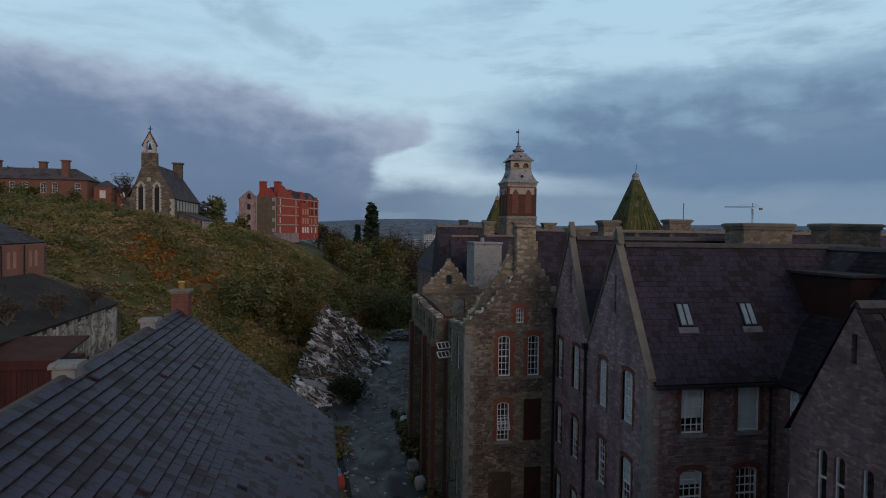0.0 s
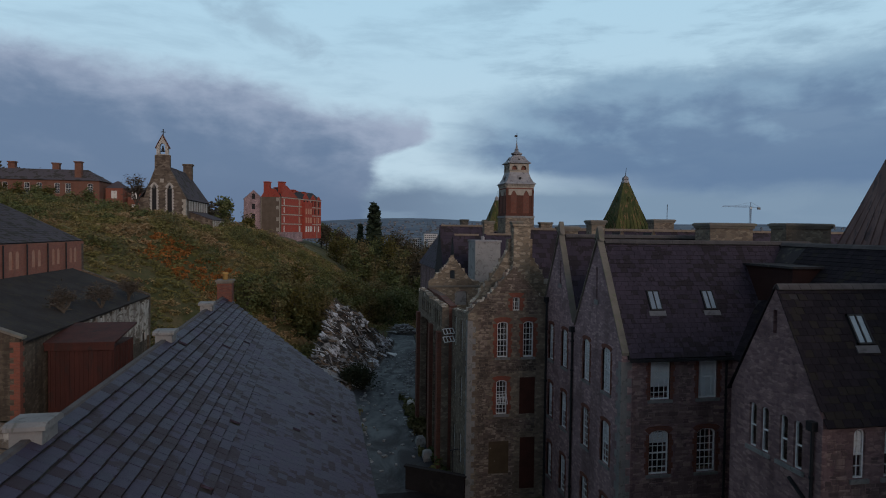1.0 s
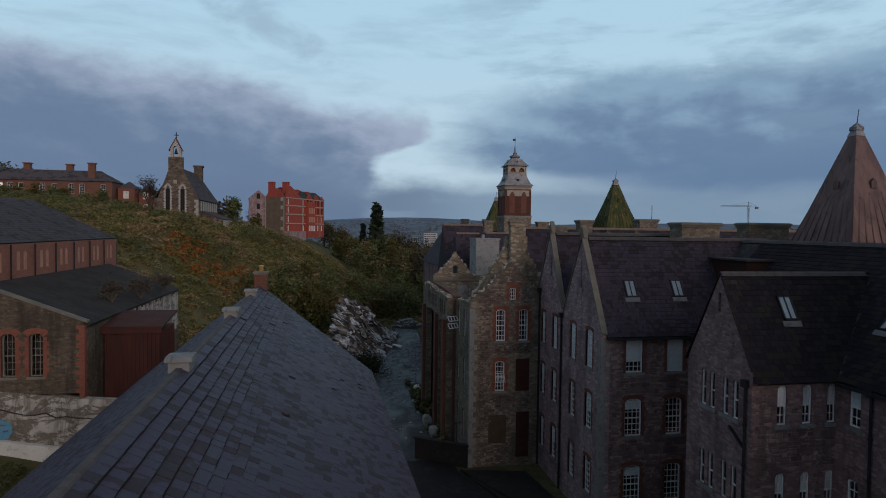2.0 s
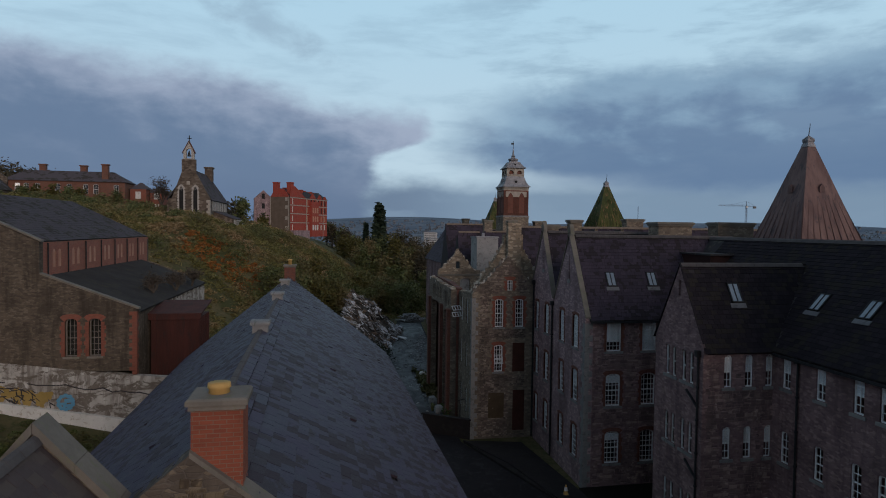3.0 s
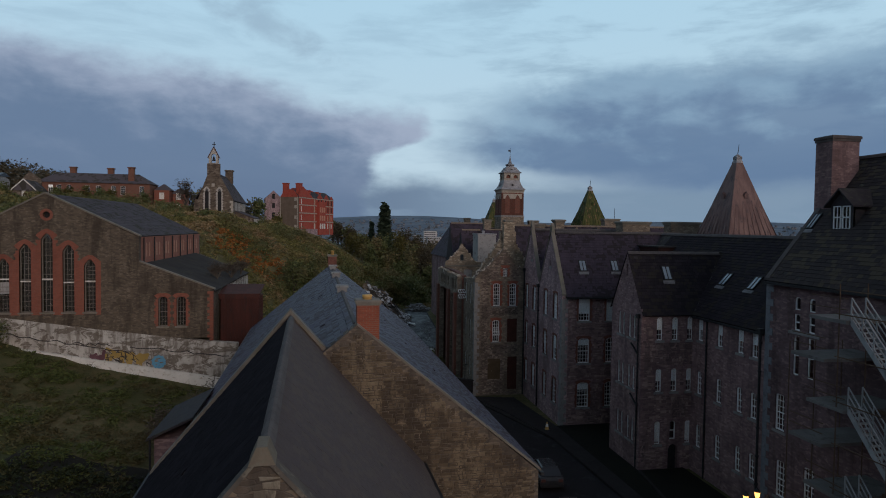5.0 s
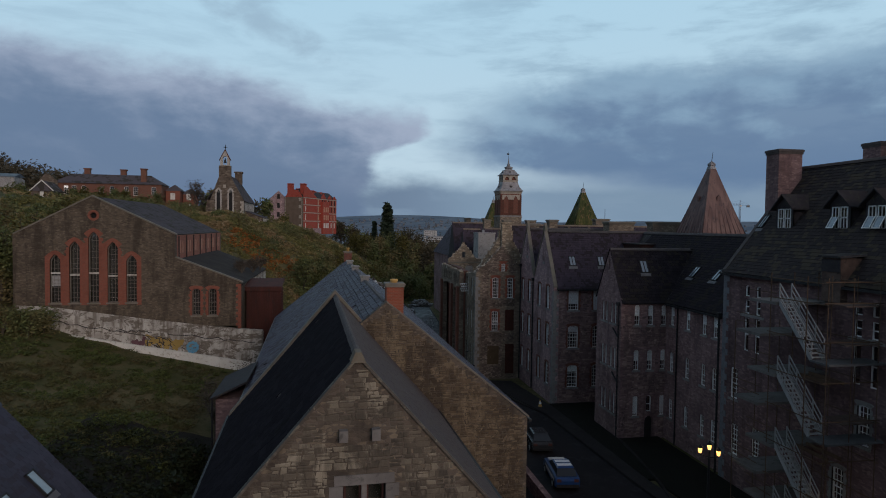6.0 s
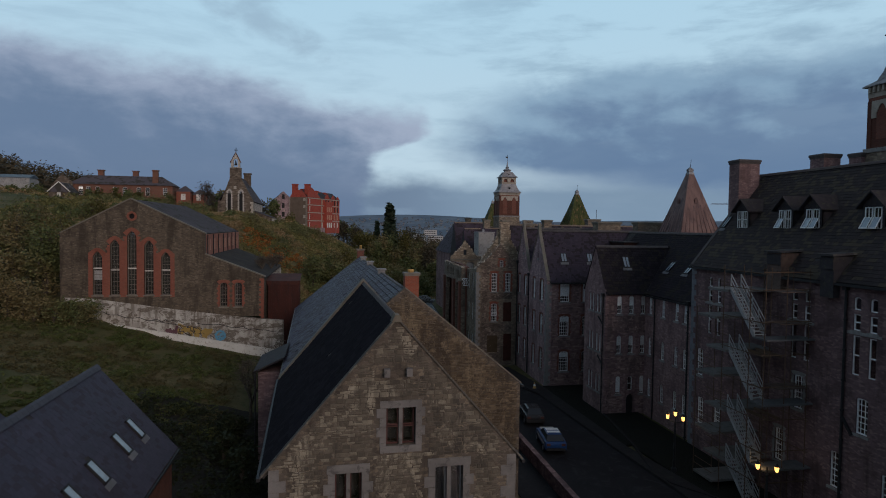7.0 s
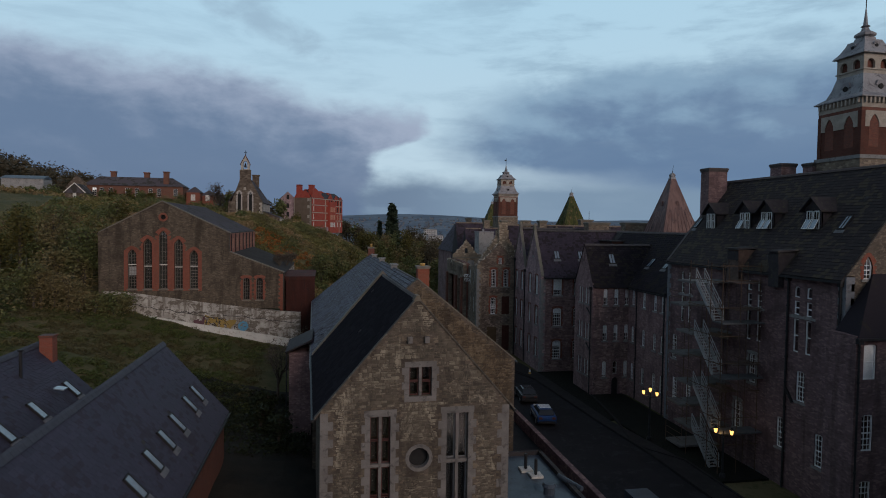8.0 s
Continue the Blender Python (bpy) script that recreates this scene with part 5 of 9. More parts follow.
def outside_stair():
    """The steel stair and platforms on the tall wing."""
    s = thing("fire_escape_stair", (17.0, -6, 0.3), "galvanised steel outside stair with concrete landings and rusty scaffold", "stair")
    x0, x1, ya, yb = 16.05, 16.8, -5.1, -7.55
    for z in (14.55, 10.45, 6.35, 2.95):
        zb = z - (2.75 if z > 3 else 2.4)
        fl = Mesh()
        for x in (x0, x1):
            fl.bar((x, ya, z), (x, yb, zb), 0.05, 0.24)
        flight = part("flight", fl, STEEL, s)
        st = Mesh()
        for q in range(14):
            t = (q + 0.5) / 14
            st.box(x0 + 0.03, x1 - 0.03, ya + (yb - ya) * t - 0.11, ya + (yb - ya) * t + 0.11, z + (zb - z) * t - 0.02, z + (zb - z) * t + 0.02)
        part("tread_run", st, STEEL, flight)
        ra = Mesh()
        for x in (x0, x1):
            for o in (0.35, 0.7, 1.05):
                ra.bar((x, ya, z + o), (x, yb, zb + o), 0.045, 0.045)
            for t in (0, 0.25, 0.5, 0.75, 1):
                ra.bar((x, ya + (yb - ya) * t, z + (zb - z) * t), (x, ya + (yb - ya) * t, z + (zb - z) * t + 1.05), 0.05, 0.05)
        part("handrail", ra, STEEL, flight)
        # rear flight against the wall, back up to the next landing
        if z < 14:
            back = Mesh()
            for x in (17.3, 18.1):
                back.bar((x, yb, zb + 2.75), (x, ya, z), 0.05, 0.2)
            part("flight", back, IRON_BROWN, s)
        for lo, hi, zz in ((ya, ya + 2.2, z), (ya + 1.2, ya + 3.3, z - 2.0)):
            if zz > 0.8:
                part("landing", Mesh().box(x0 - 0.25, 19.38, lo, hi, zz - 0.16, zz), LANDING_SLAB, s, "pale concrete landing")
                for o in (0.5, 1.0):
                    part("landing_rail", Mesh().bar((x0 - 0.2, lo, zz + o), (x0 - 0.2, hi, zz + o), 0.04, 0.04), IRON_BROWN, s)
        part("landing", Mesh().box(x0 - 0.1, 19.38, yb - 1.3, yb, zb - 0.1, zb), STEEL_DULL, s, "steel half landing")
        for o in (0.5, 1.0):
            part("landing_rail", Mesh().bar((x0 - 0.05, yb - 1.3, zb + o), (x0 - 0.05, yb, zb + o), 0.04, 0.04), IRON_BROWN, s)
    for x in (15.9, 17.4, 19.0):
        for y in (-1.6, -4.6, -7.3, -8.7):
            part("scaffold_tube", Mesh().tube((x, y, 0.3), (x, y, 16.2 if y < -2 else 13.0), 0.03, None, 6), IRON_BROWN, s)
    for z in (2.6, 4.6, 6.6, 8.7, 10.7, 12.8, 14.8, 15.9):
        for x in (15.9, 19.0):
            part("scaffold_tube", Mesh().tube((x, -8.9, z), (x, -4.4, z), 0.03, None, 6), IRON_BROWN, s)
        part("scaffold_tube", Mesh().tube((15.7, -8.7, z + 0.1), (19.2, -8.7, z + 0.1), 0.03, None, 6), IRON_BROWN, s)
    for z in (14.7, 12.7, 8.6):
        part("scaffold_board", Mesh().box(17.0, 19.0, -8.7, -7.3, z, z + 0.06), WEATHERED_BOARD, s)
    return s


LANDING_SLAB = plain("landing_concrete", (0.121, 0.116, 0.112), (0.167, 0.163, 0.158), 0.85, 0.9, 18, stain=(0.0788, 0.0765, 0.0721))
STEEL_DULL = plain("dull_steel", (0.10, 0.105, 0.11), (0.15, 0.155, 0.16), 0.6, 2, 18, 0.3)
IRON_BROWN = plain("rusty_tube", (0.07, 0.045, 0.03), (0.11, 0.07, 0.045), 0.7, 3, 18)


def wing_near():
    """The lower block before the tall wing."""
    h = thing("hospital_wing", (19, -18, 0), "low dark rubble stone block with slate roof", "building", "stone wings")
    x0, e = 18.6, 12.5
    holes = [(19.0 - 0.45, 19.0 + 0.45, 9.9, 12.0, 0.1), (19.0 - 0.4, 19.0 + 0.4, 5.6, 7.8, 0.1), (19.0 - 0.4, 19.0 + 0.4, 1.6, 3.8, 0.1)]
    part("south_wall", wall(Mesh(), "y", -18.2, 0.5, [(18.0, e), (40.0, e)], -1.5, holes), STONE_DEEP, h, "rubble wall")
    for u, s, hh in ((19.0, 9.9, 2.1), (19.0, 5.6, 2.2), (19.0, 1.6, 2.2)):
        window(h, "y", -18.2, u, s, 0.9 if s > 9 else 0.8, hh, 0.1, 1 if s > 9 else 3, 2 if s > 9 else 6, blind=0.98 if s > 9 else 0)
    part("west_wall", Mesh().box(18.0, 18.5, -17.7, -16.0, -1.5, e), STONE_DEEP, h)
    m = Mesh()
    deck(m, (17.95, -18.4, e - 0.15), (40, -18.4, e - 0.15), (40, -15.92, 16.0), (21.3, -15.92, 16.0))
    m.add([(17.95, -18.4, e - 0.15), (21.3, -15.92, 16.0), (18.6, -15.92, e - 0.15)], [(0, 1, 2)])
    part("roof", m, SLATE_BLACK, h)
    part("gutter", Mesh().box(17.9, 40, -18.5, -18.38, e - 0.22, e - 0.1), IRON, h)
    pipe(h, 18.15, -18.3, 0.0, e - 0.4)
    return h


def wing_sun_block():
    """An unseen plain wing behind the flight, added to keep low sun off the near walls."""
    h = thing("hospital_wing", (24, -44, 0), "unseen plain stone wing, added to block the sun", "building", "stone wings")
    x0, x1, y0, y1, e = 15.6, 34.0, -66.0, -28.5, 13.0
    part("wall_body", Mesh().box(x0, x1, y0, y1, -2, e), STONE, h)
    part("roof", Mesh().prism([(x0 - 0.3, y0, e), ((x0 + x1) / 2, y0, e + 5), (x1 + 0.3, y0, e)], (0, y1 - y0, 0)), SLATE_DARK_PLAIN, h)


wing_sun_block(), wing_gabled(), wing_lancet(), wing_long(), wing_stair(), wing_near(), outside_stair()


def ruin():
    """The burnt-out end of the range: gabled front, roofless shell behind, brick piers along its side."""
    h = thing("ruined_wing", (8, 34.7, 0.4), "roofless rubble stone wing with red brick window surrounds", "building")
    x0, x1, y0 = 7.95, 13.5, 34.7
    fh = [(9.99, 10.75, 10.16, 12.6, 0.14), (11.82, 12.55, 10.16, 12.6, 0.14), (9.97, 10.73, 6.26, 8.6, 0.14), (11.62, 12.75, 6.2, 8.75, 0), (11.7, 12.8, 1.0, 4.6, 0), (11.05, 11.55, 13.35, 14.25, 0.05)]
    top = [(x0, 13.1), (8.6, 13.9), (9.0, 14.0), (11.1, 16.3), (13.0, 14.3), (x1, 14.0)]
    part("front_wall", wall(Mesh(), "y", y0, 0.6, top, 0.0, fh), STONE_RUIN_LOW, h, "rubble gable wall")
    stones("rubble_facing", h, PIECE_FRONT, y0, laid(top, fh, 0.34), x0, x1, 0.6, 16.4, 17, 200, lambda a, c: 9.6 < c < 12, (0.09, 0.21), (0.12, 0.42), 0.03)
    for u, s, w, hh in ((10.37, 10.16, 0.76, 2.44), (12.185, 10.16, 0.73, 2.44), (10.35, 6.26, 0.76, 2.34)):
        win = window(h, "y", y0, u, s, w, hh, 0.14, 3, 6, surround=BRICK, ts=0.3, sill_mat=ASHLAR)
    window(h, "y", y0, 11.3, 13.35, 0.5, 0.9, 0.05, 3, 3, surround=BRICK, ts=0.32)
    part("boarding", Mesh().box(11.62, 12.75, y0 + 0.12, y0 + 0.2, 6.2, 8.75), BOARD, h, "brown boarded opening")
    part("boarding", Mesh().box(11.7, 12.8, y0 + 0.12, y0 + 0.2, 1.0, 4.6), BOARD, h, "brown boarded doorway")
    part("patch", Mesh().box(9.5, 10.9, y0 - 0.03, y0 + 0.05, 2.2, 4.4), BOARD_OCHRE_DULL, h, "ochre boarded opening")
    tilted = Mesh()
    for k in range(4):
        tilted.box(-0.36 + k * 0.24 - 0.02, -0.36 + k * 0.24 + 0.02, -0.02, 0.02, 0, 0.7)
    for z in (0.0, 0.35, 0.68):
        tilted.box(-0.38, 0.38, -0.02, 0.02, z, z + 0.05)
    part_at(tilted, "tilted_sash", WHITE, h, pose(10.35, y0 - 0.28, 7.0, -24, 0, 3), "white sash hanging out of its frame")
    # side wall, whole at first, then broken between brick piers
    sh = [(36.4, 37.1, 10.2, 12.4, 0.1), (38.6, 39.3, 10.2, 12.4, 0.1), (36.5, 37.1, 6.3, 8.5, 0.1), (38.7, 39.3, 6.3, 8.5, 0.1), (36.5, 37.1, 2.2, 4.4, 0.1), (38.7, 39.3, 2.2, 4.4, 0.1)]
    part("west_wall", wall(Mesh(), "x", x0, 0.55, [(y0 + 0.6, 13.1), (38.0, 12.9), (41.2, 12.7)], 0.0, sh), STONE_RUIN_LOW, h, "rubble wall")
    for a, b, c, d, r in sh:
        window(h, "x", x0, (a + b) / 2, c, b - a, d - c, r, 2, 4, deep=0.1)
    part("west_wall", wall(Mesh(), "x", x0, 0.55, [(41.2, 12.9), (46, 13.2), (53, 13.2)], -0.5, [(42.0, 43.0, 5.5, 7.6, 0.1), (47.0, 48.2, 5.5, 7.6, 0.1)]), BRICK_PIER, h, "burnt brick inner wall")
    bays = [(40.95, 43.9, -0.2, 10.7, 0.35), (45.2, 51.3, -0.2, 10.9, 0.4)]
    vents = [(41.0 + 0.95 * k, 41.5 + 0.95 * k, 11.3, 12.5, 0.1) for k in range(3)] + [(45.4 + 1.2 * k, 46.0 + 1.2 * k, 11.4, 12.6, 0.1) for k in range(5)]
    part("outer_wall", wall(Mesh(), "x", x0 - 0.8, 0.55, [(40.2, 12.9), (42.6, 13.05), (46, 12.95), (49, 13.2), (53, 13.15)], -0.5, bays + vents), STONE_RUIN_LOW, h, "rubble wall with tall burnt-out bays")
    for y in (40.22, 44.2, 51.6):
        part("pilaster", Mesh().box(x0 - 1.12, x0 - 0.804, y, y + 0.85, -0.5, 11.0), BRICK_PIER, h, "rust-red brick pilaster")
    for y in (40.2, 44.0, 52.4):
        part("pier", Mesh().box(x0 - 0.25, x0 - 0.01, y, y + 0.6, -0.5, 12.8), BRICK_PIER, h, "sooty brick pier")
    ch = [(10.0, 10.5, 14.1, 14.95, 0.1), (10.5, 11.7, 11.6, 13.0, 0.3)]
    part("cross_wall", wall(Mesh(), "y", 52.0, 0.6, [(x0, 13.6), (8.6, 14.4), (9.2, 14.9), (10.27, 16.3), (11.3, 14.9), (12.2, 13.9), (13.6, 13.6), (16, 14.2)], 0.0, ch), STONE_RUIN, h, "ruined rubble cross wall")
    part("band", Mesh().box(x0 - 0.05, 13.0, 51.9, 52.0, 13.3, 13.5), COPING, h)
    part("blocking", Mesh().box(10.55, 11.65, 52.2, 52.3, 11.6, 12.9), RENDER, h)
    # stack and broken gable behind the front
    part("back_gable", wall(Mesh(), "y", 37.2, 0.7, [(8.5, 13.0), (9.6, 14.6), (10.6, 16.0), (11.4, 17.4), (11.41, 18.2), (13.2, 18.2), (13.21, 16.9), (14.4, 15.0), (15.2, 13.0)], 6.0, []), STONE_RUIN, h, "broken rubble gable")
    part("chimney_breast", Mesh().box(11.62, 12.85, 36.6, 37.19, 13.5, 19.1).box(11.52, 12.95, 36.5, 37.3, 19.1, 19.25), STONE_RUIN, h, "tall rubble chimney breast")
    rnd = random.Random(4)
    rake = [("y", 37.2, 0.7, [(8.5, 13.0), (9.6, 14.6), (10.6, 16.0), (11.4, 17.3)]), ("y", 37.2, 0.7, [(13.3, 16.8), (14.4, 15.0), (15.1, 13.2)]), ("y", 52.0, 0.6, [(8.0, 13.7), (8.6, 14.4), (9.2, 14.9), (10.27, 16.3), (11.3, 14.9), (12.2, 13.9), (13.6, 13.6)]), ("x", 7.15, 0.55, [(40.3, 12.95), (46, 12.95), (52.8, 13.2)]), ("x", 7.95, 0.55, [(35.4, 13.1), (40.2, 12.75)]), ("y", 34.7, 0.6, [(8.0, 13.15), (8.6, 13.9), (9.0, 14.0), (11.1, 16.28), (13.0, 14.3), (13.5, 14.0)])]
    for axis, pos, thick, pts in rake:
        m, pale = Mesh(), Mesh()
        for (a, za), (b, zb) in zip(pts, pts[1:]):
            for k in range(int(math.hypot(b - a, zb - za) / 0.2)):
                t = rnd.random()
                s, hh, d = rnd.uniform(0.07, 0.19), rnd.uniform(0.02, 0.15), rnd.uniform(0, thick * 0.6)
                c = on(axis, pos, a + (b - a) * t, za + (zb - za) * t, d + 0.12)
                (pale if rnd.random() < 0.3 else m).box(c[0] - s, c[0] + s, c[1] - 0.14, c[1] + 0.14, c[2] - 0.25, c[2] + hh)
        part("broken_wall_top", m, PIECE_FRONT if pos == 34.7 else PIECE_RUIN, h, "broken rubble wall top", "stuff")
        part("loose_stonework", pale, DRESSED_PALE, h, "pale loose stones", "stuff")
    quoins(h, x0, y0, 0.3, 13.0, 1, 1, ASHLAR, 0.55, 0.32, 0.4)
    part("east_wall", Mesh().box(13.5, 14.0, 36, 52, 0, 12.5), STONE, h)
    sa = Mesh()
    for dz in (0, 0.5):
        for a, b in (((0, 0), (0.9, 0)), ((0.9, 0), (0.9, 0.42)), ((0.9, 0.42), (0, 0.42)), ((0, 0.42), (0, 0)), ((0.3, 0), (0.3, 0.42)), ((0.6, 0), (0.6, 0.42))):
            sa.bar((a[0], dz * 0.6, a[1] - dz), (b[0], dz * 0.6, b[1] - dz), 0.05, 0.05)
    part_at(sa, "swinging_sash", WHITE, h, pose(7.0, 38.2, 11.2, -35, 0, 25), "broken white sash swung outwards")
    return h


def part_at(mesh, name, material, parent, m, label=""):
    me = bpy.data.meshes.new(name)
    me.from_pydata(mesh.v, [], mesh.f)
    me.materials.append(material)
    return hang(name, me, parent, label, "", m)


DRESSED_PALE = plain("pale_broken_limestone", (0.42, 0.37, 0.31), (0.60, 0.54, 0.46), 0.8, 1.5, 14, stain=(0.30, 0.26, 0.21))
STONE_PALE = plain("pale_limestone", (0.30, 0.265, 0.225), (0.42, 0.38, 0.325), 0.8, 1.5, 14, stain=(0.26, 0.24, 0.21))
BOARD_OCHRE_DULL = plain("dull_ochre_board", (0.075, 0.052, 0.030), (0.10, 0.07, 0.042), 0.85, 1.5, 12)
PIECE_RUIN = piece_stone("brown_ruin_stone", (0.187, 0.149, 0.111), (0.359, 0.282, 0.207), (0.489, 0.416, 0.318), (0.129, 0.112, 0.0874))
PIECE_FRONT = piece_stone("brown_grey_rubble_stone", (0.106, 0.0809, 0.0718), (0.239, 0.18, 0.149), (0.355, 0.289, 0.236), (0.0573, 0.0477, 0.0427))
STONE_RUIN_LOW = rubble_stone("front_rubble", (0.138, 0.11, 0.0875), (0.25, 0.2, 0.15), (0.325, 0.269, 0.2), (0.163, 0.138, 0.112), size=(0.34, 0.34, 0.16))
BRICK_PIER = brick_mat("weathered_pier_brick", (0.2, 0.078, 0.054), (0.131, 0.0546, 0.0419), (0.125, 0.091, 0.0756))
ruin()


# ---- towers and pyramid roofs ----
def bell_tower(cx, cy, half, z_eave, k, base, drop=6.6, up=None, slim=1.0):
    """A brick tower with arcaded belfry and two-stage lead roof; up and slim shape what stands over its eaves."""
    u = up or k
    t = thing("bell_tower", (cx, cy, base), "red brick tower with stone arches and two-stage lead roof", "tower", "brick towers")
    zb = z_eave - drop * k
    part("base", Mesh().box(cx - half - 0.12, cx + half + 0.12, cy - half - 0.12, cy + half + 0.12, base, zb), STONE_RUIN_LOW, t, "stone base")
    part("string_course", Mesh().box(cx - half - 0.2, cx + half + 0.2, cy - half - 0.2, cy + half + 0.2, zb, zb + 0.3), ASHLAR, t)
    part("shaft", Mesh().box(cx - half, cx + half, cy - half, cy + half, zb + 0.3, z_eave - 1.0 * k), BRICK_TOWER, t, "red brick shaft")
    part("frieze", Mesh().box(cx - half - 0.05, cx + half + 0.05, cy - half - 0.05, cy + half + 0.05, z_eave - 0.75 * k, z_eave), STONE_PALE, t, "pale stone frieze")
    part("brick_band", Mesh().box(cx - half - 0.03, cx + half + 0.03, cy - half - 0.03, cy + half + 0.03, z_eave - 1.0 * k, z_eave - 0.752 * k), BRICK_DARK, t)
    cor = Mesh()
    for i in range(11):
        c = -half + 2 * half * (i + 0.5) / 11
        for s in (-1, 1):
            cor.box(cx + c - 0.08, cx + c + 0.08, *sorted((cy + s * (half + 0.05), cy + s * (half + 0.24))), z_eave - 0.42 * k, z_eave - 0.02)
            cor.box(*sorted((cx + s * (half + 0.05), cx + s * (half + 0.24))), cy + c - 0.08, cy + c + 0.08, z_eave - 0.42 * k, z_eave - 0.02)
    part("corbel_table", cor, STONE_PALE, t, "", "stuff")
    r = half * math.sqrt(2)
    z = z_eave
    zz0, zz1 = z + 2.3 * u, z + 4.15 * u
    q = half * 0.72 * slim
    w = half * 0.21
    for face in range(4):
        turn = Matrix.Translation((cx, cy, 0)) @ pose(0, 0, 0, 0, 0, 90 * face)
        notches = [(s * half * 0.46 - w, s * half * 0.46 + w, z - 2.55 * k, z - 1.25 * k, w * 1.5) for s in (-1, 1)]
        band = wall(Mesh(), "y", -half - 0.07, 0.07, [(-half * 0.86, z - 1.0 * k), (half * 0.86, z - 1.0 * k)], z - 2.2 * k, [(a, b, z - 2.2 * k, d, e) for a, b, c, d, e in notches])
        st = part_at(band, "arch_band", STONE_PALE, t, turn, "pale stone pointed arches")
        for a, b, c, d, e in notches:
            rec = Mesh().prism([(a, -half - 0.02, zb + 0.9 * k), (b, -half - 0.02, zb + 0.9 * k), (b, -half - 0.02, d - w * 1.5), ((a + b) / 2, -half - 0.02, d), (a, -half - 0.02, d - w * 1.5)], (0, 0.05, 0))
            part_at(rec, "blind_arch", BRICK_DARK, st, turn)
        part_at(Mesh().box(half * 0.86, half + 0.06, -half - 0.06, -half * 0.86, zb + 0.3, z - 1.0 * k), "corner_pier", BRICK_TOWER, t, turn, "brick corner pier")
        eyes = [(s * q * 0.47 - q * 0.27, s * q * 0.47 + q * 0.27, zz0 + 0.55 * u, zz0 + 1.4 * u, q * 0.27) for s in (-1, 1)]
        lan = part_at(wall(Mesh(), "y", -q, 0.22, [(-q + 0.002 * face, zz1), (q - 0.25 + 0.002 * face, zz1)], zz0 - 0.1, eyes), "lantern_wall", STONE_PALE, t, turn, "pale lantern wall with arched openings")
        part_at(Mesh().box(-q - 0.06, q + 0.06, -q - 0.08, -q - 0.002, zz0 + 0.4 * u, zz0 + 0.5 * u), "sill_band", STONE_PALE, lan, turn)
    part("louvre_box", Mesh().box(cx - q + 0.27, cx + q - 0.27, cy - q + 0.27, cy + q - 0.27, zz0, zz1), BRICK_DARK, t, "brick-red louvre boards")
    part("lower_roof", Mesh().turned((cx, cy), [(z, r * 1.15), (z + 0.1 * u, r * 1.15), (z + 0.55 * u, r * (0.12 + 0.86 * slim)), (z + 1.3 * u, r * (0.06 + 0.78 * slim)), (z + 2.4 * u, r * 0.715 * slim)]), LEAD, t, "bell-cast lead roof")
    rs = r * slim
    part("upper_roof", Mesh().turned((cx, cy), [(zz1, rs * 0.86), (zz1 + 0.08 * u, rs * 0.86), (zz1 + 0.5 * u, rs * 0.68), (zz1 + 1.2 * u, rs * 0.50), (zz1 + 1.45 * u, rs * 0.46), (zz1 + 1.55 * u, rs * 0.30), (zz1 + 1.8 * u, rs * 0.27)]), LEAD, t, "lead cap roof")
    part("finial", Mesh().turned((cx, cy), [(zz1 + 1.75 * u, rs * 0.2), (zz1 + 1.95 * u, rs * 0.30), (zz1 + 2.15 * u, rs * 0.30), (zz1 + 2.45 * u, rs * 0.13), (zz1 + 2.75 * u, rs * 0.09), (zz1 + 2.85 * u, rs * 0.14), (zz1 + 3.0 * u, rs * 0.07), (zz1 + 4.6 * u, 0.03)], 8, 0), LEAD, t, "lead finial")
    part("vane", Mesh().tube((cx, cy, zz1 + 4.5 * u), (cx, cy, zz1 + 6.2 * u), 0.04).box(cx - 0.4, cx + 0.1, cy - 0.02, cy + 0.02, zz1 + 5.4 * u, zz1 + 5.8 * u), IRON, t, "iron weather vane")
    for face in range(4):
        turn = pose(0, 0, 0, 0, 0, 90 * face)
        for dz, rr, sc in ((1.15, 0.93, 0.85), (4.95, 0.62, 0.55)):
            d = Mesh()
            ring = [(0.42 * sc * math.cos(a), 0, 0.42 * sc * math.sin(a)) for a in np.linspace(0, 2 * math.pi, 12, endpoint=False)]
            d.prism(ring, (0, 0.9 * sc, 0))
            d.prism([(-0.55 * sc, -0.05, 0.1), (0.55 * sc, -0.05, 0.1), (0.3 * sc, -0.05, 0.6 * sc), (-0.3 * sc, -0.05, 0.6 * sc)], (0, 0.8 * sc, 0))
            m = Matrix.Translation((cx, cy, z + dz * u)) @ turn @ pose(0, -half * rr * slim * 0.96, 0)
            o = part_at(d, "lucarne", LEAD, t, m, "round roof opening")
            part_at(Mesh().prism([(0.65 * v[0], -0.08, 0.65 * v[2]) for v in ring], (0, 0.03, 0)), "opening", DARK_OPENING, o, m)
    return t


BRICK_TOWER = brick_mat("weathered_tower_brick", (0.122, 0.0437, 0.03), (0.0874, 0.0312, 0.0225), (0.0936, 0.0686, 0.0562))
bell_tower(29.2, 94.0, 2.3, 26.5, 0.84, 14.0)
bell_tower(31.2, -4.6, 2.15, 29.4, 1.06, 16.0, 4.6, 0.90, 0.86)


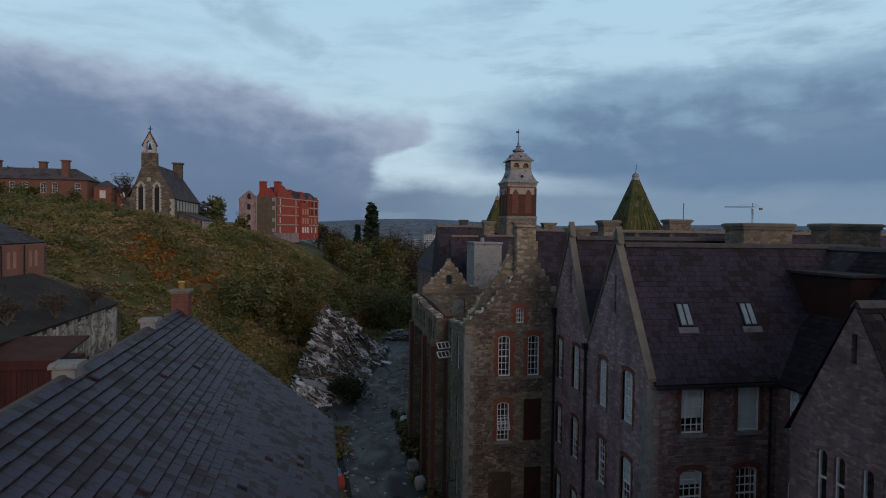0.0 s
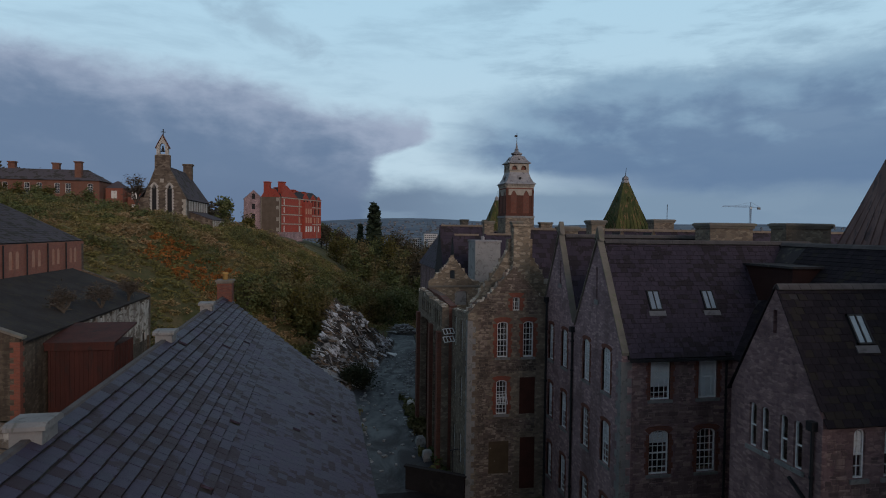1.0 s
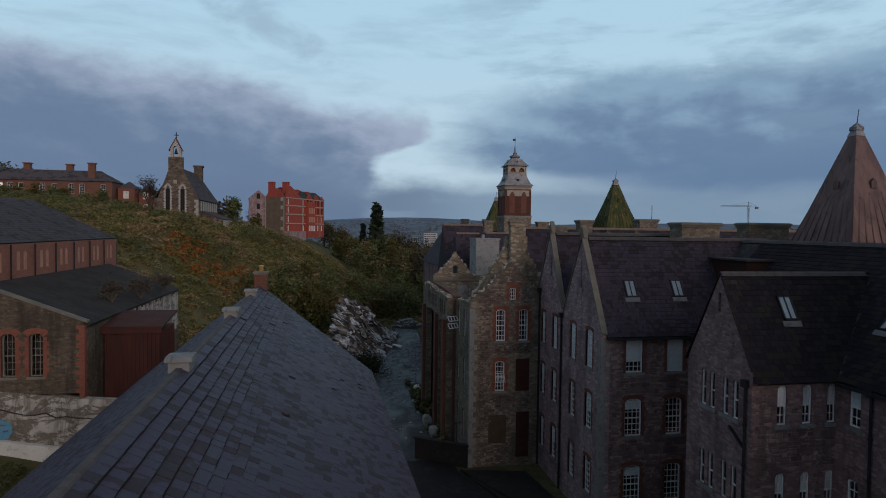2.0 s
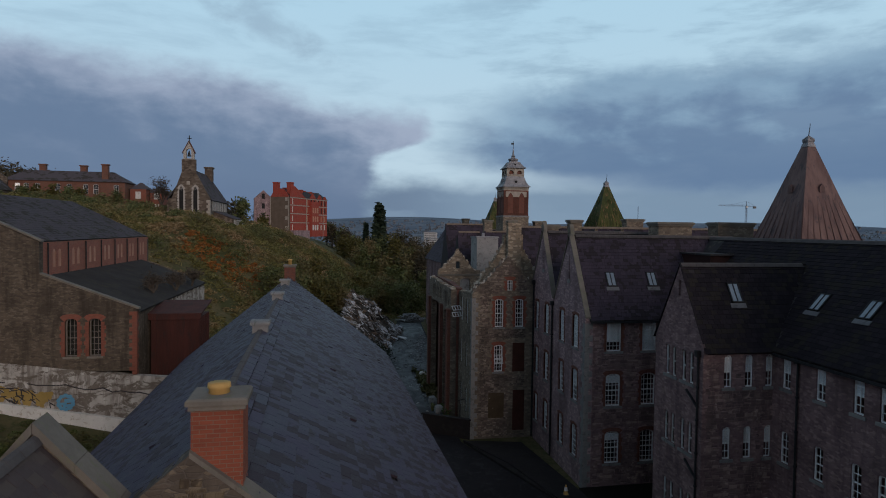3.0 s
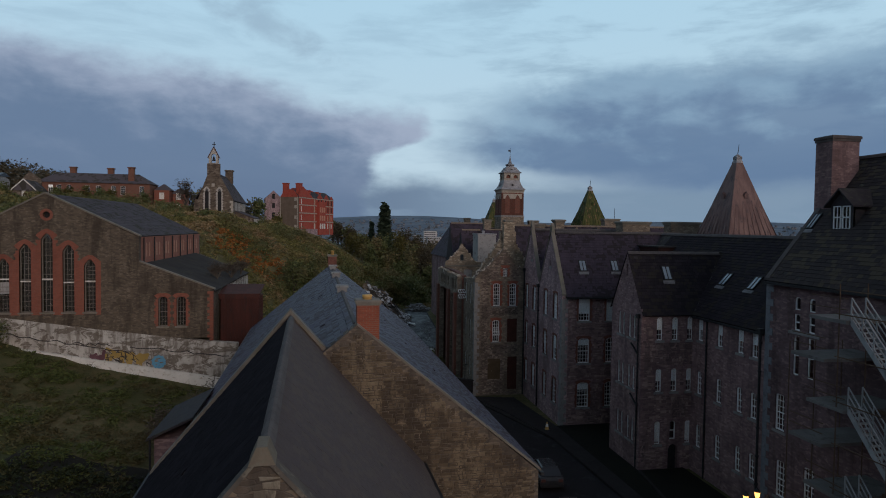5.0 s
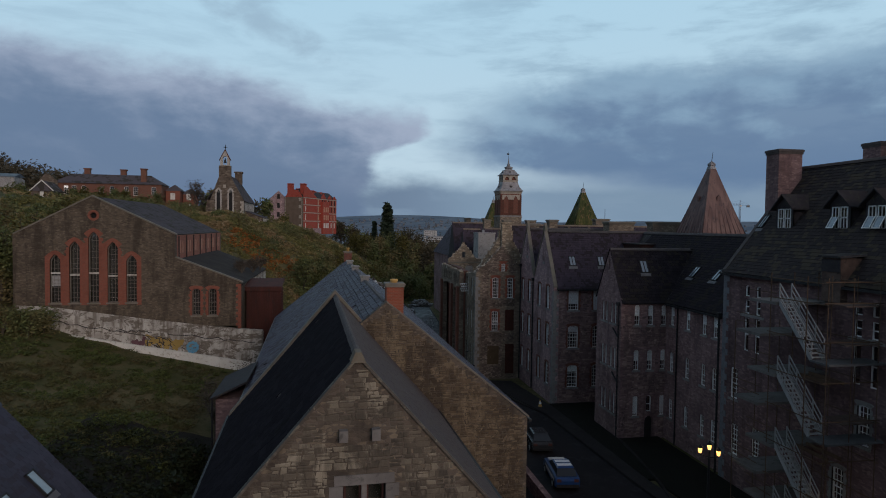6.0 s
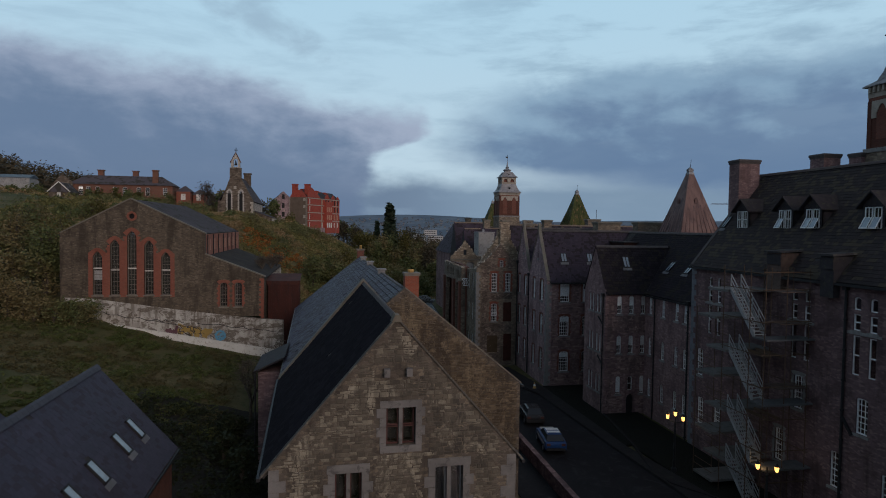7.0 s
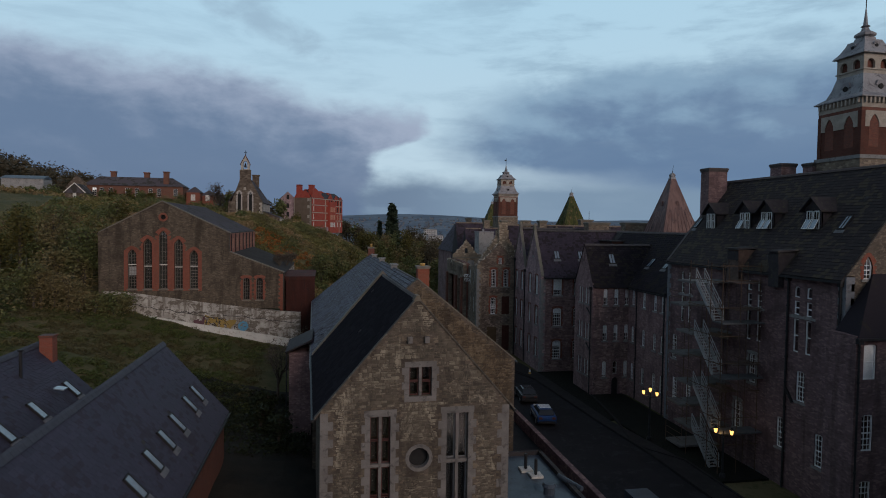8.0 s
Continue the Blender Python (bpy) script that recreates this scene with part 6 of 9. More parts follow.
def pyramid_roof(cx, cy, half, z0, z1, material, label, ribs=9, turn=0):
    t = thing("pyramid_roof", (cx, cy, z0 - 4), label, "roof", "pyramid roofs")
    part("drum", Mesh().box(cx - half * 0.93, cx + half * 0.93, cy - half * 0.93, cy + half * 0.93, z0 - 5, z0), STONE, t)
    r = half * math.sqrt(2)
    part("sheeting", Mesh().turned((cx, cy), [(z0, r), (z0 + 0.1, r), (z1 - 0.5, 0.32)]), material, t, "sheet metal slopes")
    part("cap", Mesh().turned((cx, cy), [(z1 - 0.85, 0.52), (z1 - 0.5, 0.36), (z1 - 0.45, 0.42), (z1 - 0.25, 0.40), (z1, 0.08)]), LEAD, t, "weathered lead cap")
    m = Mesh()
    for face in range(4):
        a, b = radians(45 + 90 * face), radians(135 + 90 * face)
        p, q = Vector((cx + r * math.cos(a), cy + r * math.sin(a), z0 + 0.12)), Vector((cx + r * math.cos(b), cy + r * math.sin(b), z0 + 0.12))
        top = Vector((cx, cy, z1 - 0.5))
        for k in range(ribs + 1):
            s = p.lerp(q, k / ribs)
            m.bar(s, s.lerp(top, 0.94 if k in (0, ribs) else 0.84), 0.07, 0.22)
    part("seaming", m, material, t, "standing seams", "stuff")
    part("spike", Mesh().tube((cx, cy, z1 - 0.1), (cx + 0.12, cy, z1 + 0.95), 0.04, 0.02), IRON, t)
    for face in range(4):
        d = Mesh().prism([(-0.2, 0, 0), (0.2, 0, 0), (0.2, 0, 0.4), (0, 0, 0.62), (-0.2, 0, 0.4)], (0, 0.7, 0))
        mm = Matrix.Translation((cx, cy, z0 + (z1 - z0) * 0.54)) @ pose(0, 0, 0, 0, 0, 90 * face) @ pose(0, -half * 0.50, 0)
        part_at(d, "lucarne", material, t, mm, "small roof vent")
    return t


pyramid_roof(31.3, 24.2, 2.95, 16.6, 26.0, COPPER_BROWN, "tall brown copper pyramid roof with standing seams")
pyramid_roof(33.6, 63.6, 2.35, 18.6, 25.6, COPPER_GREEN, "mossy green copper pyramid roof with standing seams")
pyramid_roof(30.2, 110.0, 3.0, 17.0, 25.5, COPPER_GREEN, "mossy green copper pyramid roof half hidden by a tower")


# ---- roofs and stacks further along the range ----
def far_range(x0, x1, y0, y1, z_eave, z_ridge, along, label):
    h = thing("hospital_range", ((x0 + x1) / 2, (y0 + y1) / 2, 0), label, "building", "far ranges")
    part("wall_body", Mesh().box(x0, x1, y0, y1, 0, z_eave), STONE, h)
    m = Mesh()
    if along == "x":
        ym = (y0 + y1) / 2
        m.prism([(x0 - 0.2, y0 - 0.3, z_eave), (x0 - 0.2, ym, z_ridge), (x0 - 0.2, y1 + 0.3, z_eave)], (x1 - x0 + 0.4, 0, 0))
        ends = ((x0, ym, z_ridge), (x1, ym, z_ridge))
        slates("slating", h, SLATE_DARK, (x0 - 0.2, y0 - 0.3, z_eave), (x1, y0 - 0.3, z_eave), (x0 - 0.2, ym, z_ridge), (x1, ym, z_ridge), 0.6, 0.45, seed=int(y0))
    else:
        xm = (x0 + x1) / 2
        m.prism([(x0 - 0.3, y0 - 0.2, z_eave), (xm, y0 - 0.2, z_ridge), (x1 + 0.3, y0 - 0.2, z_eave)], (0, y1 - y0 + 0.4, 0))
        ends = ((xm, y0, z_ridge), (xm, y1, z_ridge))
        slates("slating", h, SLATE_DARK, (x0 - 0.3, y0, z_eave), (x0 - 0.3, y1, z_eave), (xm, y0, z_ridge), (xm, y1, z_ridge), 0.6, 0.45, seed=int(y0))
    part("roof", m, SLATE_DARK_PLAIN, h)
    ridge_tiles(h, (ends[0][0], ends[0][1], z_ridge + 0.1), (ends[1][0], ends[1][1], z_ridge + 0.1), TERRACOTTA_DULL)
    return h


TERRACOTTA_DULL = plain("dull_ridge_tile", (0.16, 0.12, 0.09), (0.22, 0.17, 0.13), 0.8, 2, 14)
far_range(14.5, 48, 40.5, 47, 13.5, 18.9, "x", "slate-roofed stone range behind the gabled wing")
far_range(16.0, 30, 58, 66, 13.0, 18.3, "x", "slate-roofed stone range beyond the ruin")
far_range(14.0, 22, 72, 100, 13.0, 19.2, "y", "slate-roofed stone range by the brick tower")
far_range(26.0, 60, 98, 106, 12.0, 18.6, "x", "slate-roofed stone range behind the brick tower")
far_range(12.5, 19.0, 68, 75, 12.0, 19.3, "x", "steep slate-roofed stone range beyond the ruin")
far_range(12.7, 15.6, 61.5, 66, 13.2, 18.2, "x", "small steep slate roof beside the tank house")
for x in (22.1, 24.9):
    gb = thing("roof_gablet", (x, 41.4, 17.4), "small gabled roof vent with pale bargeboards on the slates", "roof vent", "roof gablets")
    part("cheeks", Mesh().prism([(x - 0.55, 41.2, 17.2), (x + 0.55, 41.2, 17.2), (x, 41.2, 18.75)], (0, 1.6, 0)), SLATE_DARK_PLAIN, gb)
    part("bargeboard", Mesh().bar((x - 0.62, 41.15, 17.2), (x, 41.15, 18.85), 0.12, 0.14).bar((x + 0.62, 41.15, 17.2), (x, 41.15, 18.85), 0.12, 0.14), TERRACOTTA_DULL, gb, "pale bargeboards")
for x, y in ((16.2, 63.5), (19.6, 63.5)):
    chimney("chimney_stack", x, x + 1.1, y, y + 0.9, 16.0, 19.9, STONE_RUIN_LOW, COPING)
tank = thing("tank_house", (14.6, 57, 0), "grey rendered tank house with flat top", "roof room")
part("wall_body", Mesh().box(13.3, 15.95, 55.6, 58.8, 0, 17.6), RENDER, tank)
part("flat_roof", Mesh().box(13.2, 16.05, 55.5, 58.9, 17.6, 17.78), LEAD, tank)
part("vent", Mesh().turned((14.4, 57), [(17.78, 0.2), (18.1, 0.2), (18.2, 0.12)], 8, 0), LEAD, tank)
for spec in ((14.9, 16.0, 35.6, 36.6, 14, 19.15), (18.8, 19.9, 39.6, 40.6, 14, 19.7), (29.9, 32.0, 50, 51.2, 15, 20.1), (22.3, 25.3, 29.6, 31.2, 14.5, 19.45), (27.7, 31.0, 29.6, 31.0, 14.5, 19.5), (35.5, 38.5, 30, 31.2, 14.5, 19.3), (23.3, 24.6, 110, 111.5, 12, 20.9), (27.8, 28.9, 110, 111.5, 12, 20.9), (33.0, 35.0, 92, 93.2, 14, 20.3)):
    chimney("chimney_stack", *spec, STONE_RUIN_LOW, COPING)
for spec in ((22.7, 24.6, 3.5, 4.8, 15.5, 24.5), (27.2, 28.7, -0.4, 1.0, 19, 24.7), (28.6, 29.4, -2.4, -1.3, 19, 24.6)):
    chimney("chimney_stack", *spec, STONE, RIDGE_DARK, over=0.6, label="tall weathered stone chimney stack with heavy cap")


# ---- the long slate-roofed workshop and the gabled house ----
def workshop():
    x0, x1, y0, y1, e, xr, zr = -13.7, 0.95, -5.8, 32.0, 8.75, -6.4, 14.72
    h = thing("workshop_building", (xr, y0, 0.4), "long stone workshop with blue slate roof and ridge vents", "building")
    part("south_gable", wall(Mesh(), "y", y0, 0.6, [(x0, e), (xr, zr + 0.12), (x1, e)], 0.0, []), STONE_WARM, h, "rubble gable wall")
    part("north_gable", wall(Mesh(), "y", y1 - 0.6, 0.6, [(x0, e), (xr, zr + 0.12), (x1, e)], 0.0, []), STONE_WARM, h, "rubble gable wall")
    part("east_wall", Mesh().box(x1 - 0.8, x1 - 0.3, y0 + 0.6, y1 - 0.6, 0.0, e - 0.3), STONE, h)
    part("west_wall", Mesh().box(x0 + 0.3, x0 + 0.8, y0 + 0.6, y1 - 0.6, 0.0, e - 0.3), STONE, h)
    stones("rubble_facing", h, PIECE_GABLE, y0, laid([(x0, e - 0.1), (xr, zr), (x1, e - 0.1)], [], 0.3, 0.1), x0, x1, 1.0, zr, 35, 0, None, (0.07, 0.19), (0.10, 0.42), 0.028)
    m = Mesh()
    for x in (x0, x1):
        deck(m, (x, y0 + 0.3, e), (x, y1, e), (xr, y1, zr), (xr, y0 + 0.3, zr))
    part("roof", m, FELT, h)
    near = lambda p: p.y < 11 and p.x < -1.5
    slates("slating", h, SLATE, (x1 + 0.1, y0 + 0.25, e - 0.08), (x1 + 0.1, y1, e - 0.08), (xr, y0 + 0.25, zr), (xr, y1, zr), 0.36, 0.33, seed=31, singles=300, near=near, thick=0.062, lap=0.90)
    slates("slating", h, SLATE, (x0 - 0.1, y0 + 0.25, e - 0.08), (x0 - 0.1, y1, e - 0.08), (xr, y0 + 0.25, zr), (xr, y1, zr), 0.36, 0.33, seed=32, thick=0.045, lap=0.90)
    m = Mesh()
    y = y0 + 0.9
    while y < y1 - 0.5:
        m.loft([[(xr - 0.17, yy, zr - 0.10), (xr - 0.07, yy, zr + 0.06), (xr + 0.07, yy, zr + 0.06), (xr + 0.17, yy, zr - 0.10)] for yy in (y, y + 0.58)])
        y += 0.6
    part("ridge_capping", m, RIDGE_DARK, h, "", "stuff")
    for y in (7.6, 18.0, 26.4):
        v = Mesh().box(xr - 0.28, xr + 0.28, y - 0.35, y + 0.35, zr - 0.15, zr + 0.22)
        v.loft([[(xr - 0.36, y - s, z), (xr + 0.36, y - s, z), (xr + 0.36, y + s, z), (xr - 0.36, y + s, z)] for z, s in ((zr + 0.221, 0.42), (zr + 0.30, 0.42), (zr + 0.36, 0.30))])
        part("ridge_vent", v, ASHLAR, h, "pale stone ridge vent")
    coping(h, [(xr, zr + 0.08), (x1 + 0.1, e - 0.02)], "y", y0 + 0.05, 0.55, 0.1, COPING)
    part("gutter", Mesh().box(x1 + 0.1, x1 + 0.26, y0, y1, e - 0.22, e - 0.1), IRON, h)
    part("gutter", Mesh().box(x0 - 0.26, x0 - 0.1, y0, y1, e - 0.22, e - 0.1), ASHLAR, h, "pale eaves gutter")
    chimney("", xr + 0.0, xr + 0.84, y0 + 0.1, y0 + 0.85, zr - 0.9, 15.75, BRICK_STACK, COPING, 0, ch=0.2, over=0.5, parent=part("chimney", Mesh().box(xr + 0.05, xr + 0.8, y0 + 0.14, y0 + 0.8, zr - 1.2, zr - 0.88), BRICK_STACK, h, "red brick chimney with stone cap"))
    part("pot", Mesh().turned((xr + 0.4, y0 + 0.48), [(15.7, 0.19), (15.82, 0.17), (15.84, 0.2), (15.92, 0.19)], 12, 0), TERRACOTTA, h, "squat buff clay pot", "", True)
    chimney("", xr - 0.3, xr + 0.5, y1 - 0.6, y1 + 0.2, zr - 1.0, 15.75, BRICK_DARK, COPING, 1, ch=0.2, over=0.6, parent=part("chimney", Mesh().box(xr - 0.26, xr + 0.46, y1 - 0.55, y1 + 0.15, zr - 1.2, zr - 0.9), BRICK_DARK, h, "red brick chimney with clay pots"))
    h.matrix_basis = Matrix.Translation((0.15, 0, 0)) @ h.matrix_basis @ pose(0, 0, 0, 0, 0, 1.5)
    return h


PIECE_GABLE = piece_stone("golden_brown_rubble_stone", (0.0823, 0.0605, 0.0405), (0.148, 0.111, 0.0739), (0.206, 0.16, 0.106), (0.0403, 0.0311, 0.0238), (0.189, 0.147, 0.0968))
BRICK_STACK = brick_mat("orange_brick", (0.31, 0.088, 0.050), (0.24, 0.066, 0.040), (0.22, 0.15, 0.11))


def gabled_house():
    x0, x1, y0, y1, e, xr, zr = -12.95, -3.6, -19.6, -5.0, 9.75, -8.35, 15.1
    h = thing("gabled_stone_house", (xr, y0, 0.0), "rubble stone house with steep gable and oxblood windows", "building")
    tall = [(-10.1, 0.98, 4.0, 5.4), (-6.27, 1.1, 4.0, 5.4)]
    holes = [(u - w / 2, u + w / 2, s, s + hh, 0) for u, w, s, hh in tall] + [(-8.72, -7.60, 10.32, 11.75, 0)]
    rr = [(-8.19 - 0.5, -8.19 + 0.5, 6.76, 7.76, 0)]
    part("front_wall", wall(Mesh(), "y", y0, 0.6, [(x0, e), (xr, zr), (x1, e)], -1.0, holes + rr), STONE_WARM, h, "mortared rubble gable wall")
    for u, w, s, hh in tall:
        mull = Mesh().box(u - 0.07, u + 0.07, y0 + 0.08, y0 + 0.3, s, s + hh).box(u - w / 2, u + w / 2, y0 + 0.08, y0 + 0.3, s + 2.9, s + 3.05)
        st = part("stone_mullion", mull, ASHLAR_SOFT, h, "limestone mullion and transom")
        sm = Mesh()
        for k in range(int(hh / 0.42) + 1):
            for sd in (-1, 1):
                o = 0.42 if k % 2 else 0.26
                a, b = u + sd * w / 2, u + sd * (w / 2 + o)
                sm.box(min(a, b), max(a, b), y0 - 0.025, y0 + 0.2, s + k * 0.42, s + k * 0.42 + 0.405)
        part("jamb_stonework", sm, ASHLAR_SOFT, h, "limestone jamb blocks", "stuff")
        part("lintel", Mesh().box(u - w / 2 - 0.3, u + w / 2 + 0.3, y0 - 0.03, y0 + 0.25, s + hh, s + hh + 0.32), ASHLAR_SOFT, h, "limestone lintel")
        for sd in (-1, 1):
            for zz, hz in ((s, 1.4), (s + 1.45, 1.4), (s + 3.07, 1.1), (s + 4.2, 1.15)):
                if u < -8:
                    window(h, "y", y0, u + sd * (w / 4 + 0.03), zz, w / 2 - 0.09, hz, 0, 1, 1, RED_FRAME, deep=0.2)
                elif zz in (s, s + 3.07):
                    window(h, "y", y0, u + sd * (w / 4 + 0.03), zz, w / 2 - 0.09, 2.85 if zz == s else 2.3, 0, 1, 1, STONE_WOOD, deep=0.26)
    for sd in (-1, 1):
        for zz, hz in ((10.33, 0.68), (11.03, 0.7)):
            window(h, "y", y0, -8.16 + sd * 0.3, zz, 0.46, hz, 0, 1, 1, RED_FRAME, deep=0.2)
    part("stone_mullion", Mesh().box(-8.23, -8.09, y0 + 0.08, y0 + 0.3, 10.32, 11.75), ASHLAR_SOFT, h)
    sb = Mesh().box(-8.95, -7.37, y0 - 0.03, y0 + 0.25, 11.75, 12.02).box(-8.95, -7.37, y0 - 0.05, y0 + 0.25, 10.06, 10.316)
    for k in range(4):
        for sd in (-1, 1):
            a, b = -8.16 + sd * 0.56, -8.16 + sd * (0.56 + (0.36 if k % 2 else 0.24))
            sb.box(min(a, b), max(a, b), y0 - 0.025, y0 + 0.2, 10.32 + k * 0.357, 10.32 + (k + 1) * 0.357 - 0.012)
    part("window_surround", sb, ASHLAR_SOFT, h, "limestone window surround")
    # round window
    rw = part("round_window", Mesh().box(-8.7, -7.68, y0 + 0.4, y0 + 0.42, 6.75, 7.77), DARK_OPENING, h, "round window with limestone surround")
    for k in range(20):
        a, b = 2 * math.pi * k / 20, 2 * math.pi * (k + 0.97) / 20
        part("voussoir", Mesh().prism([(-8.19 + r * math.cos(t), y0 - 0.03, 7.26 + r * math.sin(t)) for r, t in ((0.5, a), (0.68, a), (0.68, b), (0.5, b))], (0, 0.3, 0)), ASHLAR_SOFT, rw)
    cor = Mesh()
    for sx in (-1, 1):
        for sz in (-1, 1):
            pts = [(-8.19 + sx * 0.5, y0 + 0.1, 7.26 + sz * 0.5)] + [(-8.19 + sx * 0.5 * math.cos(t), y0 + 0.1, 7.26 + sz * 0.5 * math.sin(t)) for t in np.linspace(0, math.pi / 2, 6)]
            cor.prism(pts, (0, 0.2, 0))
    part("round_reveal", cor, ASHLAR_SOFT, h)
    for sd in (-1, 1):
        part("putlog_corbel", Mesh().box(-8.3 + sd * 0.42 - 0.11, -8.3 + sd * 0.42 + 0.11, y0 - 0.2, y0 + 0.2, 12.95, 13.25), ASHLAR_SOFT, h, "stone corbel block")
    part("east_wall", Mesh().box(x1 - 0.5, x1, y0 + 0.6, y1, -1.0, e - 0.1), STONE_WARM, h)
    part("west_wall", Mesh().box(x0, x0 + 0.5, y0 + 0.6, y1, -1.0, e - 0.1), STONE_WARM, h)
    part("back_wall", wall(Mesh(), "y", y1 - 0.45, 0.45, [(x0, e), (xr, zr + 0.1), (x1, e)], -1.0, []), STONE_WARM, h)
    m = Mesh()
    o = 0.3
    sl = (zr - e) / (xr - x0)
    for x, s in ((x0 - o, 1), (x1 + o, 1)):
        deck(m, (x, y0 + 0.25, e - o * sl), (x, y1 - 0.2, e - o * sl), (xr, y1 - 0.2, zr), (xr, y0 + 0.25, zr))
    part("roof", m, FELT, h)
    # west slope away from the sun: its shade is put into near-black slate
    slates("slating", h, SLATE_SHADE, (x0 - o, y0 + 0.3, e - o * sl), (x0 - o, y1 - 0.3, e - o * sl), (xr, y0 + 0.3, zr), (xr, y1 - 0.3, zr), 0.4, 0.3, seed=41)
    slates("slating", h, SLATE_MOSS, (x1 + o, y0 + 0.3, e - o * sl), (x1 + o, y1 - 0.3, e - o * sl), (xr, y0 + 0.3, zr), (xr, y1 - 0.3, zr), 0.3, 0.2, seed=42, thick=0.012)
    ridge_tiles(h, (xr + 0.03, y0 + 0.2, zr + 0.04), (xr + 0.03, y1 - 0.2, zr + 0.04), RIDGE_DARK, 0.11)
    coping(h, [(x0 - o, e - o * sl), (xr, zr)], "y", y0 - 0.02, 0.3, 0.1, VERGE, 0.05)
    coping(h, [(xr, zr), (x1 + o, e - o * sl)], "y", y0 - 0.02, 0.3, 0.1, VERGE, 0.05)
    coping(h, [(x0 - o, e - o * sl), (xr, zr + 0.12)], "y", y1 - 0.5, 0.6, 0.18, COPING, 0.0)
    coping(h, [(xr, zr + 0.12), (x1 + o, e - o * sl)], "y", y1 - 0.5, 0.6, 0.18, COPING, 0.0)
    part("apex_stone", Mesh().prism([(xr - 0.2, y0 - 0.08, zr - 0.12), (xr + 0.2, y0 - 0.08, zr - 0.12), (xr + 0.08, y0 - 0.08, zr + 0.16), (xr - 0.08, y0 - 0.08, zr + 0.16)], (0, 0.5, 0)), ASHLAR_WARM, h, "apex stone")
    quoins(h, x0, y0, -0.8, e, 1, 1, ASHLAR_SOFT, 0.6, 0.36, 0.42, 0.012)
    quoins(h, x1, y0, -0.8, e, -1, 1, ASHLAR_SOFT, 0.6, 0.36, 0.42, 0.012)
    part("gutter", Mesh().box(x1 + o, x1 + o + 0.14, y0 + 0.1, y1, e - o * sl - 0.14, e - o * sl - 0.02), IRON, h)
    part("gutter", Mesh().box(x0 - o - 0.14, x0 - o, y0 + 0.1, y1, e - o * sl - 0.14, e - o * sl - 0.02), IRON, h)
    spans = [(u - w / 2 - 0.44, u + w / 2 + 0.44, s - 0.1, s + hh + 0.36) for u, w, s, hh in tall] + [(-9.12, -7.2, 10.0, 12.06), (-9.05, -7.33, 6.4, 8.12), (-9.1, -7.5, 12.9, 13.4)]

    def free(a, b, c, d):
        lim = min((a - x0) * sl, (x1 - b) * sl) + e - 0.12
        return a > x0 + 0.62 and b < x1 - 0.62 and d < lim and not any(b > p and a < q_ and d > r_ and c < t_ for p, q_, r_, t_ in spans) or (d > e and a > x0 and b < x1 and d < lim and not any(b > p and a < q_ and d > r_ and c < t_ for p, q_, r_, t_ in spans))

    stones("rubble_facing", h, PIECE_WARM, y0, free, x0, x1, 2.5, zr, 5, 300, lambda a, c: c > 11.2, (0.07, 0.19), (0.10, 0.38), 0.020)
    h.matrix_basis = Matrix.Translation((0.12, 0, 0)) @ h.matrix_basis @ pose(0, 0, 0, 0, 0, 2.05)
    return h


ASHLAR_SOFT = plain("worn_limestone", (0.142, 0.131, 0.125), (0.212, 0.197, 0.186), 0.85, 1.2, 12, 0, 0.02, stain=(0.085, 0.08, 0.075))
VERGE = plain("dark_verge_stone", (0.075, 0.066, 0.058), (0.125, 0.108, 0.09), 0.9, 1.6, 14, stain=(0.16, 0.145, 0.115))
STONE_WOOD = plain("grey_timber", (0.14, 0.14, 0.15), (0.20, 0.20, 0.21), 0.6, 3, 16)
ASHLAR_WARM = plain("buff_limestone", (0.14, 0.118, 0.09), (0.20, 0.17, 0.13), 0.85, 1.6, 18, stain=(0.15, 0.14, 0.11))
# slate for the house's west slope, darkened to hold that side's shade
SLATE_SHADE = slate_mat("shaded_slate", (0.014, 0.013, 0.016), (0.024, 0.022, 0.027), (0.012, 0.012, 0.012), 0.95, 0.7)
SLATE_SHADE.node_tree.nodes["Principled BSDF"].inputs["Specular IOR Level"].default_value = 0.02
workshop(), gabled_house()


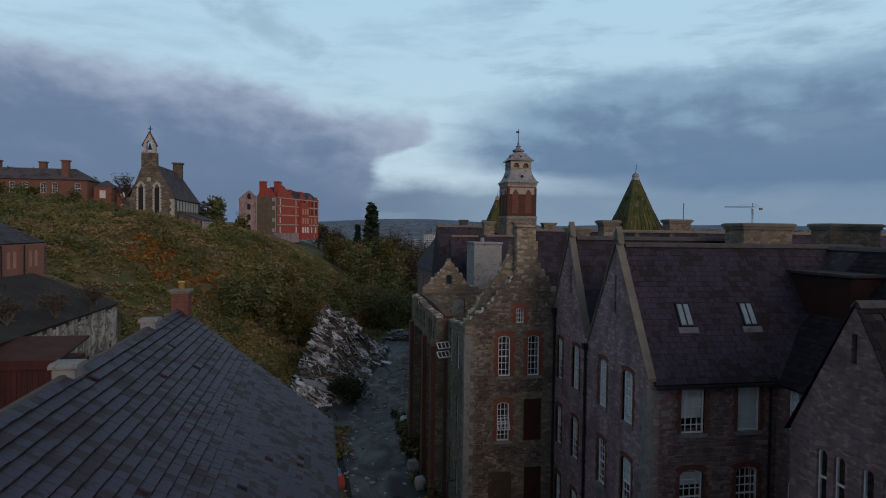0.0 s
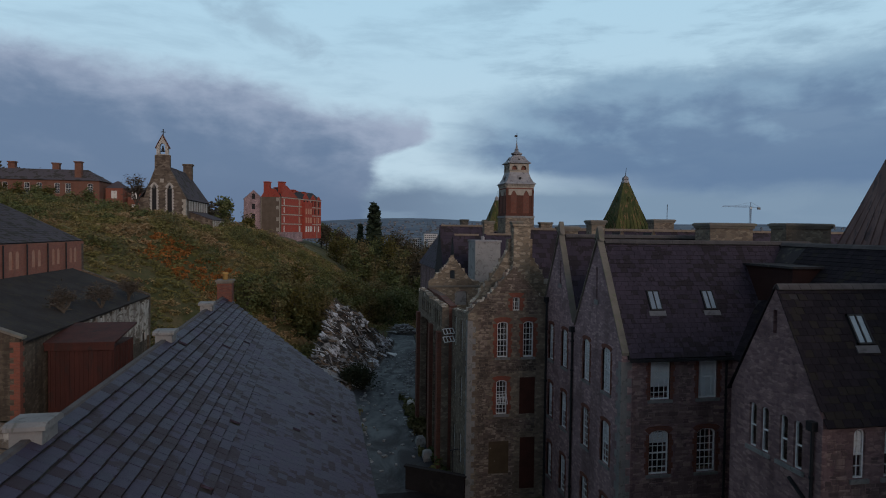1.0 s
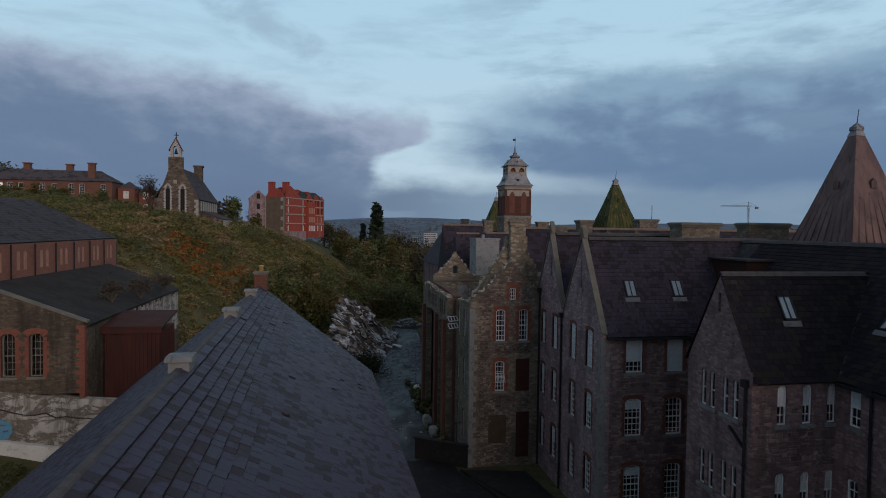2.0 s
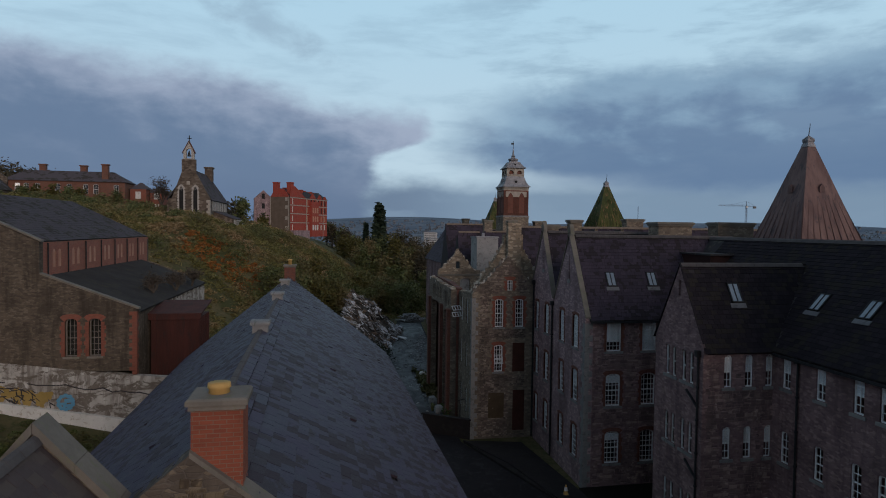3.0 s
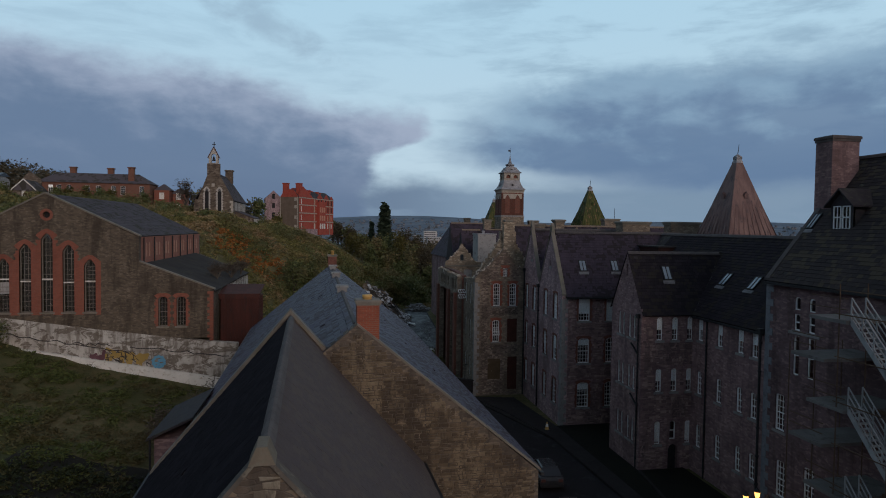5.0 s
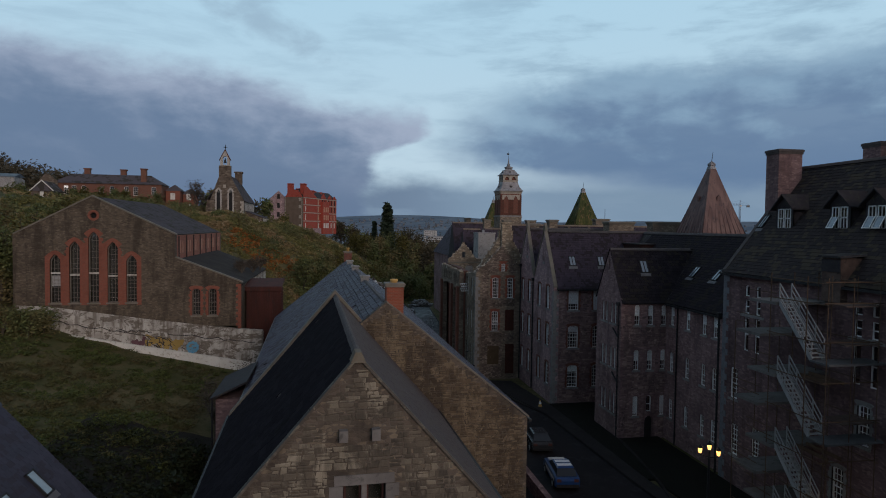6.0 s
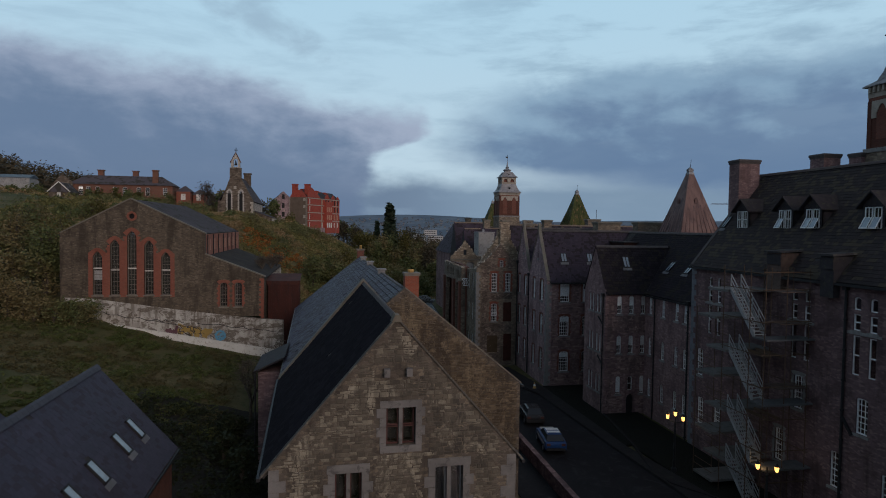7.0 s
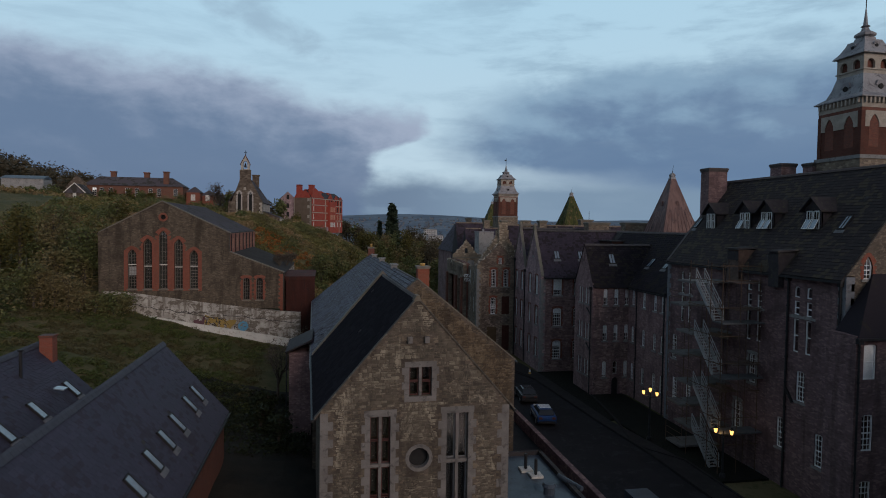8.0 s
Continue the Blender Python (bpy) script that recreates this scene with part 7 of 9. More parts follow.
# ---- the boiler hall with its five lancets ----
def hall():
    y0, y1 = 33.0, 60.0
    h = thing("boiler_hall", (-30, y0, 4), "derelict rubble stone hall with five brick-framed lancet windows", "building")
    lanc = [(-33.09 + k * 1.82, 1.0, 10.2, zt) for k, zt in ((-2, 15.2), (-1, 16.55), (0, 17.55), (1, 16.5), (2, 15.15))]
    small = [(-23.05, 0.85, 8.75, 11.6), (-21.4, 0.85, 8.75, 11.6)]
    holes = [(u - w / 2, u + w / 2, a, b, 0.62) for u, w, a, b in lanc] + [(u - w / 2, u + w / 2, a, b, 0.25) for u, w, a, b in small]
    holes.append((-33.09 - 0.32, -33.09 + 0.32, 18.95, 19.55, 0.31))
    top = [(-40.6, 17.2), (-33.2, 21.2), (-25.15, 17.3), (-25.149, 14.9), (-18.5, 12.3)]
    part("front_wall", wall(Mesh(), "y", y0, 0.6, top, 7.6, holes), STONE_HALL, h, "soot-stained rubble front")
    for u, w, a, b in lanc:
        window(h, "y", y0, u, a, w, b - a, 0.62, 3, 12, IRON_WHITE, surround=BRICK_BRIGHT_DULL, ts=0.42, sill_mat=COPING, deep=0.25)
    for u, w, a, b in small:
        window(h, "y", y0, u, a, w, b - a, 0.25, 3, 6, IRON_WHITE, surround=BRICK_BRIGHT_DULL, ts=0.34, sill_mat=COPING, deep=0.25)
    for k, z in ((0, 13.2), (1, 13.0), (2, 13.2), (3, 12.9), (4, 13.0)):
        part("transom", Mesh().box(lanc[k][0] - 0.5, lanc[k][0] + 0.5, y0 + 0.2, y0 + 0.3, z, z + 0.12), WHITE_DULL, h, "white transom")
    for k in range(6):
        a = lanc[k - 1][0] + 0.5 if k else lanc[0][0] - 0.96
        b = lanc[k][0] - 0.5 if k < 5 else lanc[4][0] + 0.96
        z = min(lanc[max(0, k - 1)][3], lanc[min(4, k)][3]) - 0.15
        part("brick_pier", Mesh().box(a + 0.004, b - 0.004, y0 - 0.016, y0 + 0.09, 9.95, z), BRICK_BRIGHT_DULL, h, "orange-red brick between the lancets")
    part("panel", Mesh().box(lanc[0][0] - 0.46, lanc[0][0] + 0.46, y0 + 0.27, y0 + 0.29, 11.9, 13.0), RENDER, h, "blanked window panel")
    rg = Mesh()
    for k in range(14):
        a, b = 2 * math.pi * k / 14, 2 * math.pi * (k + 1) / 14
        rg.prism([(-33.09 + r * math.cos(t), y0 - 0.03, 19.25 + r * math.sin(t)) for r, t in ((0.31, a), (0.56, a), (0.56, b), (0.31, b))], (0, 0.2, 0))
    part("roundel", rg, BRICK_BRIGHT_DULL, h, "round brick opening")
    part("roundel_dark", Mesh().box(-33.45, -32.73, y0 + 0.4, y0 + 0.42, 18.9, 19.6), DARK_OPENING, h)
    base = Mesh().prism([(-40.6, y0 - 0.02, 4.5), (-16.2, y0 - 0.02, 2.0), (-16.2, y0 - 0.02, 7.0), (-18.5, y0 - 0.02, 7.2), (-28.5, y0 - 0.02, 8.5), (-37.2, y0 - 0.02, 9.8), (-40.6, y0 - 0.02, 10.0)], (0, 0.62, 0))
    part("base_wall", base, WHITEWASH, h, "flaking whitewashed base wall")
    part("plinth", Mesh().prism([(-38, y0 - 0.35, 5.0), (-16.2, y0 - 0.35, 0.8), (-16.2, y0 - 0.35, 3.4), (-38, y0 - 0.35, 7.4)], (0, 0.33, 0)), WHITE_DULL, h, "white painted plinth")
    cr = Mesh()
    rnd = random.Random(8)
    for a, b, za, zb in ((-37, -26, 8.3, 6.3), (-26, -17, 6.9, 5.7), (-31, -27.5, 7.3, 7.0)):
        pts = [(a + (b - a) * t / 14, y0 - 0.04, za + (zb - za) * t / 14 + rnd.uniform(-0.14, 0.14)) for t in range(15)]
        for p, q in zip(pts, pts[1:]):
            cr.bar(p, q, 0.05, 0.07)
    part("cracking", cr, FELT, h, "dark cracks and cable runs", "stuff")
    graffiti(h, y0)
    # clerestory side and aisle
    cl = [(y0 + 2.2 + 3.6 * k + s, y0 + 2.75 + 3.6 * k + s, 15.3, 16.7, 0.2) for k in range(7) for s in (0, 1.0)]
    part("clerestory", wall(Mesh(), "x", -25.55, 0.4, [(y0 + 0.6, 17.25), (y1, 17.25)], 14.0, cl), BRICK_CLERE_LIT, h, "red brick clerestory")
    for k in range(7):
        for s in (0, 1.0):
            part("clerestory_window", Mesh().box(-25.22, -25.17, y0 + 2.2 + 3.6 * k + s, y0 + 2.75 + 3.6 * k + s, 15.3, 16.7), RED_PALE, h, "faded red shuttered light")
        part("downpipe", Mesh().tube((-25.05, y0 + 1.2 + 3.6 * k, 14.4), (-25.05, y0 + 1.2 + 3.6 * k, 17.2), 0.06), IRON, h)
    part("aisle_wall", wall(Mesh(), "x", -19.0, 0.5, [(y0 + 0.6, 12.1), (57.0, 12.1)], 3.0, [(y0 + 5 + 3.2 * k, y0 + 6.6 + 3.2 * k, 7.5, 11.0, 0.2) for k in range(5)]), STONE_HALL, h)
    wl = Mesh()
    rnd = random.Random(3)
    for k in range(22):
        y = 42 + k * 0.7
        wl.box(-18.45, -18.38, y, y + 0.6, 9.0 - rnd.random(), 11.6 + rnd.random() * 0.5)
    part("patched_cladding", wl, WHITEWASH, h, "peeling white cladding strips", "stuff")
    part("back_wall", wall(Mesh(), "y", y1 - 0.5, 0.5, [(-40.6, 16.8), (-33.2, 20.9), (-25.15, 17.0), (-25.149, 14.5), (-19.0, 12.0)], 5.0, []), STONE_HALL, h)
    part("west_wall", Mesh().box(-40.6, -40.1, y0 + 0.6, y1, 5, 17.2), STONE_HALL, h)
    m = Mesh()
    deck(m, (-25.3, y0 + 0.3, 17.33), (-25.3, y1, 17.33), (-33.2, y1, 21.15), (-33.2, y0 + 0.3, 21.15))
    deck(m, (-40.9, y0 + 0.3, 17.05), (-40.9, y1, 17.05), (-33.2, y1, 21.15), (-33.2, y0 + 0.3, 21.15))
    part("roof", m, FELT, h)
    slates("slating", h, SLATE_HALL, (-25.25, y0 + 0.35, 17.31), (-25.25, y1, 17.31), (-33.2, y0 + 0.35, 21.15), (-33.2, y1, 21.15), 0.5, 0.38, seed=51)
    part("aisle_roof", deck(Mesh(), (-18.3, y0 + 0.3, 12.1), (-18.3, 57.3, 12.1), (-25.1, 57.3, 14.75), (-25.1, y0 + 0.3, 14.75)), FELT_OLD, h, "black felted lean-to roof")
    coping(h, [(-40.6, 17.2), (-33.2, 21.2), (-25.0, 17.3)], "y", y0, 0.5, 0.14, COPING)
    coping(h, [(-25.1, 14.9), (-18.3, 12.25)], "y", y0, 0.5, 0.14, COPING)
    quoins(h, -18.5, y0, 7.3, 12.1, -1, 1, BRICK_BRIGHT_DULL, 0.5, 0.3, 0.3)
    quoins(h, -40.6, y0, 9.3, 17.0, 1, 1, STONE_HALL, 0.5, 0.3, 0.3)
    return h


def graffiti(h, y0):
    """Sprayed strokes on the base wall, plain bars in their colours."""
    rnd = random.Random(12)
    layer = [0]
    tags = {SPRAY_OCHRE: Mesh(), SPRAY_BLACK: Mesh(), SPRAY_MAROON: Mesh(), SPRAY_BLUE: Mesh()}

    def stroke(mat, u, z, length, wide, ang, lift):
        d = Vector((math.cos(ang), 0, math.sin(ang))) * length / 2
        s = Vector((-d.z, 0, d.x)).normalized() * wide / 2
        layer[0] += 1
        c = Vector((u, y0 - 0.03 - lift - 0.0009 * layer[0], z))
        k = [rnd.uniform(0.6, 1.2) for _ in range(4)]
        tags[mat].prism([c - d - s * k[0], c - s * 0.9, c + d - s * k[1], c + d * 1.12, c + d + s * k[2], c + s * 1.1, c - d + s * k[3]], (0, 0.008, 0))

    for k in range(34):
        u = rnd.uniform(-28.0, -24.6)
        z = 5.95 - 0.16 * (u + 26.6) + rnd.uniform(-0.42, 0.42)
        stroke(SPRAY_OCHRE, u, z, rnd.uniform(0.5, 1.0), rnd.uniform(0.24, 0.42), rnd.choice((0.2, 1.3, 1.8, -0.5)), 0.0)
    for k in range(30):
        u = rnd.uniform(-28.3, -24.3)
        z = 5.9 - 0.16 * (u + 26.6) + rnd.uniform(-0.5, 0.5)
        stroke(SPRAY_BLACK, u, z, rnd.uniform(0.3, 0.7), rnd.uniform(0.05, 0.09), rnd.choice((0.1, 1.2, 1.7, -0.6, 2.4)), 0.012)
    for k in range(9):
        stroke(SPRAY_MAROON, rnd.uniform(-29.2, -28.2), 5.95 + rnd.uniform(-0.4, 0.3), rnd.uniform(0.3, 0.8), 0.3, rnd.uniform(-0.6, 1.4), 0.0)
    for k in range(16):
        t = k * 0.63
        if k > 9:
            stroke(SPRAY_BLUE, -23.4 + rnd.uniform(-0.3, 0.3), 5.35 + rnd.uniform(-0.35, 0.2), 0.5, 0.2, 0.1, 0.006)
            continue
        stroke(SPRAY_BLUE, -23.4 + 0.5 * math.cos(t), 5.35 + 0.5 * math.sin(t), 0.55, 0.24, t + 1.57, 0.006)
    for k in range(6):
        stroke(SPRAY_OCHRE, rnd.uniform(-25.4, -23.6), 4.6 + rnd.uniform(-0.2, 0.2), 0.5, 0.25, rnd.uniform(-0.4, 0.6), 0.0)
    for mat, lab in ((SPRAY_OCHRE, "ochre spray paint"), (SPRAY_BLACK, "black spray strokes"), (SPRAY_MAROON, "maroon spray paint"), (SPRAY_BLUE, "pale blue spray ring")):
        part("graffiti", tags[mat], mat, h, lab, "stuff")


SPRAY_MAROON = plain("maroon_spray", (0.10, 0.05, 0.06), (0.14, 0.07, 0.08), 0.6)
SPRAY_BLACK = plain("black_spray", (0.03, 0.03, 0.03), (0.05, 0.045, 0.04), 0.6)
SPRAY_OCHRE = plain("ochre_spray", (0.27, 0.19, 0.06), (0.36, 0.25, 0.08), 0.7)
SPRAY_BLUE = plain("blue_spray", (0.09, 0.25, 0.38), (0.14, 0.33, 0.46), 0.6)
IRON_WHITE = plain("pale_iron_bars", (0.13, 0.12, 0.105), (0.19, 0.175, 0.155), 0.7, 2, 14)
# paler than the hall's other brick: light on the clerestory is in the colour
BRICK_CLERE_LIT = brick_mat("lit_red_brick", (0.36, 0.135, 0.092), (0.28, 0.10, 0.07), (0.24, 0.16, 0.125))
BRICK_BRIGHT_DULL = brick_mat("orange_red_brick", (0.28, 0.092, 0.060), (0.20, 0.066, 0.044), (0.17, 0.11, 0.085))
RED_PALE = plain("faded_red_paint", (0.42, 0.20, 0.13), (0.52, 0.29, 0.20), 0.7)
WHITE_DULL = plain("weathered_white", (0.58, 0.57, 0.53), (0.68, 0.66, 0.62), 0.8, 1, 10, stain=(0.36, 0.33, 0.28))
SLATE_HALL = slate_mat("grey_slate", (0.076, 0.067, 0.075), (0.112, 0.099, 0.109), (0.045, 0.042, 0.034), 0.8, 0.60)
FELT_OLD = plain("old_felt", (0.04, 0.037, 0.037), (0.06, 0.056, 0.054), 0.98, 0.6, 12, stain=(0.055, 0.05, 0.038))
for worn in (SLATE_HALL, FELT_OLD):
    worn.node_tree.nodes["Principled BSDF"].inputs["Specular IOR Level"].default_value = 0.06
hall()


def rust_shed():
    s = thing("rusty_shed", (-16.5, 37, 4), "tall shed clad in rust-red corrugated sheeting", "shed")
    part("cladding", Mesh().box(-18.3, -14.6, 36.0, 40.0, 3.0, 11.1), RUST, s, "rust-red corrugated sheeting")
    rib = Mesh()
    for k in range(14):
        x = -18.25 + k * 0.27
        rib.box(x, x + 0.1, 35.95, 36.0, 3.0, 11.1)
        rib.box(-14.6, -14.55, 36.1 + k * 0.28, 36.2 + k * 0.28, 3.0, 11.1)
    part("ribbing", rib, RUST, s, "", "stuff")
    part("roof", Mesh().prism([(-18.5, 35.8, 11.4), (-14.4, 35.8, 11.4), (-14.4, 40.2, 12.0), (-18.5, 40.2, 12.0)], (0, 0, 0.12)), RUST, s, "rust-red roof sheet")
    part("fascia", Mesh().box(-18.45, -14.45, 35.84, 35.95, 11.0, 11.39), RUST, s)


rust_shed()


# ---- roofs in the lower yard ----
def cottage(xr, zr, xe, ze, xw, zw, y0, y1, label, lights):
    """A long low building with a slate roof: ridge at xr, eaves at xe (east) and xw (west)."""
    h = thing("low_slate_building", (xr, y1, 0), label, "building", "low buildings")
    part("north_gable", wall(Mesh(), "y", y1 - 0.5, 0.5, [(xw, zw), (xr, zr - 0.05), (xe - 0.3, ze)], 0.0, []), BRICK_DARK, h)
    part("east_wall", Mesh().box(xe - 0.7, xe - 0.25, y0, y1 - 0.5, 0.0, ze - 0.1), BRICK_DARK, h, "red brick wall")
    m = Mesh()
    deck(m, (xe, y0, ze), (xe, y1, ze), (xr, y1, zr), (xr, y0, zr))
    deck(m, (xw, y0, zw), (xw, y1, zw), (xr, y1, zr), (xr, y0, zr))
    part("roof", m, FELT, h)
    slates("slating", h, SLATE_YARD, (xe, y0, ze), (xe, y1 + 0.05, ze), (xr, y0, zr), (xr, y1 + 0.05, zr), 0.36, 0.26, seed=61)
    slates("slating", h, SLATE_YARD, (xw, y0, zw), (xw, y1 + 0.05, zw), (xr, y0, zr), (xr, y1 + 0.05, zr), 0.45, 0.32, seed=62)
    ridge_tiles(h, (xr, y0, zr + 0.07), (xr, y1 + 0.05, zr + 0.07), SLATE_YARD_RIDGE, 0.2)
    part("gutter", Mesh().box(xe, xe + 0.14, y0, y1, ze - 0.16, ze - 0.04), IRON, h)
    up = Vector((xr - xe, 0, zr - ze)).normalized()
    for x, y, z in lights:
        skylight(h, Vector((x, y, z)) - up * 0.5, (0, 1, 0), up, 0.66, 1.25, "pale rooflight in slate roof", False)
    return h


SLATE_YARD = slate_mat("yard_slate", (0.040, 0.038, 0.058), (0.070, 0.066, 0.096), (0.034, 0.029, 0.038), 0.65, 0.6, 0.3)
SLATE_YARD_RIDGE = plain("ridge_slate", (0.05, 0.052, 0.068), (0.07, 0.072, 0.088), 0.7, 2, 14)
cottage(-23.25, 10.6, -19.1, 5.85, -27.0, 7.3, -52, -6.1, "long low brick building with slate roof and six rooflights", [(-20.66, -8.2, 7.64), (-20.62, -10.4, 7.6), (-20.56, -13.7, 7.53), (-20.5, -16.2, 7.46), (-20.44, -18.8, 7.39), (-20.38, -21.6, 7.32)])
low = cottage(-30.7, 10.75, -27.05, 7.2, -34.8, 6.6, -52, -6.1, "long low slate-roofed building with chimney and flue", [(-28.0, -8.0, 8.15), (-28.0, -12.5, 8.15), (-27.95, -16.0, 8.1)])
chimney("", -30.3, -29.55, -6.9, -6.2, 9.6, 11.4, BRICK, BRICK_DARK, 0, ch=0.16, over=0.35, parent=part("chimney", Mesh().box(-30.27, -29.58, -6.87, -6.23, 9.2, 9.6), BRICK, low, "red brick chimney"))
part("flue", Mesh().tube((-29.6, -10.8, 9.3), (-29.6, -10.8, 11.2), 0.09, None, 10).turned((-29.6, -10.8), [(11.2, 0.13), (11.26, 0.17), (11.32, 0.13)], 10, 0), IRON, low, "dark flue pipe")
op = Mesh().prism([(-28.3, -9.9, 8.75), (-28.3, -9.3, 8.75), (-27.75, -9.3, 8.65), (-27.75, -9.9, 8.65)], (0, 0, 0.06))
part("open_rooflight", op, ROOF_GLASS, low, "rooflight propped open")
lean = thing("lean_to", (-14.8, 5, 2), "small lean-to with dark slate roof", "shed")
part("wall_body", Mesh().box(-15.7, -13.9, 2.6, 7.6, 1.0, 8.0), STONE, lean)
part("roof", Mesh().prism([(-16.0, 2.3, 8.0), (-16.0, 7.9, 8.0), (-13.85, 7.9, 9.0), (-13.85, 2.3, 9.0)], (0, 0, 0.12)), SLATE_DARK_PLAIN, lean)
part("drainpipe", Mesh().tube((-15.9, 2.6, 1), (-15.9, 2.6, 8.0), 0.06), IRON, lean)
annex = thing("flat_roofed_annex", (-1.5, -16, 0), "single-storey annex with pale blue-grey flat roof", "building")
part("wall_body", Mesh().box(-3.6, 0.35, -34, -13.2, -1, 4.3), RENDER, annex)
part("flat_roof", Mesh().box(-3.6, 0.5, -34, -13.0, 4.3, 4.5), FLAT_ROOF, annex, "pale flat roofing")
part("upstand", Mesh().box(0.38, 0.62, -34, -13.0, 4.3, 4.75).box(-3.6, 0.62, -13.1, -12.9, 4.3, 4.75), FELT, annex)
for x, y in ((-1.15, -15.3), (-0.85, -16.2)):
    part("vent_curb", Mesh().box(x - 0.35, x + 0.35, y - 0.35, y + 0.35, 4.5, 4.62), WHITE_DULL, annex, "pale vent curb")
    part("vent_pipe", Mesh().tube((x, y, 4.6), (x, y, 5.5), 0.09, None, 10), IRON, annex)
part("roof_fan", Mesh().turned((-0.9, -18.5), [(4.5, 0.3), (4.9, 0.3), (4.95, 0.4), (5.1, 0.3)], 12, 0), FLAT_ROOF, annex, "domed roof fan")
part("duct", Mesh().tube((0.2, -17.0, 4.8), (0.9, -18.6, 4.7), 0.14, None, 10), FLAT_ROOF, annex, "pale duct")
rw = Mesh()
for k in range(18):
    y = -34 + k * 2.4
    rw.box(4.6, 5.0, y, y + 2.38, -0.6, 1.45)
tie(rw, "retaining_wall", STONE, "low stone retaining wall beside the lane", "wall", "", "structure")
tie(Mesh().box(6.6, 8.2, -14.5, -12.4, 0.4, 1.6), "utility_cabinet", FLAT_ROOF, "pale grey box cabinet beside the lane", "cabinet")


# ---- things in the lane ----
def car(x, y, turn, paint, label):
    """A small hatchback: body, cabin, glass, wheels with rims, lamps, bumpers."""
    root = thing("car", (x, y, 0.5), label, "car", "parked cars")
    prof = [(-1.95, 0.35), (-2.0, 0.75), (-1.85, 0.95), (-1.1, 1.02), (1.2, 1.0), (1.9, 0.88), (2.02, 0.6), (1.95, 0.35)]
    body = Mesh()
    rings = []
    for yy, s in ((-0.85, 0.94), (-0.8, 1.0), (0.8, 1.0), (0.85, 0.94)):
        rings.append([(px * (0.99 if s < 1 else 1), yy, 0.35 + (pz - 0.35) * s) for px, pz in prof])
    body.loft(rings)
    m0 = pose(x, y, 0.5, 0, 0, turn)
    put = lambda mesh, name, mat, lab="", parent=root: part_at(mesh, name, mat, parent, m0, lab)
    b = put(body, "body", paint)
    cab = Mesh().loft([[(-1.75, -0.72, 0.98), (0.95, -0.72, 0.98), (0.95, 0.72, 0.98), (-1.75, 0.72, 0.98)], [(-1.35, -0.58, 1.42), (0.25, -0.58, 1.42), (0.25, 0.58, 1.42), (-1.35, 0.58, 1.42)]])
    put(cab, "cabin_glass", GLASS_DARK)
    put(Mesh().loft([[(-1.38, -0.6, 1.41), (0.28, -0.6, 1.41), (0.28, 0.6, 1.41), (-1.38, 0.6, 1.41)], [(-1.25, -0.5, 1.48), (0.1, -0.5, 1.48), (0.1, 0.5, 1.48), (-1.25, 0.5, 1.48)]]), "roof_panel", paint)
    if paint is PAINT_BLUE:
        for sy in (-1, 1):
            put(Mesh().box(-1.5, 1.4, *sorted((sy * 0.853, sy * 0.868)), 0.55, 0.75), "side_band", WHITE_DULL, "white band along the side")
        put(Mesh().box(1.25, 1.75, -0.6, 0.6, 0.985, 1.0), "bonnet_band", WHITE_DULL, "white band across the bonnet")
        for px in (-1.1, -0.45):
            put(Mesh().box(px, px + 0.42, -0.52, 0.52, 1.481, 1.492), "roof_band", WHITE, "white roof marking")
    for sx in (-1.25, 1.25):
        for sy in (-0.8, 0.8):
            w = Mesh()
            w.loft([[(sx + 0.32 * math.cos(a), sy + d, 0.32 + 0.32 * math.sin(a)) for a in np.linspace(0, 2 * math.pi, 14, endpoint=False)] for d in (-0.1, 0.1)])
            wheel = put(w, "wheel", IRON)
            put(Mesh().loft([[(sx + 0.19 * math.cos(a), sy + (0.11 if sy > 0 else -0.11) + d, 0.32 + 0.19 * math.sin(a)) for a in np.linspace(0, 2 * math.pi, 12, endpoint=False)] for d in (-0.01, 0.01)]), "rim", STEEL, "", wheel)
    for sy in (-0.6, 0.6):
        put(Mesh().box(1.92, 2.03, sy - 0.18, sy + 0.18, 0.62, 0.76), "headlight", WHITE)
        put(Mesh().box(-2.02, -1.93, sy - 0.15, sy + 0.15, 0.68, 0.86), "tail_light", RED_FRAME)
    put(Mesh().box(1.96, 2.06, -0.78, 0.78, 0.32, 0.5), "bumper", IRON)
    put(Mesh().box(-2.06, -1.96, -0.78, 0.78, 0.32, 0.5), "bumper", IRON)
    return root


GLASS_DARK, _n, _b = new_mat("car_glass", 0.05)
_b.inputs["Base Color"].default_value = (0.02, 0.022, 0.025, 1)
_b.inputs["Specular IOR Level"].default_value = 0.6
PAINT_BLUE = plain("blue_car_paint", (0.015, 0.05, 0.15), (0.02, 0.06, 0.18), 0.3, 1, 6)
PAINT_DARK = plain("dark_car_paint", (0.03, 0.032, 0.036), (0.045, 0.046, 0.05), 0.25, 1, 6)
car(7.4, 5.4, 82, PAINT_BLUE, "blue and white hatchback parked beside the stone workshop")
car(8.0, 12.3, 84, PAINT_DARK, "dark car parked beside the stone workshop")


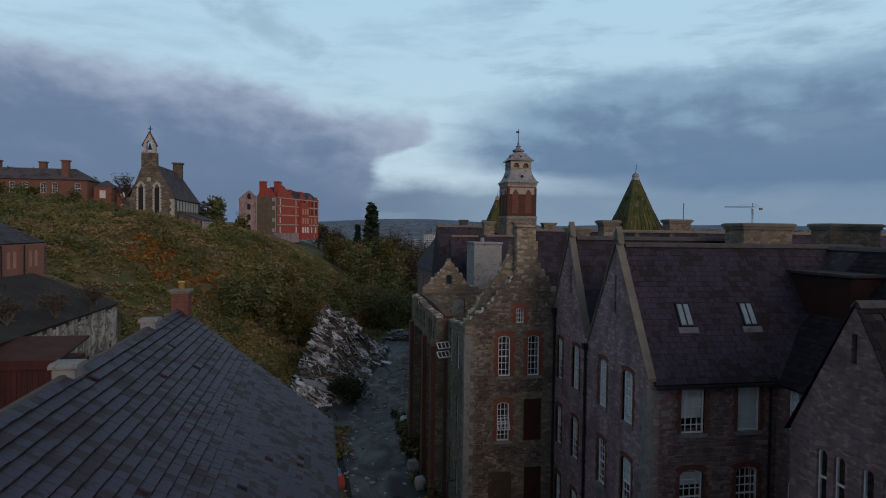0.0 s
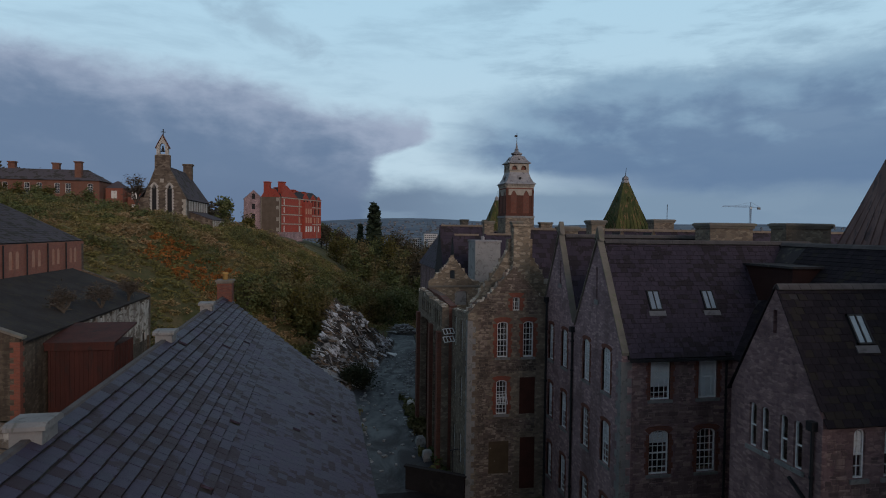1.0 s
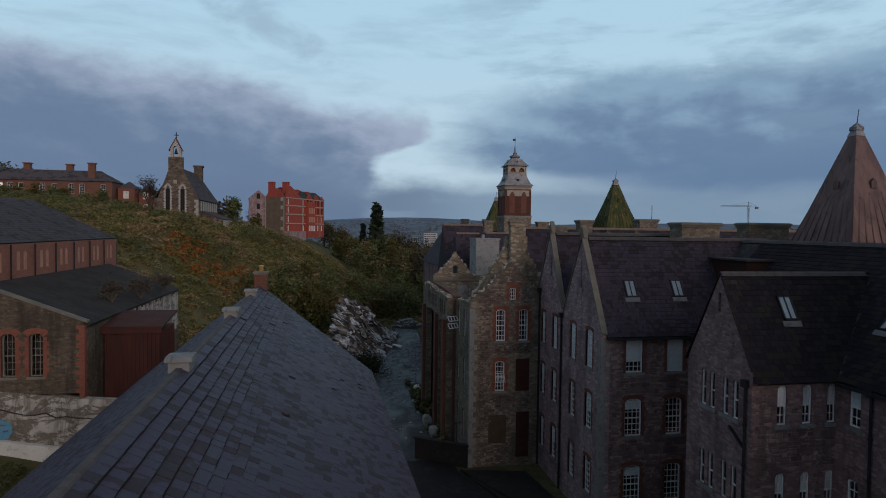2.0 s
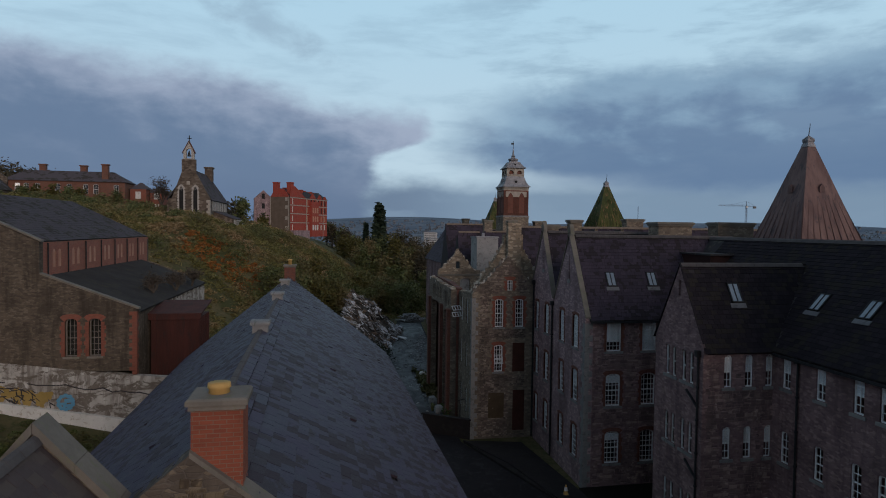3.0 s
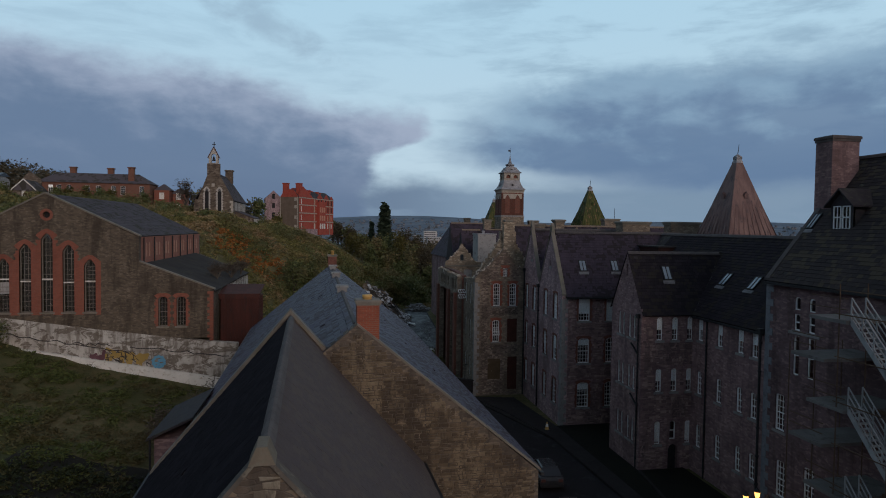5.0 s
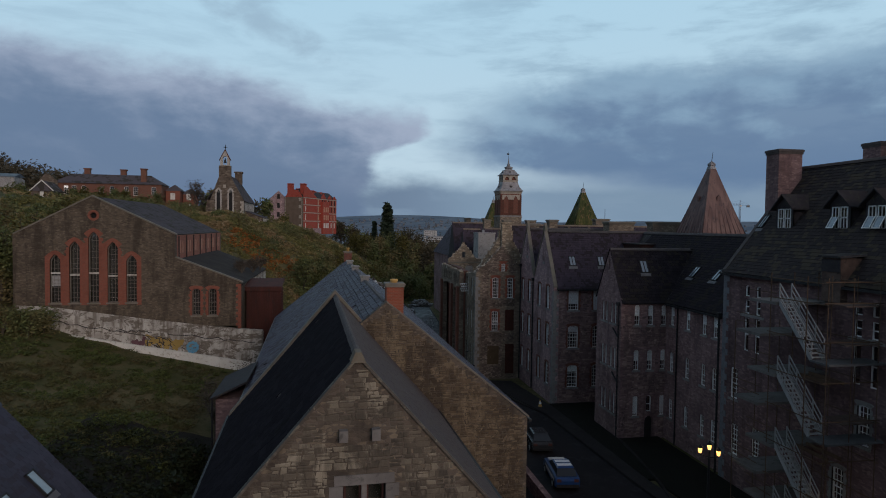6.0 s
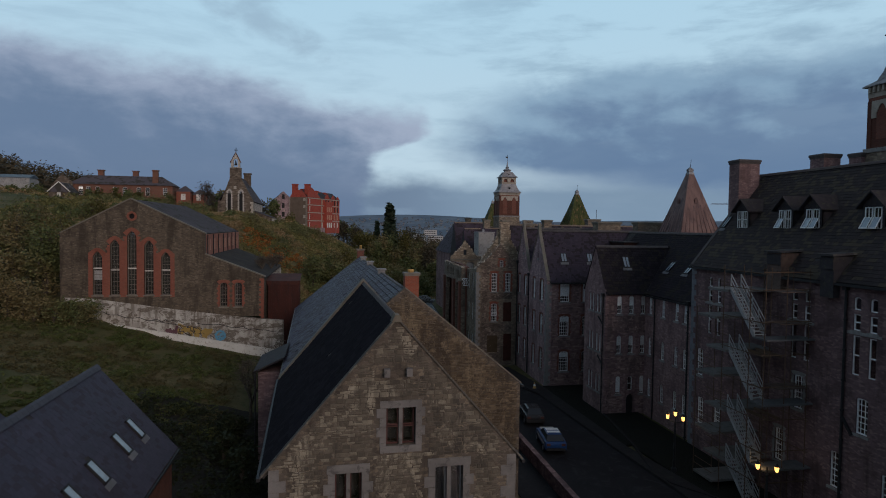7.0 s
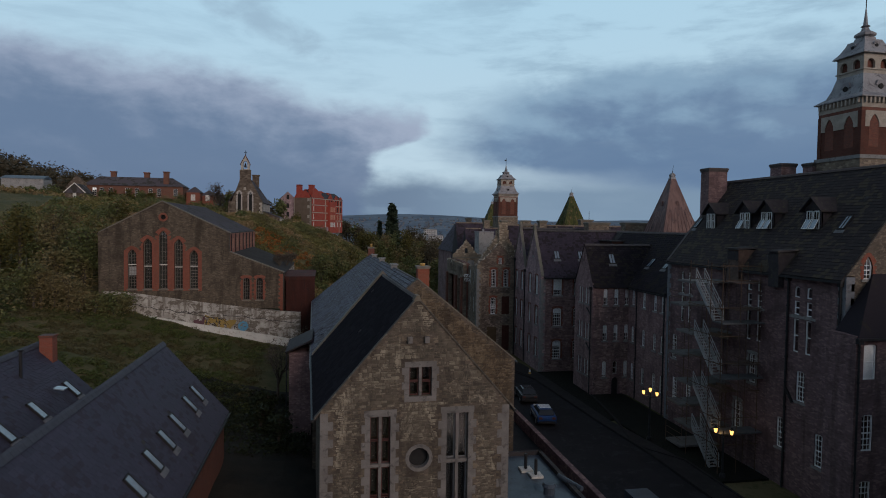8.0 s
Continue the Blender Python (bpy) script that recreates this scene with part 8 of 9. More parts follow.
def lamp_post(x, y, z, turn, label):
    """A cast-iron post with three lit lanterns."""
    t = thing("lamp_post", (x, y, 0.5), label, "street lamp", "lane lamps")
    part("post", Mesh().turned((x, y), [(0.4, 0.22), (0.8, 0.2), (0.9, 0.1), (z - 0.5, 0.06), (z - 0.4, 0.1), (z - 0.3, 0.05), (z + 0.1, 0.04)], 10, 0), IRON, t)
    spots = ([(0.0, 0.35)] if z > 4.2 else []) + [(0.55, 0.0), (-0.55, 0.12)]
    c, s = math.cos(radians(turn)), math.sin(radians(turn))
    for d, up in spots:
        px, py, pz = x + d * c, y + d * s, z + up
        if d:
            part("arm", Mesh().bar((x, y, z - 0.3), (px, py, pz - 0.25), 0.05, 0.05), IRON, t)
        lan = part("lantern", Mesh().turned((px, py), [(pz + 0.16, 0.16), (pz + 0.19, 0.18), (pz + 0.3, 0.07), (pz + 0.38, 0.02)], 6, 0), IRON_CAGE, t, "iron and glass lantern")
        part("glow", Mesh().turned((px, py), [(pz - 0.16, 0.09), (pz + 0.0, 0.125), (pz + 0.155, 0.145)], 6, 0), LAMP_GLOW, lan, "lit amber glass")
    data = bpy.data.lights.new("lamp_light", "POINT")
    data.energy, data.color, data.shadow_soft_size = 9.0, (1.0, 0.58, 0.22), 0.2
    ob = new("lamp_light", data)
    ob.location = (x - 0.9 * s, y + 0.9 * c, z + 0.05)
    return t


IRON_CAGE = IRON
lamp_post(14.6, -1.2, 4.55, -20, "black iron lamp post with three lit amber lanterns")
lamp_post(15.9, -9.3, 3.9, -20, "black iron lamp post with lit amber lanterns by the stair")
post = thing("traffic_cone", (11.9, 22.6, 0.5), "small orange and white traffic cone on the footway", "cone")
part("cone", Mesh().turned((11.9, 22.6), [(0.58, 0.19), (1.25, 0.04)], 12, 0), TERRACOTTA, post)
part("sleeve", Mesh().turned((11.9, 22.6), [(0.85, 0.135), (1.1, 0.085)], 12, 0), WHITE, post)
part("base", Mesh().box(11.65, 12.15, 22.35, 22.85, 0.55, 0.6), IRON, post)
wl = Mesh().bar((4.2, 37.2, 1.15), (7.9, 34.75, 1.15), 0.3, 1.8).bar((4.1, 37.27, 2.1), (8.0, 34.68, 2.1), 0.42, 0.12)
tie(wl, "low_wall", PAVING, "stained low wall closing the lane beside the ruin", "wall", "", "structure")
mast = Mesh().tube((31.6, 50.6, 19.6), (31.6, 50.6, 21.6), 0.03)
tie(mast, "aerial_mast", IRON, "thin dark aerial mast on a chimney stack", "aerial")
pole = thing("lamp_standard", (7.2, 35.6, 0.5), "thin dark lamp standard at the bend of the lane", "street lamp")
part("post", Mesh().tube((7.2, 35.6, 0.4), (7.2, 35.6, 3.6), 0.05), IRON, pole)
part("arm", Mesh().bar((7.0, 35.6, 3.6), (7.6, 35.6, 3.7), 0.08, 0.08), IRON, pole)


# ---- hilltop buildings ----
def chapel():
    x0, x1, y0, y1, zb, e, xr, zr = -40.6, -31.4, 130.0, 153.0, 18.5, 24.8, -36.0, 31.6
    h = thing("chapel", (xr, y0, zb), "small rubble stone chapel with bellcote and paired lancets", "church")
    holes = [(-38.05, -37.15, 21.5, 27.5, 0.9), (-35.05, -34.15, 21.5, 27.5, 0.9), (-36.4, -35.8, 28.0, 28.6, 0)]
    top = [(x0, 23.8), (x0 + 0.9, 24.6), (-37.5, 30.7), (-37.499, 33.6), (-34.5, 33.6), (-34.499, 30.7), (x1, e)]
    part("front_wall", wall(Mesh(), "y", y0, 0.8, top, zb, holes), STONE_CHAPEL, h, "rubble gable wall")
    for u in (-37.6, -34.6):
        window(h, "y", y0, u, 21.5, 0.9, 6.0, 0.9, 2, 1, STONE_PALE, surround=CHAPEL_PALE, ts=0.42, sill_mat=STONE_PALE, deep=0.3)
    for u in (-37.6, -34.6):
        part("dark_light", Mesh().box(u - 0.42, u + 0.42, y0 + 0.2, y0 + 0.25, 21.6, 26.7), DARK_OPENING, h)
    part("panel", Mesh().box(-36.45, -35.75, y0 - 0.05, y0 + 0.1, 27.9, 28.7), STONE_PALE, h)
    bc = wall(Mesh(), "y", y0, 0.9, [(-37.15, 35.2), (-36.0, 37.5), (-34.85, 35.2)], 33.6, [(-36.55, -35.45, 33.8, 36.0, 0.55)])
    part("bellcote", bc, CHAPEL_PALE, h, "pale stone bellcote")
    part("bell", Mesh().turned((-36.0, y0 + 0.45), [(34.3, 0.45), (34.45, 0.36), (34.9, 0.25), (35.6, 0.06)], 12, 0), IRON, h, "dark bell", "", True)
    coping(h, [(-37.4, 34.9), (-36.0, 37.6), (-34.6, 34.9)], "y", y0, 1.0, 0.22, BRICK_DARK)
    part("cross", Mesh().box(-36.03, -35.87, y0 + 0.4, y0 + 0.55, 37.5, 39.0).box(-36.4, -35.5, y0 + 0.4, y0 + 0.55, 38.3, 38.45), IRON, h, "iron cross")
    part("side_wall", Mesh().box(x1 - 0.6, x1, y0 + 0.8, y1, zb, e), STONE_CHAPEL, h)
    part("side_wall", Mesh().box(x0, x0 + 0.6, y0 + 0.8, y1, zb, e), STONE_CHAPEL, h)
    for k in range(8):
        y = y0 + 2.5 + k * 2.5
        part("clerestory_light", Mesh().box(x1, x1 + 0.06, y, y + 1.5, 22.2, 24.4), CHAPEL_PALE, h, "pale clerestory light")
    m = Mesh()
    deck(m, (x1 + 0.3, y0 + 0.5, e - 0.3), (x1 + 0.3, y1, e - 0.3), (xr, y1, zr), (xr, y0 + 0.5, zr), 0.25)
    deck(m, (x0 - 0.3, y0 + 0.5, e - 0.3), (x0 - 0.3, y1, e - 0.3), (xr, y1, zr), (xr, y0 + 0.5, zr), 0.25)
    part("roof", m, FELT, h)
    slates("slating", h, SLATE_HALL, (x1 + 0.3, y0 + 0.5, e - 0.3), (x1 + 0.3, y1, e - 0.3), (xr, y0 + 0.5, zr), (xr, y1, zr), 0.9, 0.6, seed=71)
    part("aisle_roof", deck(Mesh(), (-26.8, 134, 20.4), (-26.8, 150, 20.4), (x1, 150, 22.1), (x1, 134, 22.1)), SLATE_HALL, h, "low aisle roof")
    part("aisle_wall", wall(Mesh(), "y", 134.2, 0.5, [(x1, 22.0), (-27.0, 20.4)], 16.0, []), STONE_CHAPEL, h)
    part("porch_wall", Mesh().box(-30.5, -27.4, 131.0, 131.5, 17.0, 19.4), CHAPEL_PALE, h, "pale low porch wall")
    for k in range(7):
        part("aisle_pier", Mesh().box(-27.0, -26.9, 135 + k * 2.1, 136.3 + k * 2.1, 16.5, 20.2), CHAPEL_PALE, h, "pale aisle pier")
    part("rear_chimney", Mesh().box(-36.5, -34.6, 150, 151.6, 30, 33.4).box(-36.7, -34.4, 149.8, 151.8, 33.4, 33.8), STONE_CHAPEL, h)
    quoins(h, x1, y0, zb, e, -1, 1, STONE_PALE, 0.8, 0.5, 0.6)
    return h


CHAPEL_PALE = plain("chapel_dressings", (0.36, 0.33, 0.30), (0.48, 0.45, 0.41), 0.85, 1.0, 10, stain=(0.24, 0.22, 0.19))
STONE_CHAPEL = rubble_stone("chapel_rubble", (0.085, 0.064, 0.050), (0.16, 0.124, 0.095), (0.22, 0.18, 0.14), (0.115, 0.092, 0.074), size=(0.7, 0.7, 0.35))
chapel()


def turned_block(name, origin, turn, length, depth, z0, z1, material, label):
    """A rectangular house whose front runs along its own x axis from origin."""
    h = thing(name, (*origin, z0), label, "building")
    return h, pose(*origin, 0, 0, 0, turn)


def red_building():
    """The tall red-brick block on the brow, turned to the lane."""
    o, turn = (-21.0, 240.0), 63.0
    h, m = turned_block("red_brick_block", o, turn, 34, 9, 15, 31, BRICK_BRIGHT, "tall derelict red brick block with stone bands")
    put = lambda mesh, name, mat, lab="", kind="", parent=None: tagged(part_at(mesh, name, mat, parent or h, m, lab), "", "", "", kind)
    L, D, zb, e = 32.0, 9.0, 14.5, 30.9
    holes = [(u, u + w, z, z + 2.4, 0.2) for u, w in ((1.6, 1.1), (13.6, 1.2), (16.8, 1.6), (19.4, 1.6), (23.4, 1.4), (26.0, 1.4), (29.4, 1.4)) for z in (17.3, 21.0, 24.7, 28.0)]
    put(wall(Mesh(), "y", 0, 0.6, [(0, e), (L, e)], zb, holes), "front_wall", BRICK_BRIGHT, "bright red brick front")
    for a, b, z0, z1, _ in holes:
        put(Mesh().box(a, b, 0.25, 0.35, z0, z1), "window", WHITE_DULL if z0 < 20 or a < 3 else DARK_OPENING if z0 > 24 and a > 15 else RED_PALE)
    ban = Mesh()
    for z in (20.2, 23.9, 27.4, 30.5):
        ban.box(0, L, -0.12, 0.0, z, z + 0.4)
    put(ban, "stone_banding", STONE_PALE, "pale stone bands", "stuff")
    put(Mesh().box(-0.6, 0, 0.0, D, zb, e), "end_wall", RENDER_BROWN, "brown rendered end wall")
    put(Mesh().prism([(-0.55, 0.2, e), (-0.55, D - 0.2, e), (-0.55, D - 2.5, e + 3.6), (-0.55, 2.5, e + 3.0)], (0.5, 0, 0)), "end_gable", BRICK_BRIGHT, "broken red brick gable")
    put(Mesh().tube((-0.7, D - 0.3, zb), (-0.7, D - 0.3, e), 0.15).tube((-0.7, 0.4, zb), (-0.7, 0.4, e), 0.15), "downpipe", STONE_PALE)
    for z in (17.5, 21.5, 26, 29.2):
        put(Mesh().box(-0.68, -0.6, 0.8, 1.9, z, z + 1.4), "end_window", STONE_PALE)
    put(Mesh().box(0, L, D - 0.6, D, zb, e), "back_wall", BRICK_BRIGHT)
    put(Mesh().prism([(0, -0.1, e), (12.5, -0.1, e), (3.6, -0.1, e + 4.6), (1.6, -0.1, e + 4.6)], (0, 0.5, 0)), "front_gable", BRICK_BRIGHT, "red brick gable under a stack")
    for x, w, gh in ((16.2, 5.2, 2.4), (22.8, 4.6, 2.0), (28.4, 3.4, 1.6)):
        put(Mesh().prism([(x, -0.1, e), (x + w, -0.1, e), (x + w / 2, -0.1, e + gh)], (0, 0.5, 0)), "front_gable", BRICK_BRIGHT, "red brick gable")
    for x in (12.9, 22.3, 28.0):
        put(Mesh().tube((x, -0.2, zb), (x, -0.2, e), 0.14), "downpipe", STONE_PALE)
    put(Mesh().box(15.6, 21.8, -1.3, -0.004, zb, 29.6), "bay", BRICK_BRIGHT, "red brick bay")
    for z in (17.3, 21.0, 24.7):
        for x in (16.3, 18.2, 20.1):
            put(Mesh().box(x, x + 1.2, -1.36, -1.304, z, z + 2.3), "bay_window", WHITE_DULL if z < 20 else RED_PALE)
    put(Mesh().prism([(-0.3, -0.2, e), (-0.3, D / 2, e + 3.4), (-0.3, D + 0.2, e)], (L + 0.6, 0, 0)), "roof", SLATE_DARK_PLAIN, "slate roof")
    for x, y, w in ((1.6, 0.4, 1.9), (0.3, 6.0, 1.8), (6, 5, 1.5), (10, 4, 1.4), (14, 3, 1.4), (18, 4, 1.2), (22, 3, 1.2), (26, 4, 1.2)):
        put(Mesh().box(x, x + w, y, y + 2.2, e - 0.5, 37.0 if x < 2 else 35.4 - 0.05 * x).box(x - 0.15, x + w + 0.15, y - 0.15, y + 2.35, (36.6 if x < 2 else 35.0 - 0.05 * x), (36.9 if x < 2 else 35.3 - 0.05 * x)), "chimney", BRICK_BRIGHT, "red brick chimney")
    put(Mesh().box(-3, 10, -3.5, -0.2, zb - 1, 17.2), "low_yard_wall", STONE_GREY)
    g, m2 = turned_block("grey_stone_house", (-35.5, 243.0), 8, 7, 10, 15, 31, STONE_GREY, "grey stone gabled house behind the red block")
    w = wall(Mesh(), "y", 0, 0.6, [(0, 30.0), (3.6, 33.6), (7.2, 30.0)], 14.5, [(3.0, 4.2, z, z + 2.2, 0.2) for z in (18, 22, 26, 30)])
    part_at(w, "front_wall", STONE_GREY, g, m2, "grey rubble gable")
    part_at(Mesh().box(0, 7.2, 0.6, 9, 14.5, 30.0), "wall_body", STONE_GREY, g, m2)
    part_at(Mesh().prism([(-0.2, 0.4, 30.0), (3.6, 0.4, 33.6), (7.4, 0.4, 30.0)], (0, 9, 0)), "roof", SLATE_DARK_PLAIN, g, m2)
    for z in (18, 22, 26, 30):
        part_at(Mesh().box(3.0, 4.2, 0.3, 0.35, z, z + 2.2), "window", DARK_OPENING, g, m2)


RENDER_BROWN = plain("brown_render", (0.12, 0.09, 0.068), (0.16, 0.12, 0.092), 0.9, 0.5, 8)
red_building()


def hill_house():
    x0, x1, y0, y1, zb, e, zr = -91.0, -60.6, 166.0, 175.0, 22.0, 30.3, 33.4
    h = thing("terrace_house", (-76, y0, zb), "long two-storey red brick house with hipped slate roof", "house")
    spots = [-87.5, -85.3, -82.6, -77.6, -74.7, -70.6, -68.0, -62.8]
    holes = [(u - 0.65, u + 0.65, 26.9, 29.6, 0.2) for u in spots] + [(u - 0.6, u + 0.6, 23.6, 25.8, 0.2) for u in spots]
    part("front_wall", wall(Mesh(), "y", y0, 0.5, [(x0, e), (x1, e)], zb, holes), BRICK_HILL, h, "red brick front")
    for u in spots:
        window(h, "y", y0, u, 26.9, 1.3, 2.7, 0.2, 2, 4, WHITE_DULL, blind=0.35 if int(u) % 3 == 0 else 0)
        window(h, "y", y0, u, 23.6, 1.2, 2.2, 0.2, 2, 4, WHITE_DULL)
    part("side_wall", Mesh().box(x1 - 0.5, x1, y0 + 0.5, y1, zb, e), BRICK_HILL, h)
    part("side_wall", Mesh().box(x0, x0 + 0.5, y0 + 0.5, y1, zb, e), STONE_CHAPEL, h)
    r = Mesh().add([(x0 - 0.4, y0 - 0.4, e), (x1 + 0.4, y0 - 0.4, e), (x1 + 0.4, y1 + 0.4, e), (x0 - 0.4, y1 + 0.4, e), (x0 + 3.8, (y0 + y1) / 2, zr), (x1 - 4.2, (y0 + y1) / 2, zr)], [(0, 1, 5, 4), (1, 2, 5), (2, 3, 4, 5), (3, 0, 4), (3, 2, 1, 0)])
    part("roof", r, SLATE_HALL, h, "hipped slate roof")
    for x, y in ((-83.6, 172), (-66.0, 167.5), (-73.5, 173)):
        part("chimney", Mesh().box(x - 0.8, x + 0.8, y - 0.6, y + 0.6, 30.5, 35.0).box(x - 1.0, x + 1.0, y - 0.8, y + 0.8, 35.0, 35.3), BRICK_HILL, h, "brick chimney")
    part("stone_gable", wall(Mesh(), "y", y0 - 1.0, 0.5, [(-95.5, 29.5), (-92.5, 33.2), (-89.5, 30.8)], zb, [(-93.0, -91.9, 26.6, 29.4, 0.2)]), STONE_CHAPEL, h, "stone cross gable")
    part("gable_window", Mesh().box(-93.0, -91.9, y0 - 0.8, y0 - 0.7, 26.6, 29.4), WHITE_DULL, h)
    a = thing("brick_wing_house", (-56, 169, 22), "lower red brick house with hipped slate roof", "house")
    for xa, xb, ee, yy in ((-60.0, -55.8, 28.7, 168.5), (-55.4, -52.0, 27.8, 171.0)):
        part("wall_body", wall(Mesh(), "y", yy, 6, [(xa, ee), (xb, ee)], 21.5, []), BRICK_BRIGHT_DULL, a)
        part("roof", Mesh().turned(((xa + xb) / 2, yy + 3), [(ee, 3.6), (ee + 2.0, 0.3)]), SLATE_HALL, a)
        for z in (22.6, 26.0):
            part("window", Mesh().box((xa + xb) / 2 - 0.7, (xa + xb) / 2 + 0.7, yy - 0.05, yy - 0.004, z, z + 2.0), WHITE_DULL, a)
    c = thing("gate_cottage", (-87, 150, 22), "small pale stone cottage with gable", "house")
    part("wall_body", wall(Mesh(), "y", 150, 0.5, [(-90.0, 27.0), (-87.3, 29.6), (-84.6, 27.0)], 22.0, [(-87.9, -86.9, 25.4, 27.4, 0)]), STONE_CHAPEL, c)
    part("sides", Mesh().box(-90, -84.6, 150.5, 157, 22, 27.0), STONE_CHAPEL, c)
    part("window", Mesh().box(-87.9, -86.9, 150.1, 150.2, 25.4, 27.4), WHITE_DULL, c)
    part("roof", Mesh().prism([(-90.3, 149.8, 26.9), (-87.3, 149.8, 29.8), (-84.3, 149.8, 26.9)], (0, 7.5, 0)), SLATE_HALL, c)
    part("verge", Mesh().bar((-90.3, 149.75, 27.0), (-87.3, 149.75, 29.9), 0.1, 0.25).bar((-84.3, 149.75, 27.0), (-87.3, 149.75, 29.9), 0.1, 0.25), WHITE_DULL, c)
    g = thing("barn", (-119, 190, 26), "low rendered barn with pale roof sheets", "barn")
    part("wall_body", Mesh().box(-126, -112.5, 190, 197, 25, 33.4), RENDER, g)
    part("roof", Mesh().prism([(-126.3, 189.7, 33.3), (-126.3, 193.5, 34.6), (-126.3, 197.3, 33.3)], (14, 0, 0)), FLAT_ROOF, g)
    v = thing("van", (-101, 168, 25.5), "blue van parked on the hill road", "van")
    part("body", Mesh().loft([[(-103.4, 167, 25.4), (-98.6, 167, 25.4), (-98.6, 169, 25.4), (-103.4, 169, 25.4)], [(-103.4, 167, 26.6), (-98.6, 167, 26.4), (-98.6, 169, 26.4), (-103.4, 169, 26.6)], [(-102.9, 167.2, 27.6), (-99.8, 167.2, 27.6), (-99.8, 168.8, 27.6), (-102.9, 168.8, 27.6)]]), PAINT_BLUE, v)
    part("windscreen", Mesh().prism([(-99.7, 167.3, 27.5), (-98.75, 167.3, 26.5), (-98.75, 168.7, 26.5), (-99.7, 168.7, 27.5)], (0.03, 0, 0.03)), GLASS_DARK, v)
    for x in (-102.5, -99.5):
        part("wheel", Mesh().loft([[(x + 0.35 * math.cos(t), y, 25.4 + 0.35 * math.sin(t)) for t in np.linspace(0, 6.28, 12, endpoint=False)] for y in (166.9, 167.1)]), IRON, v)


BRICK_HILL = brick_mat("brown_red_brick", (0.21, 0.092, 0.062), (0.16, 0.07, 0.05), (0.16, 0.12, 0.095))
hill_house()


# ---- plants ----
def blob(rng, n, radius, flat=0.7):
    """Points spread through the outer half of an uneven cushion."""
    d = rng.normal(size=(n, 3))
    d /= np.linalg.norm(d, axis=1, keepdims=True)
    lump = 1 + 0.35 * np.sin(d[:, 0:1] * 4 + rng.uniform(0, 6)) * np.sin(d[:, 1:2] * 5 + rng.uniform(0, 6))
    p = d * radius * lump * rng.uniform(0.55, 1.0, (n, 1)) ** 0.5
    p[:, 2] *= flat
    return p


def inside(x, y):
    """Plan areas that no plant grows in."""
    for a, b, c, d in ((-41.5, -14.0, 32.0, 61), (-14.6, 2.5, -7, 33), (-14, -2.5, -20.5, -4), (-36, -18, -60, -5.0), (-42, -26, 129, 154), (2.0, 40, -80, 82), (-97, -51, 164, 176), (-33, -4, 238, 275), (-16.5, -13, 1.5, 8.5), (-36.5, -13, 31.9, 33), (-20, -13, 8, 30), (-25.5, -13, -6, 6), (-44, -24, 122, 131), (-93, -81, 138, 158), (-106, -96, 155, 172)):
        if a < x < b and c < y < d:
            return True
    right, wide = heap_edge(y)
    return 62 < y < 97 and right - wide < x < right + 2


def scatter(seed, count, area, radius, per, size, density=None, flat=0.7, sink=0.2, aspect=1.7, bare=False):
    """Leaf cushions over the ground of an area."""
    rng = np.random.default_rng(seed)
    out = []
    x0, x1, y0, y1 = area
    tries = 0
    while len(out) < count and tries < count * 6:
        tries += 1
        x, y = rng.uniform(x0, x1), rng.uniform(y0, y1)
        if (inside(x, y) and not bare) or (density and rng.random() > density(x, y)):
            continue
        r = radius * rng.uniform(0.5, 1.5)
        c = np.array([x, y, ground_z(x, y) + r * sink])
        out.append(c + blob(rng, per, r, flat))
    return leaves(rng, np.concatenate(out), size, aspect)


def heap_edge(y):
    """The rubbish heap's edge on the lane and its breadth from there to the hill."""
    return 3.4 + 0.25 * (y - 66), 7.4 + 0.13 * (y - 68)


def patchy(x, y):
    return 0.55 + 0.45 * (noise.noise((x * 0.06, y * 0.06, 9)) > -0.1)


hill_clear = lambda x, y: 1.0 if x < brow(y) + 3 else 0.0
quads("hillside_scrub", scatter(1, 5400, (-75, 22, 60, 160), 0.85, 90, 0.20, lambda x, y: hill_clear(x, y) * patchy(x, y), 0.5, aspect=2.4), SCRUB, None, "low bramble and dead fern over the hillside")
quads("hillside_bushes", scatter(8, 190, (-75, 14, 64, 150), 1.7, 480, 0.22, lambda x, y: hill_clear(x, y) * patchy(x, y), 0.8, 0.3), BUSH, None, "leafy bushes among the bramble of the hillside")
quads("brow_bushes", scatter(9, 75, (-96, -42, 138, 163), 1.7, 420, 0.3, None, 0.9, 0.4), BUSH, None, "leafy bushes before the houses on the brow")
quads("yard_scrub", scatter(2, 2900, (-70, -13, -6, 62), 0.6, 115, 0.09, None, 0.35, aspect=3.0), BUSH_LOW, None, "rough grass and bramble in the sloping yard")
# near-black growth that adds to the shade put into the gap
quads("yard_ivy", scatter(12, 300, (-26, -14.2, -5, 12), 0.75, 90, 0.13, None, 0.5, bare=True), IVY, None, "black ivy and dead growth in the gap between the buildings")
quads("brow_scrub", scatter(3, 1100, (-110, -20, 130, 240), 1.4, 70, 0.36, None, 0.6, aspect=2.2), SCRUB, None, "scrub along the brow of the hill")
quads("orange_fern", scatter(4, 75, (-30, -17, 92, 103), 0.9, 80, 0.26, None, 0.45), AUTUMN, None, "orange autumn fern on the hillside")
quads("lane_weeds", scatter(6, 0 + 60, (-5, 1.2, 48, 60), 0.9, 80, 0.22, None, 0.6), BUSH, None, "weeds beside the lane")


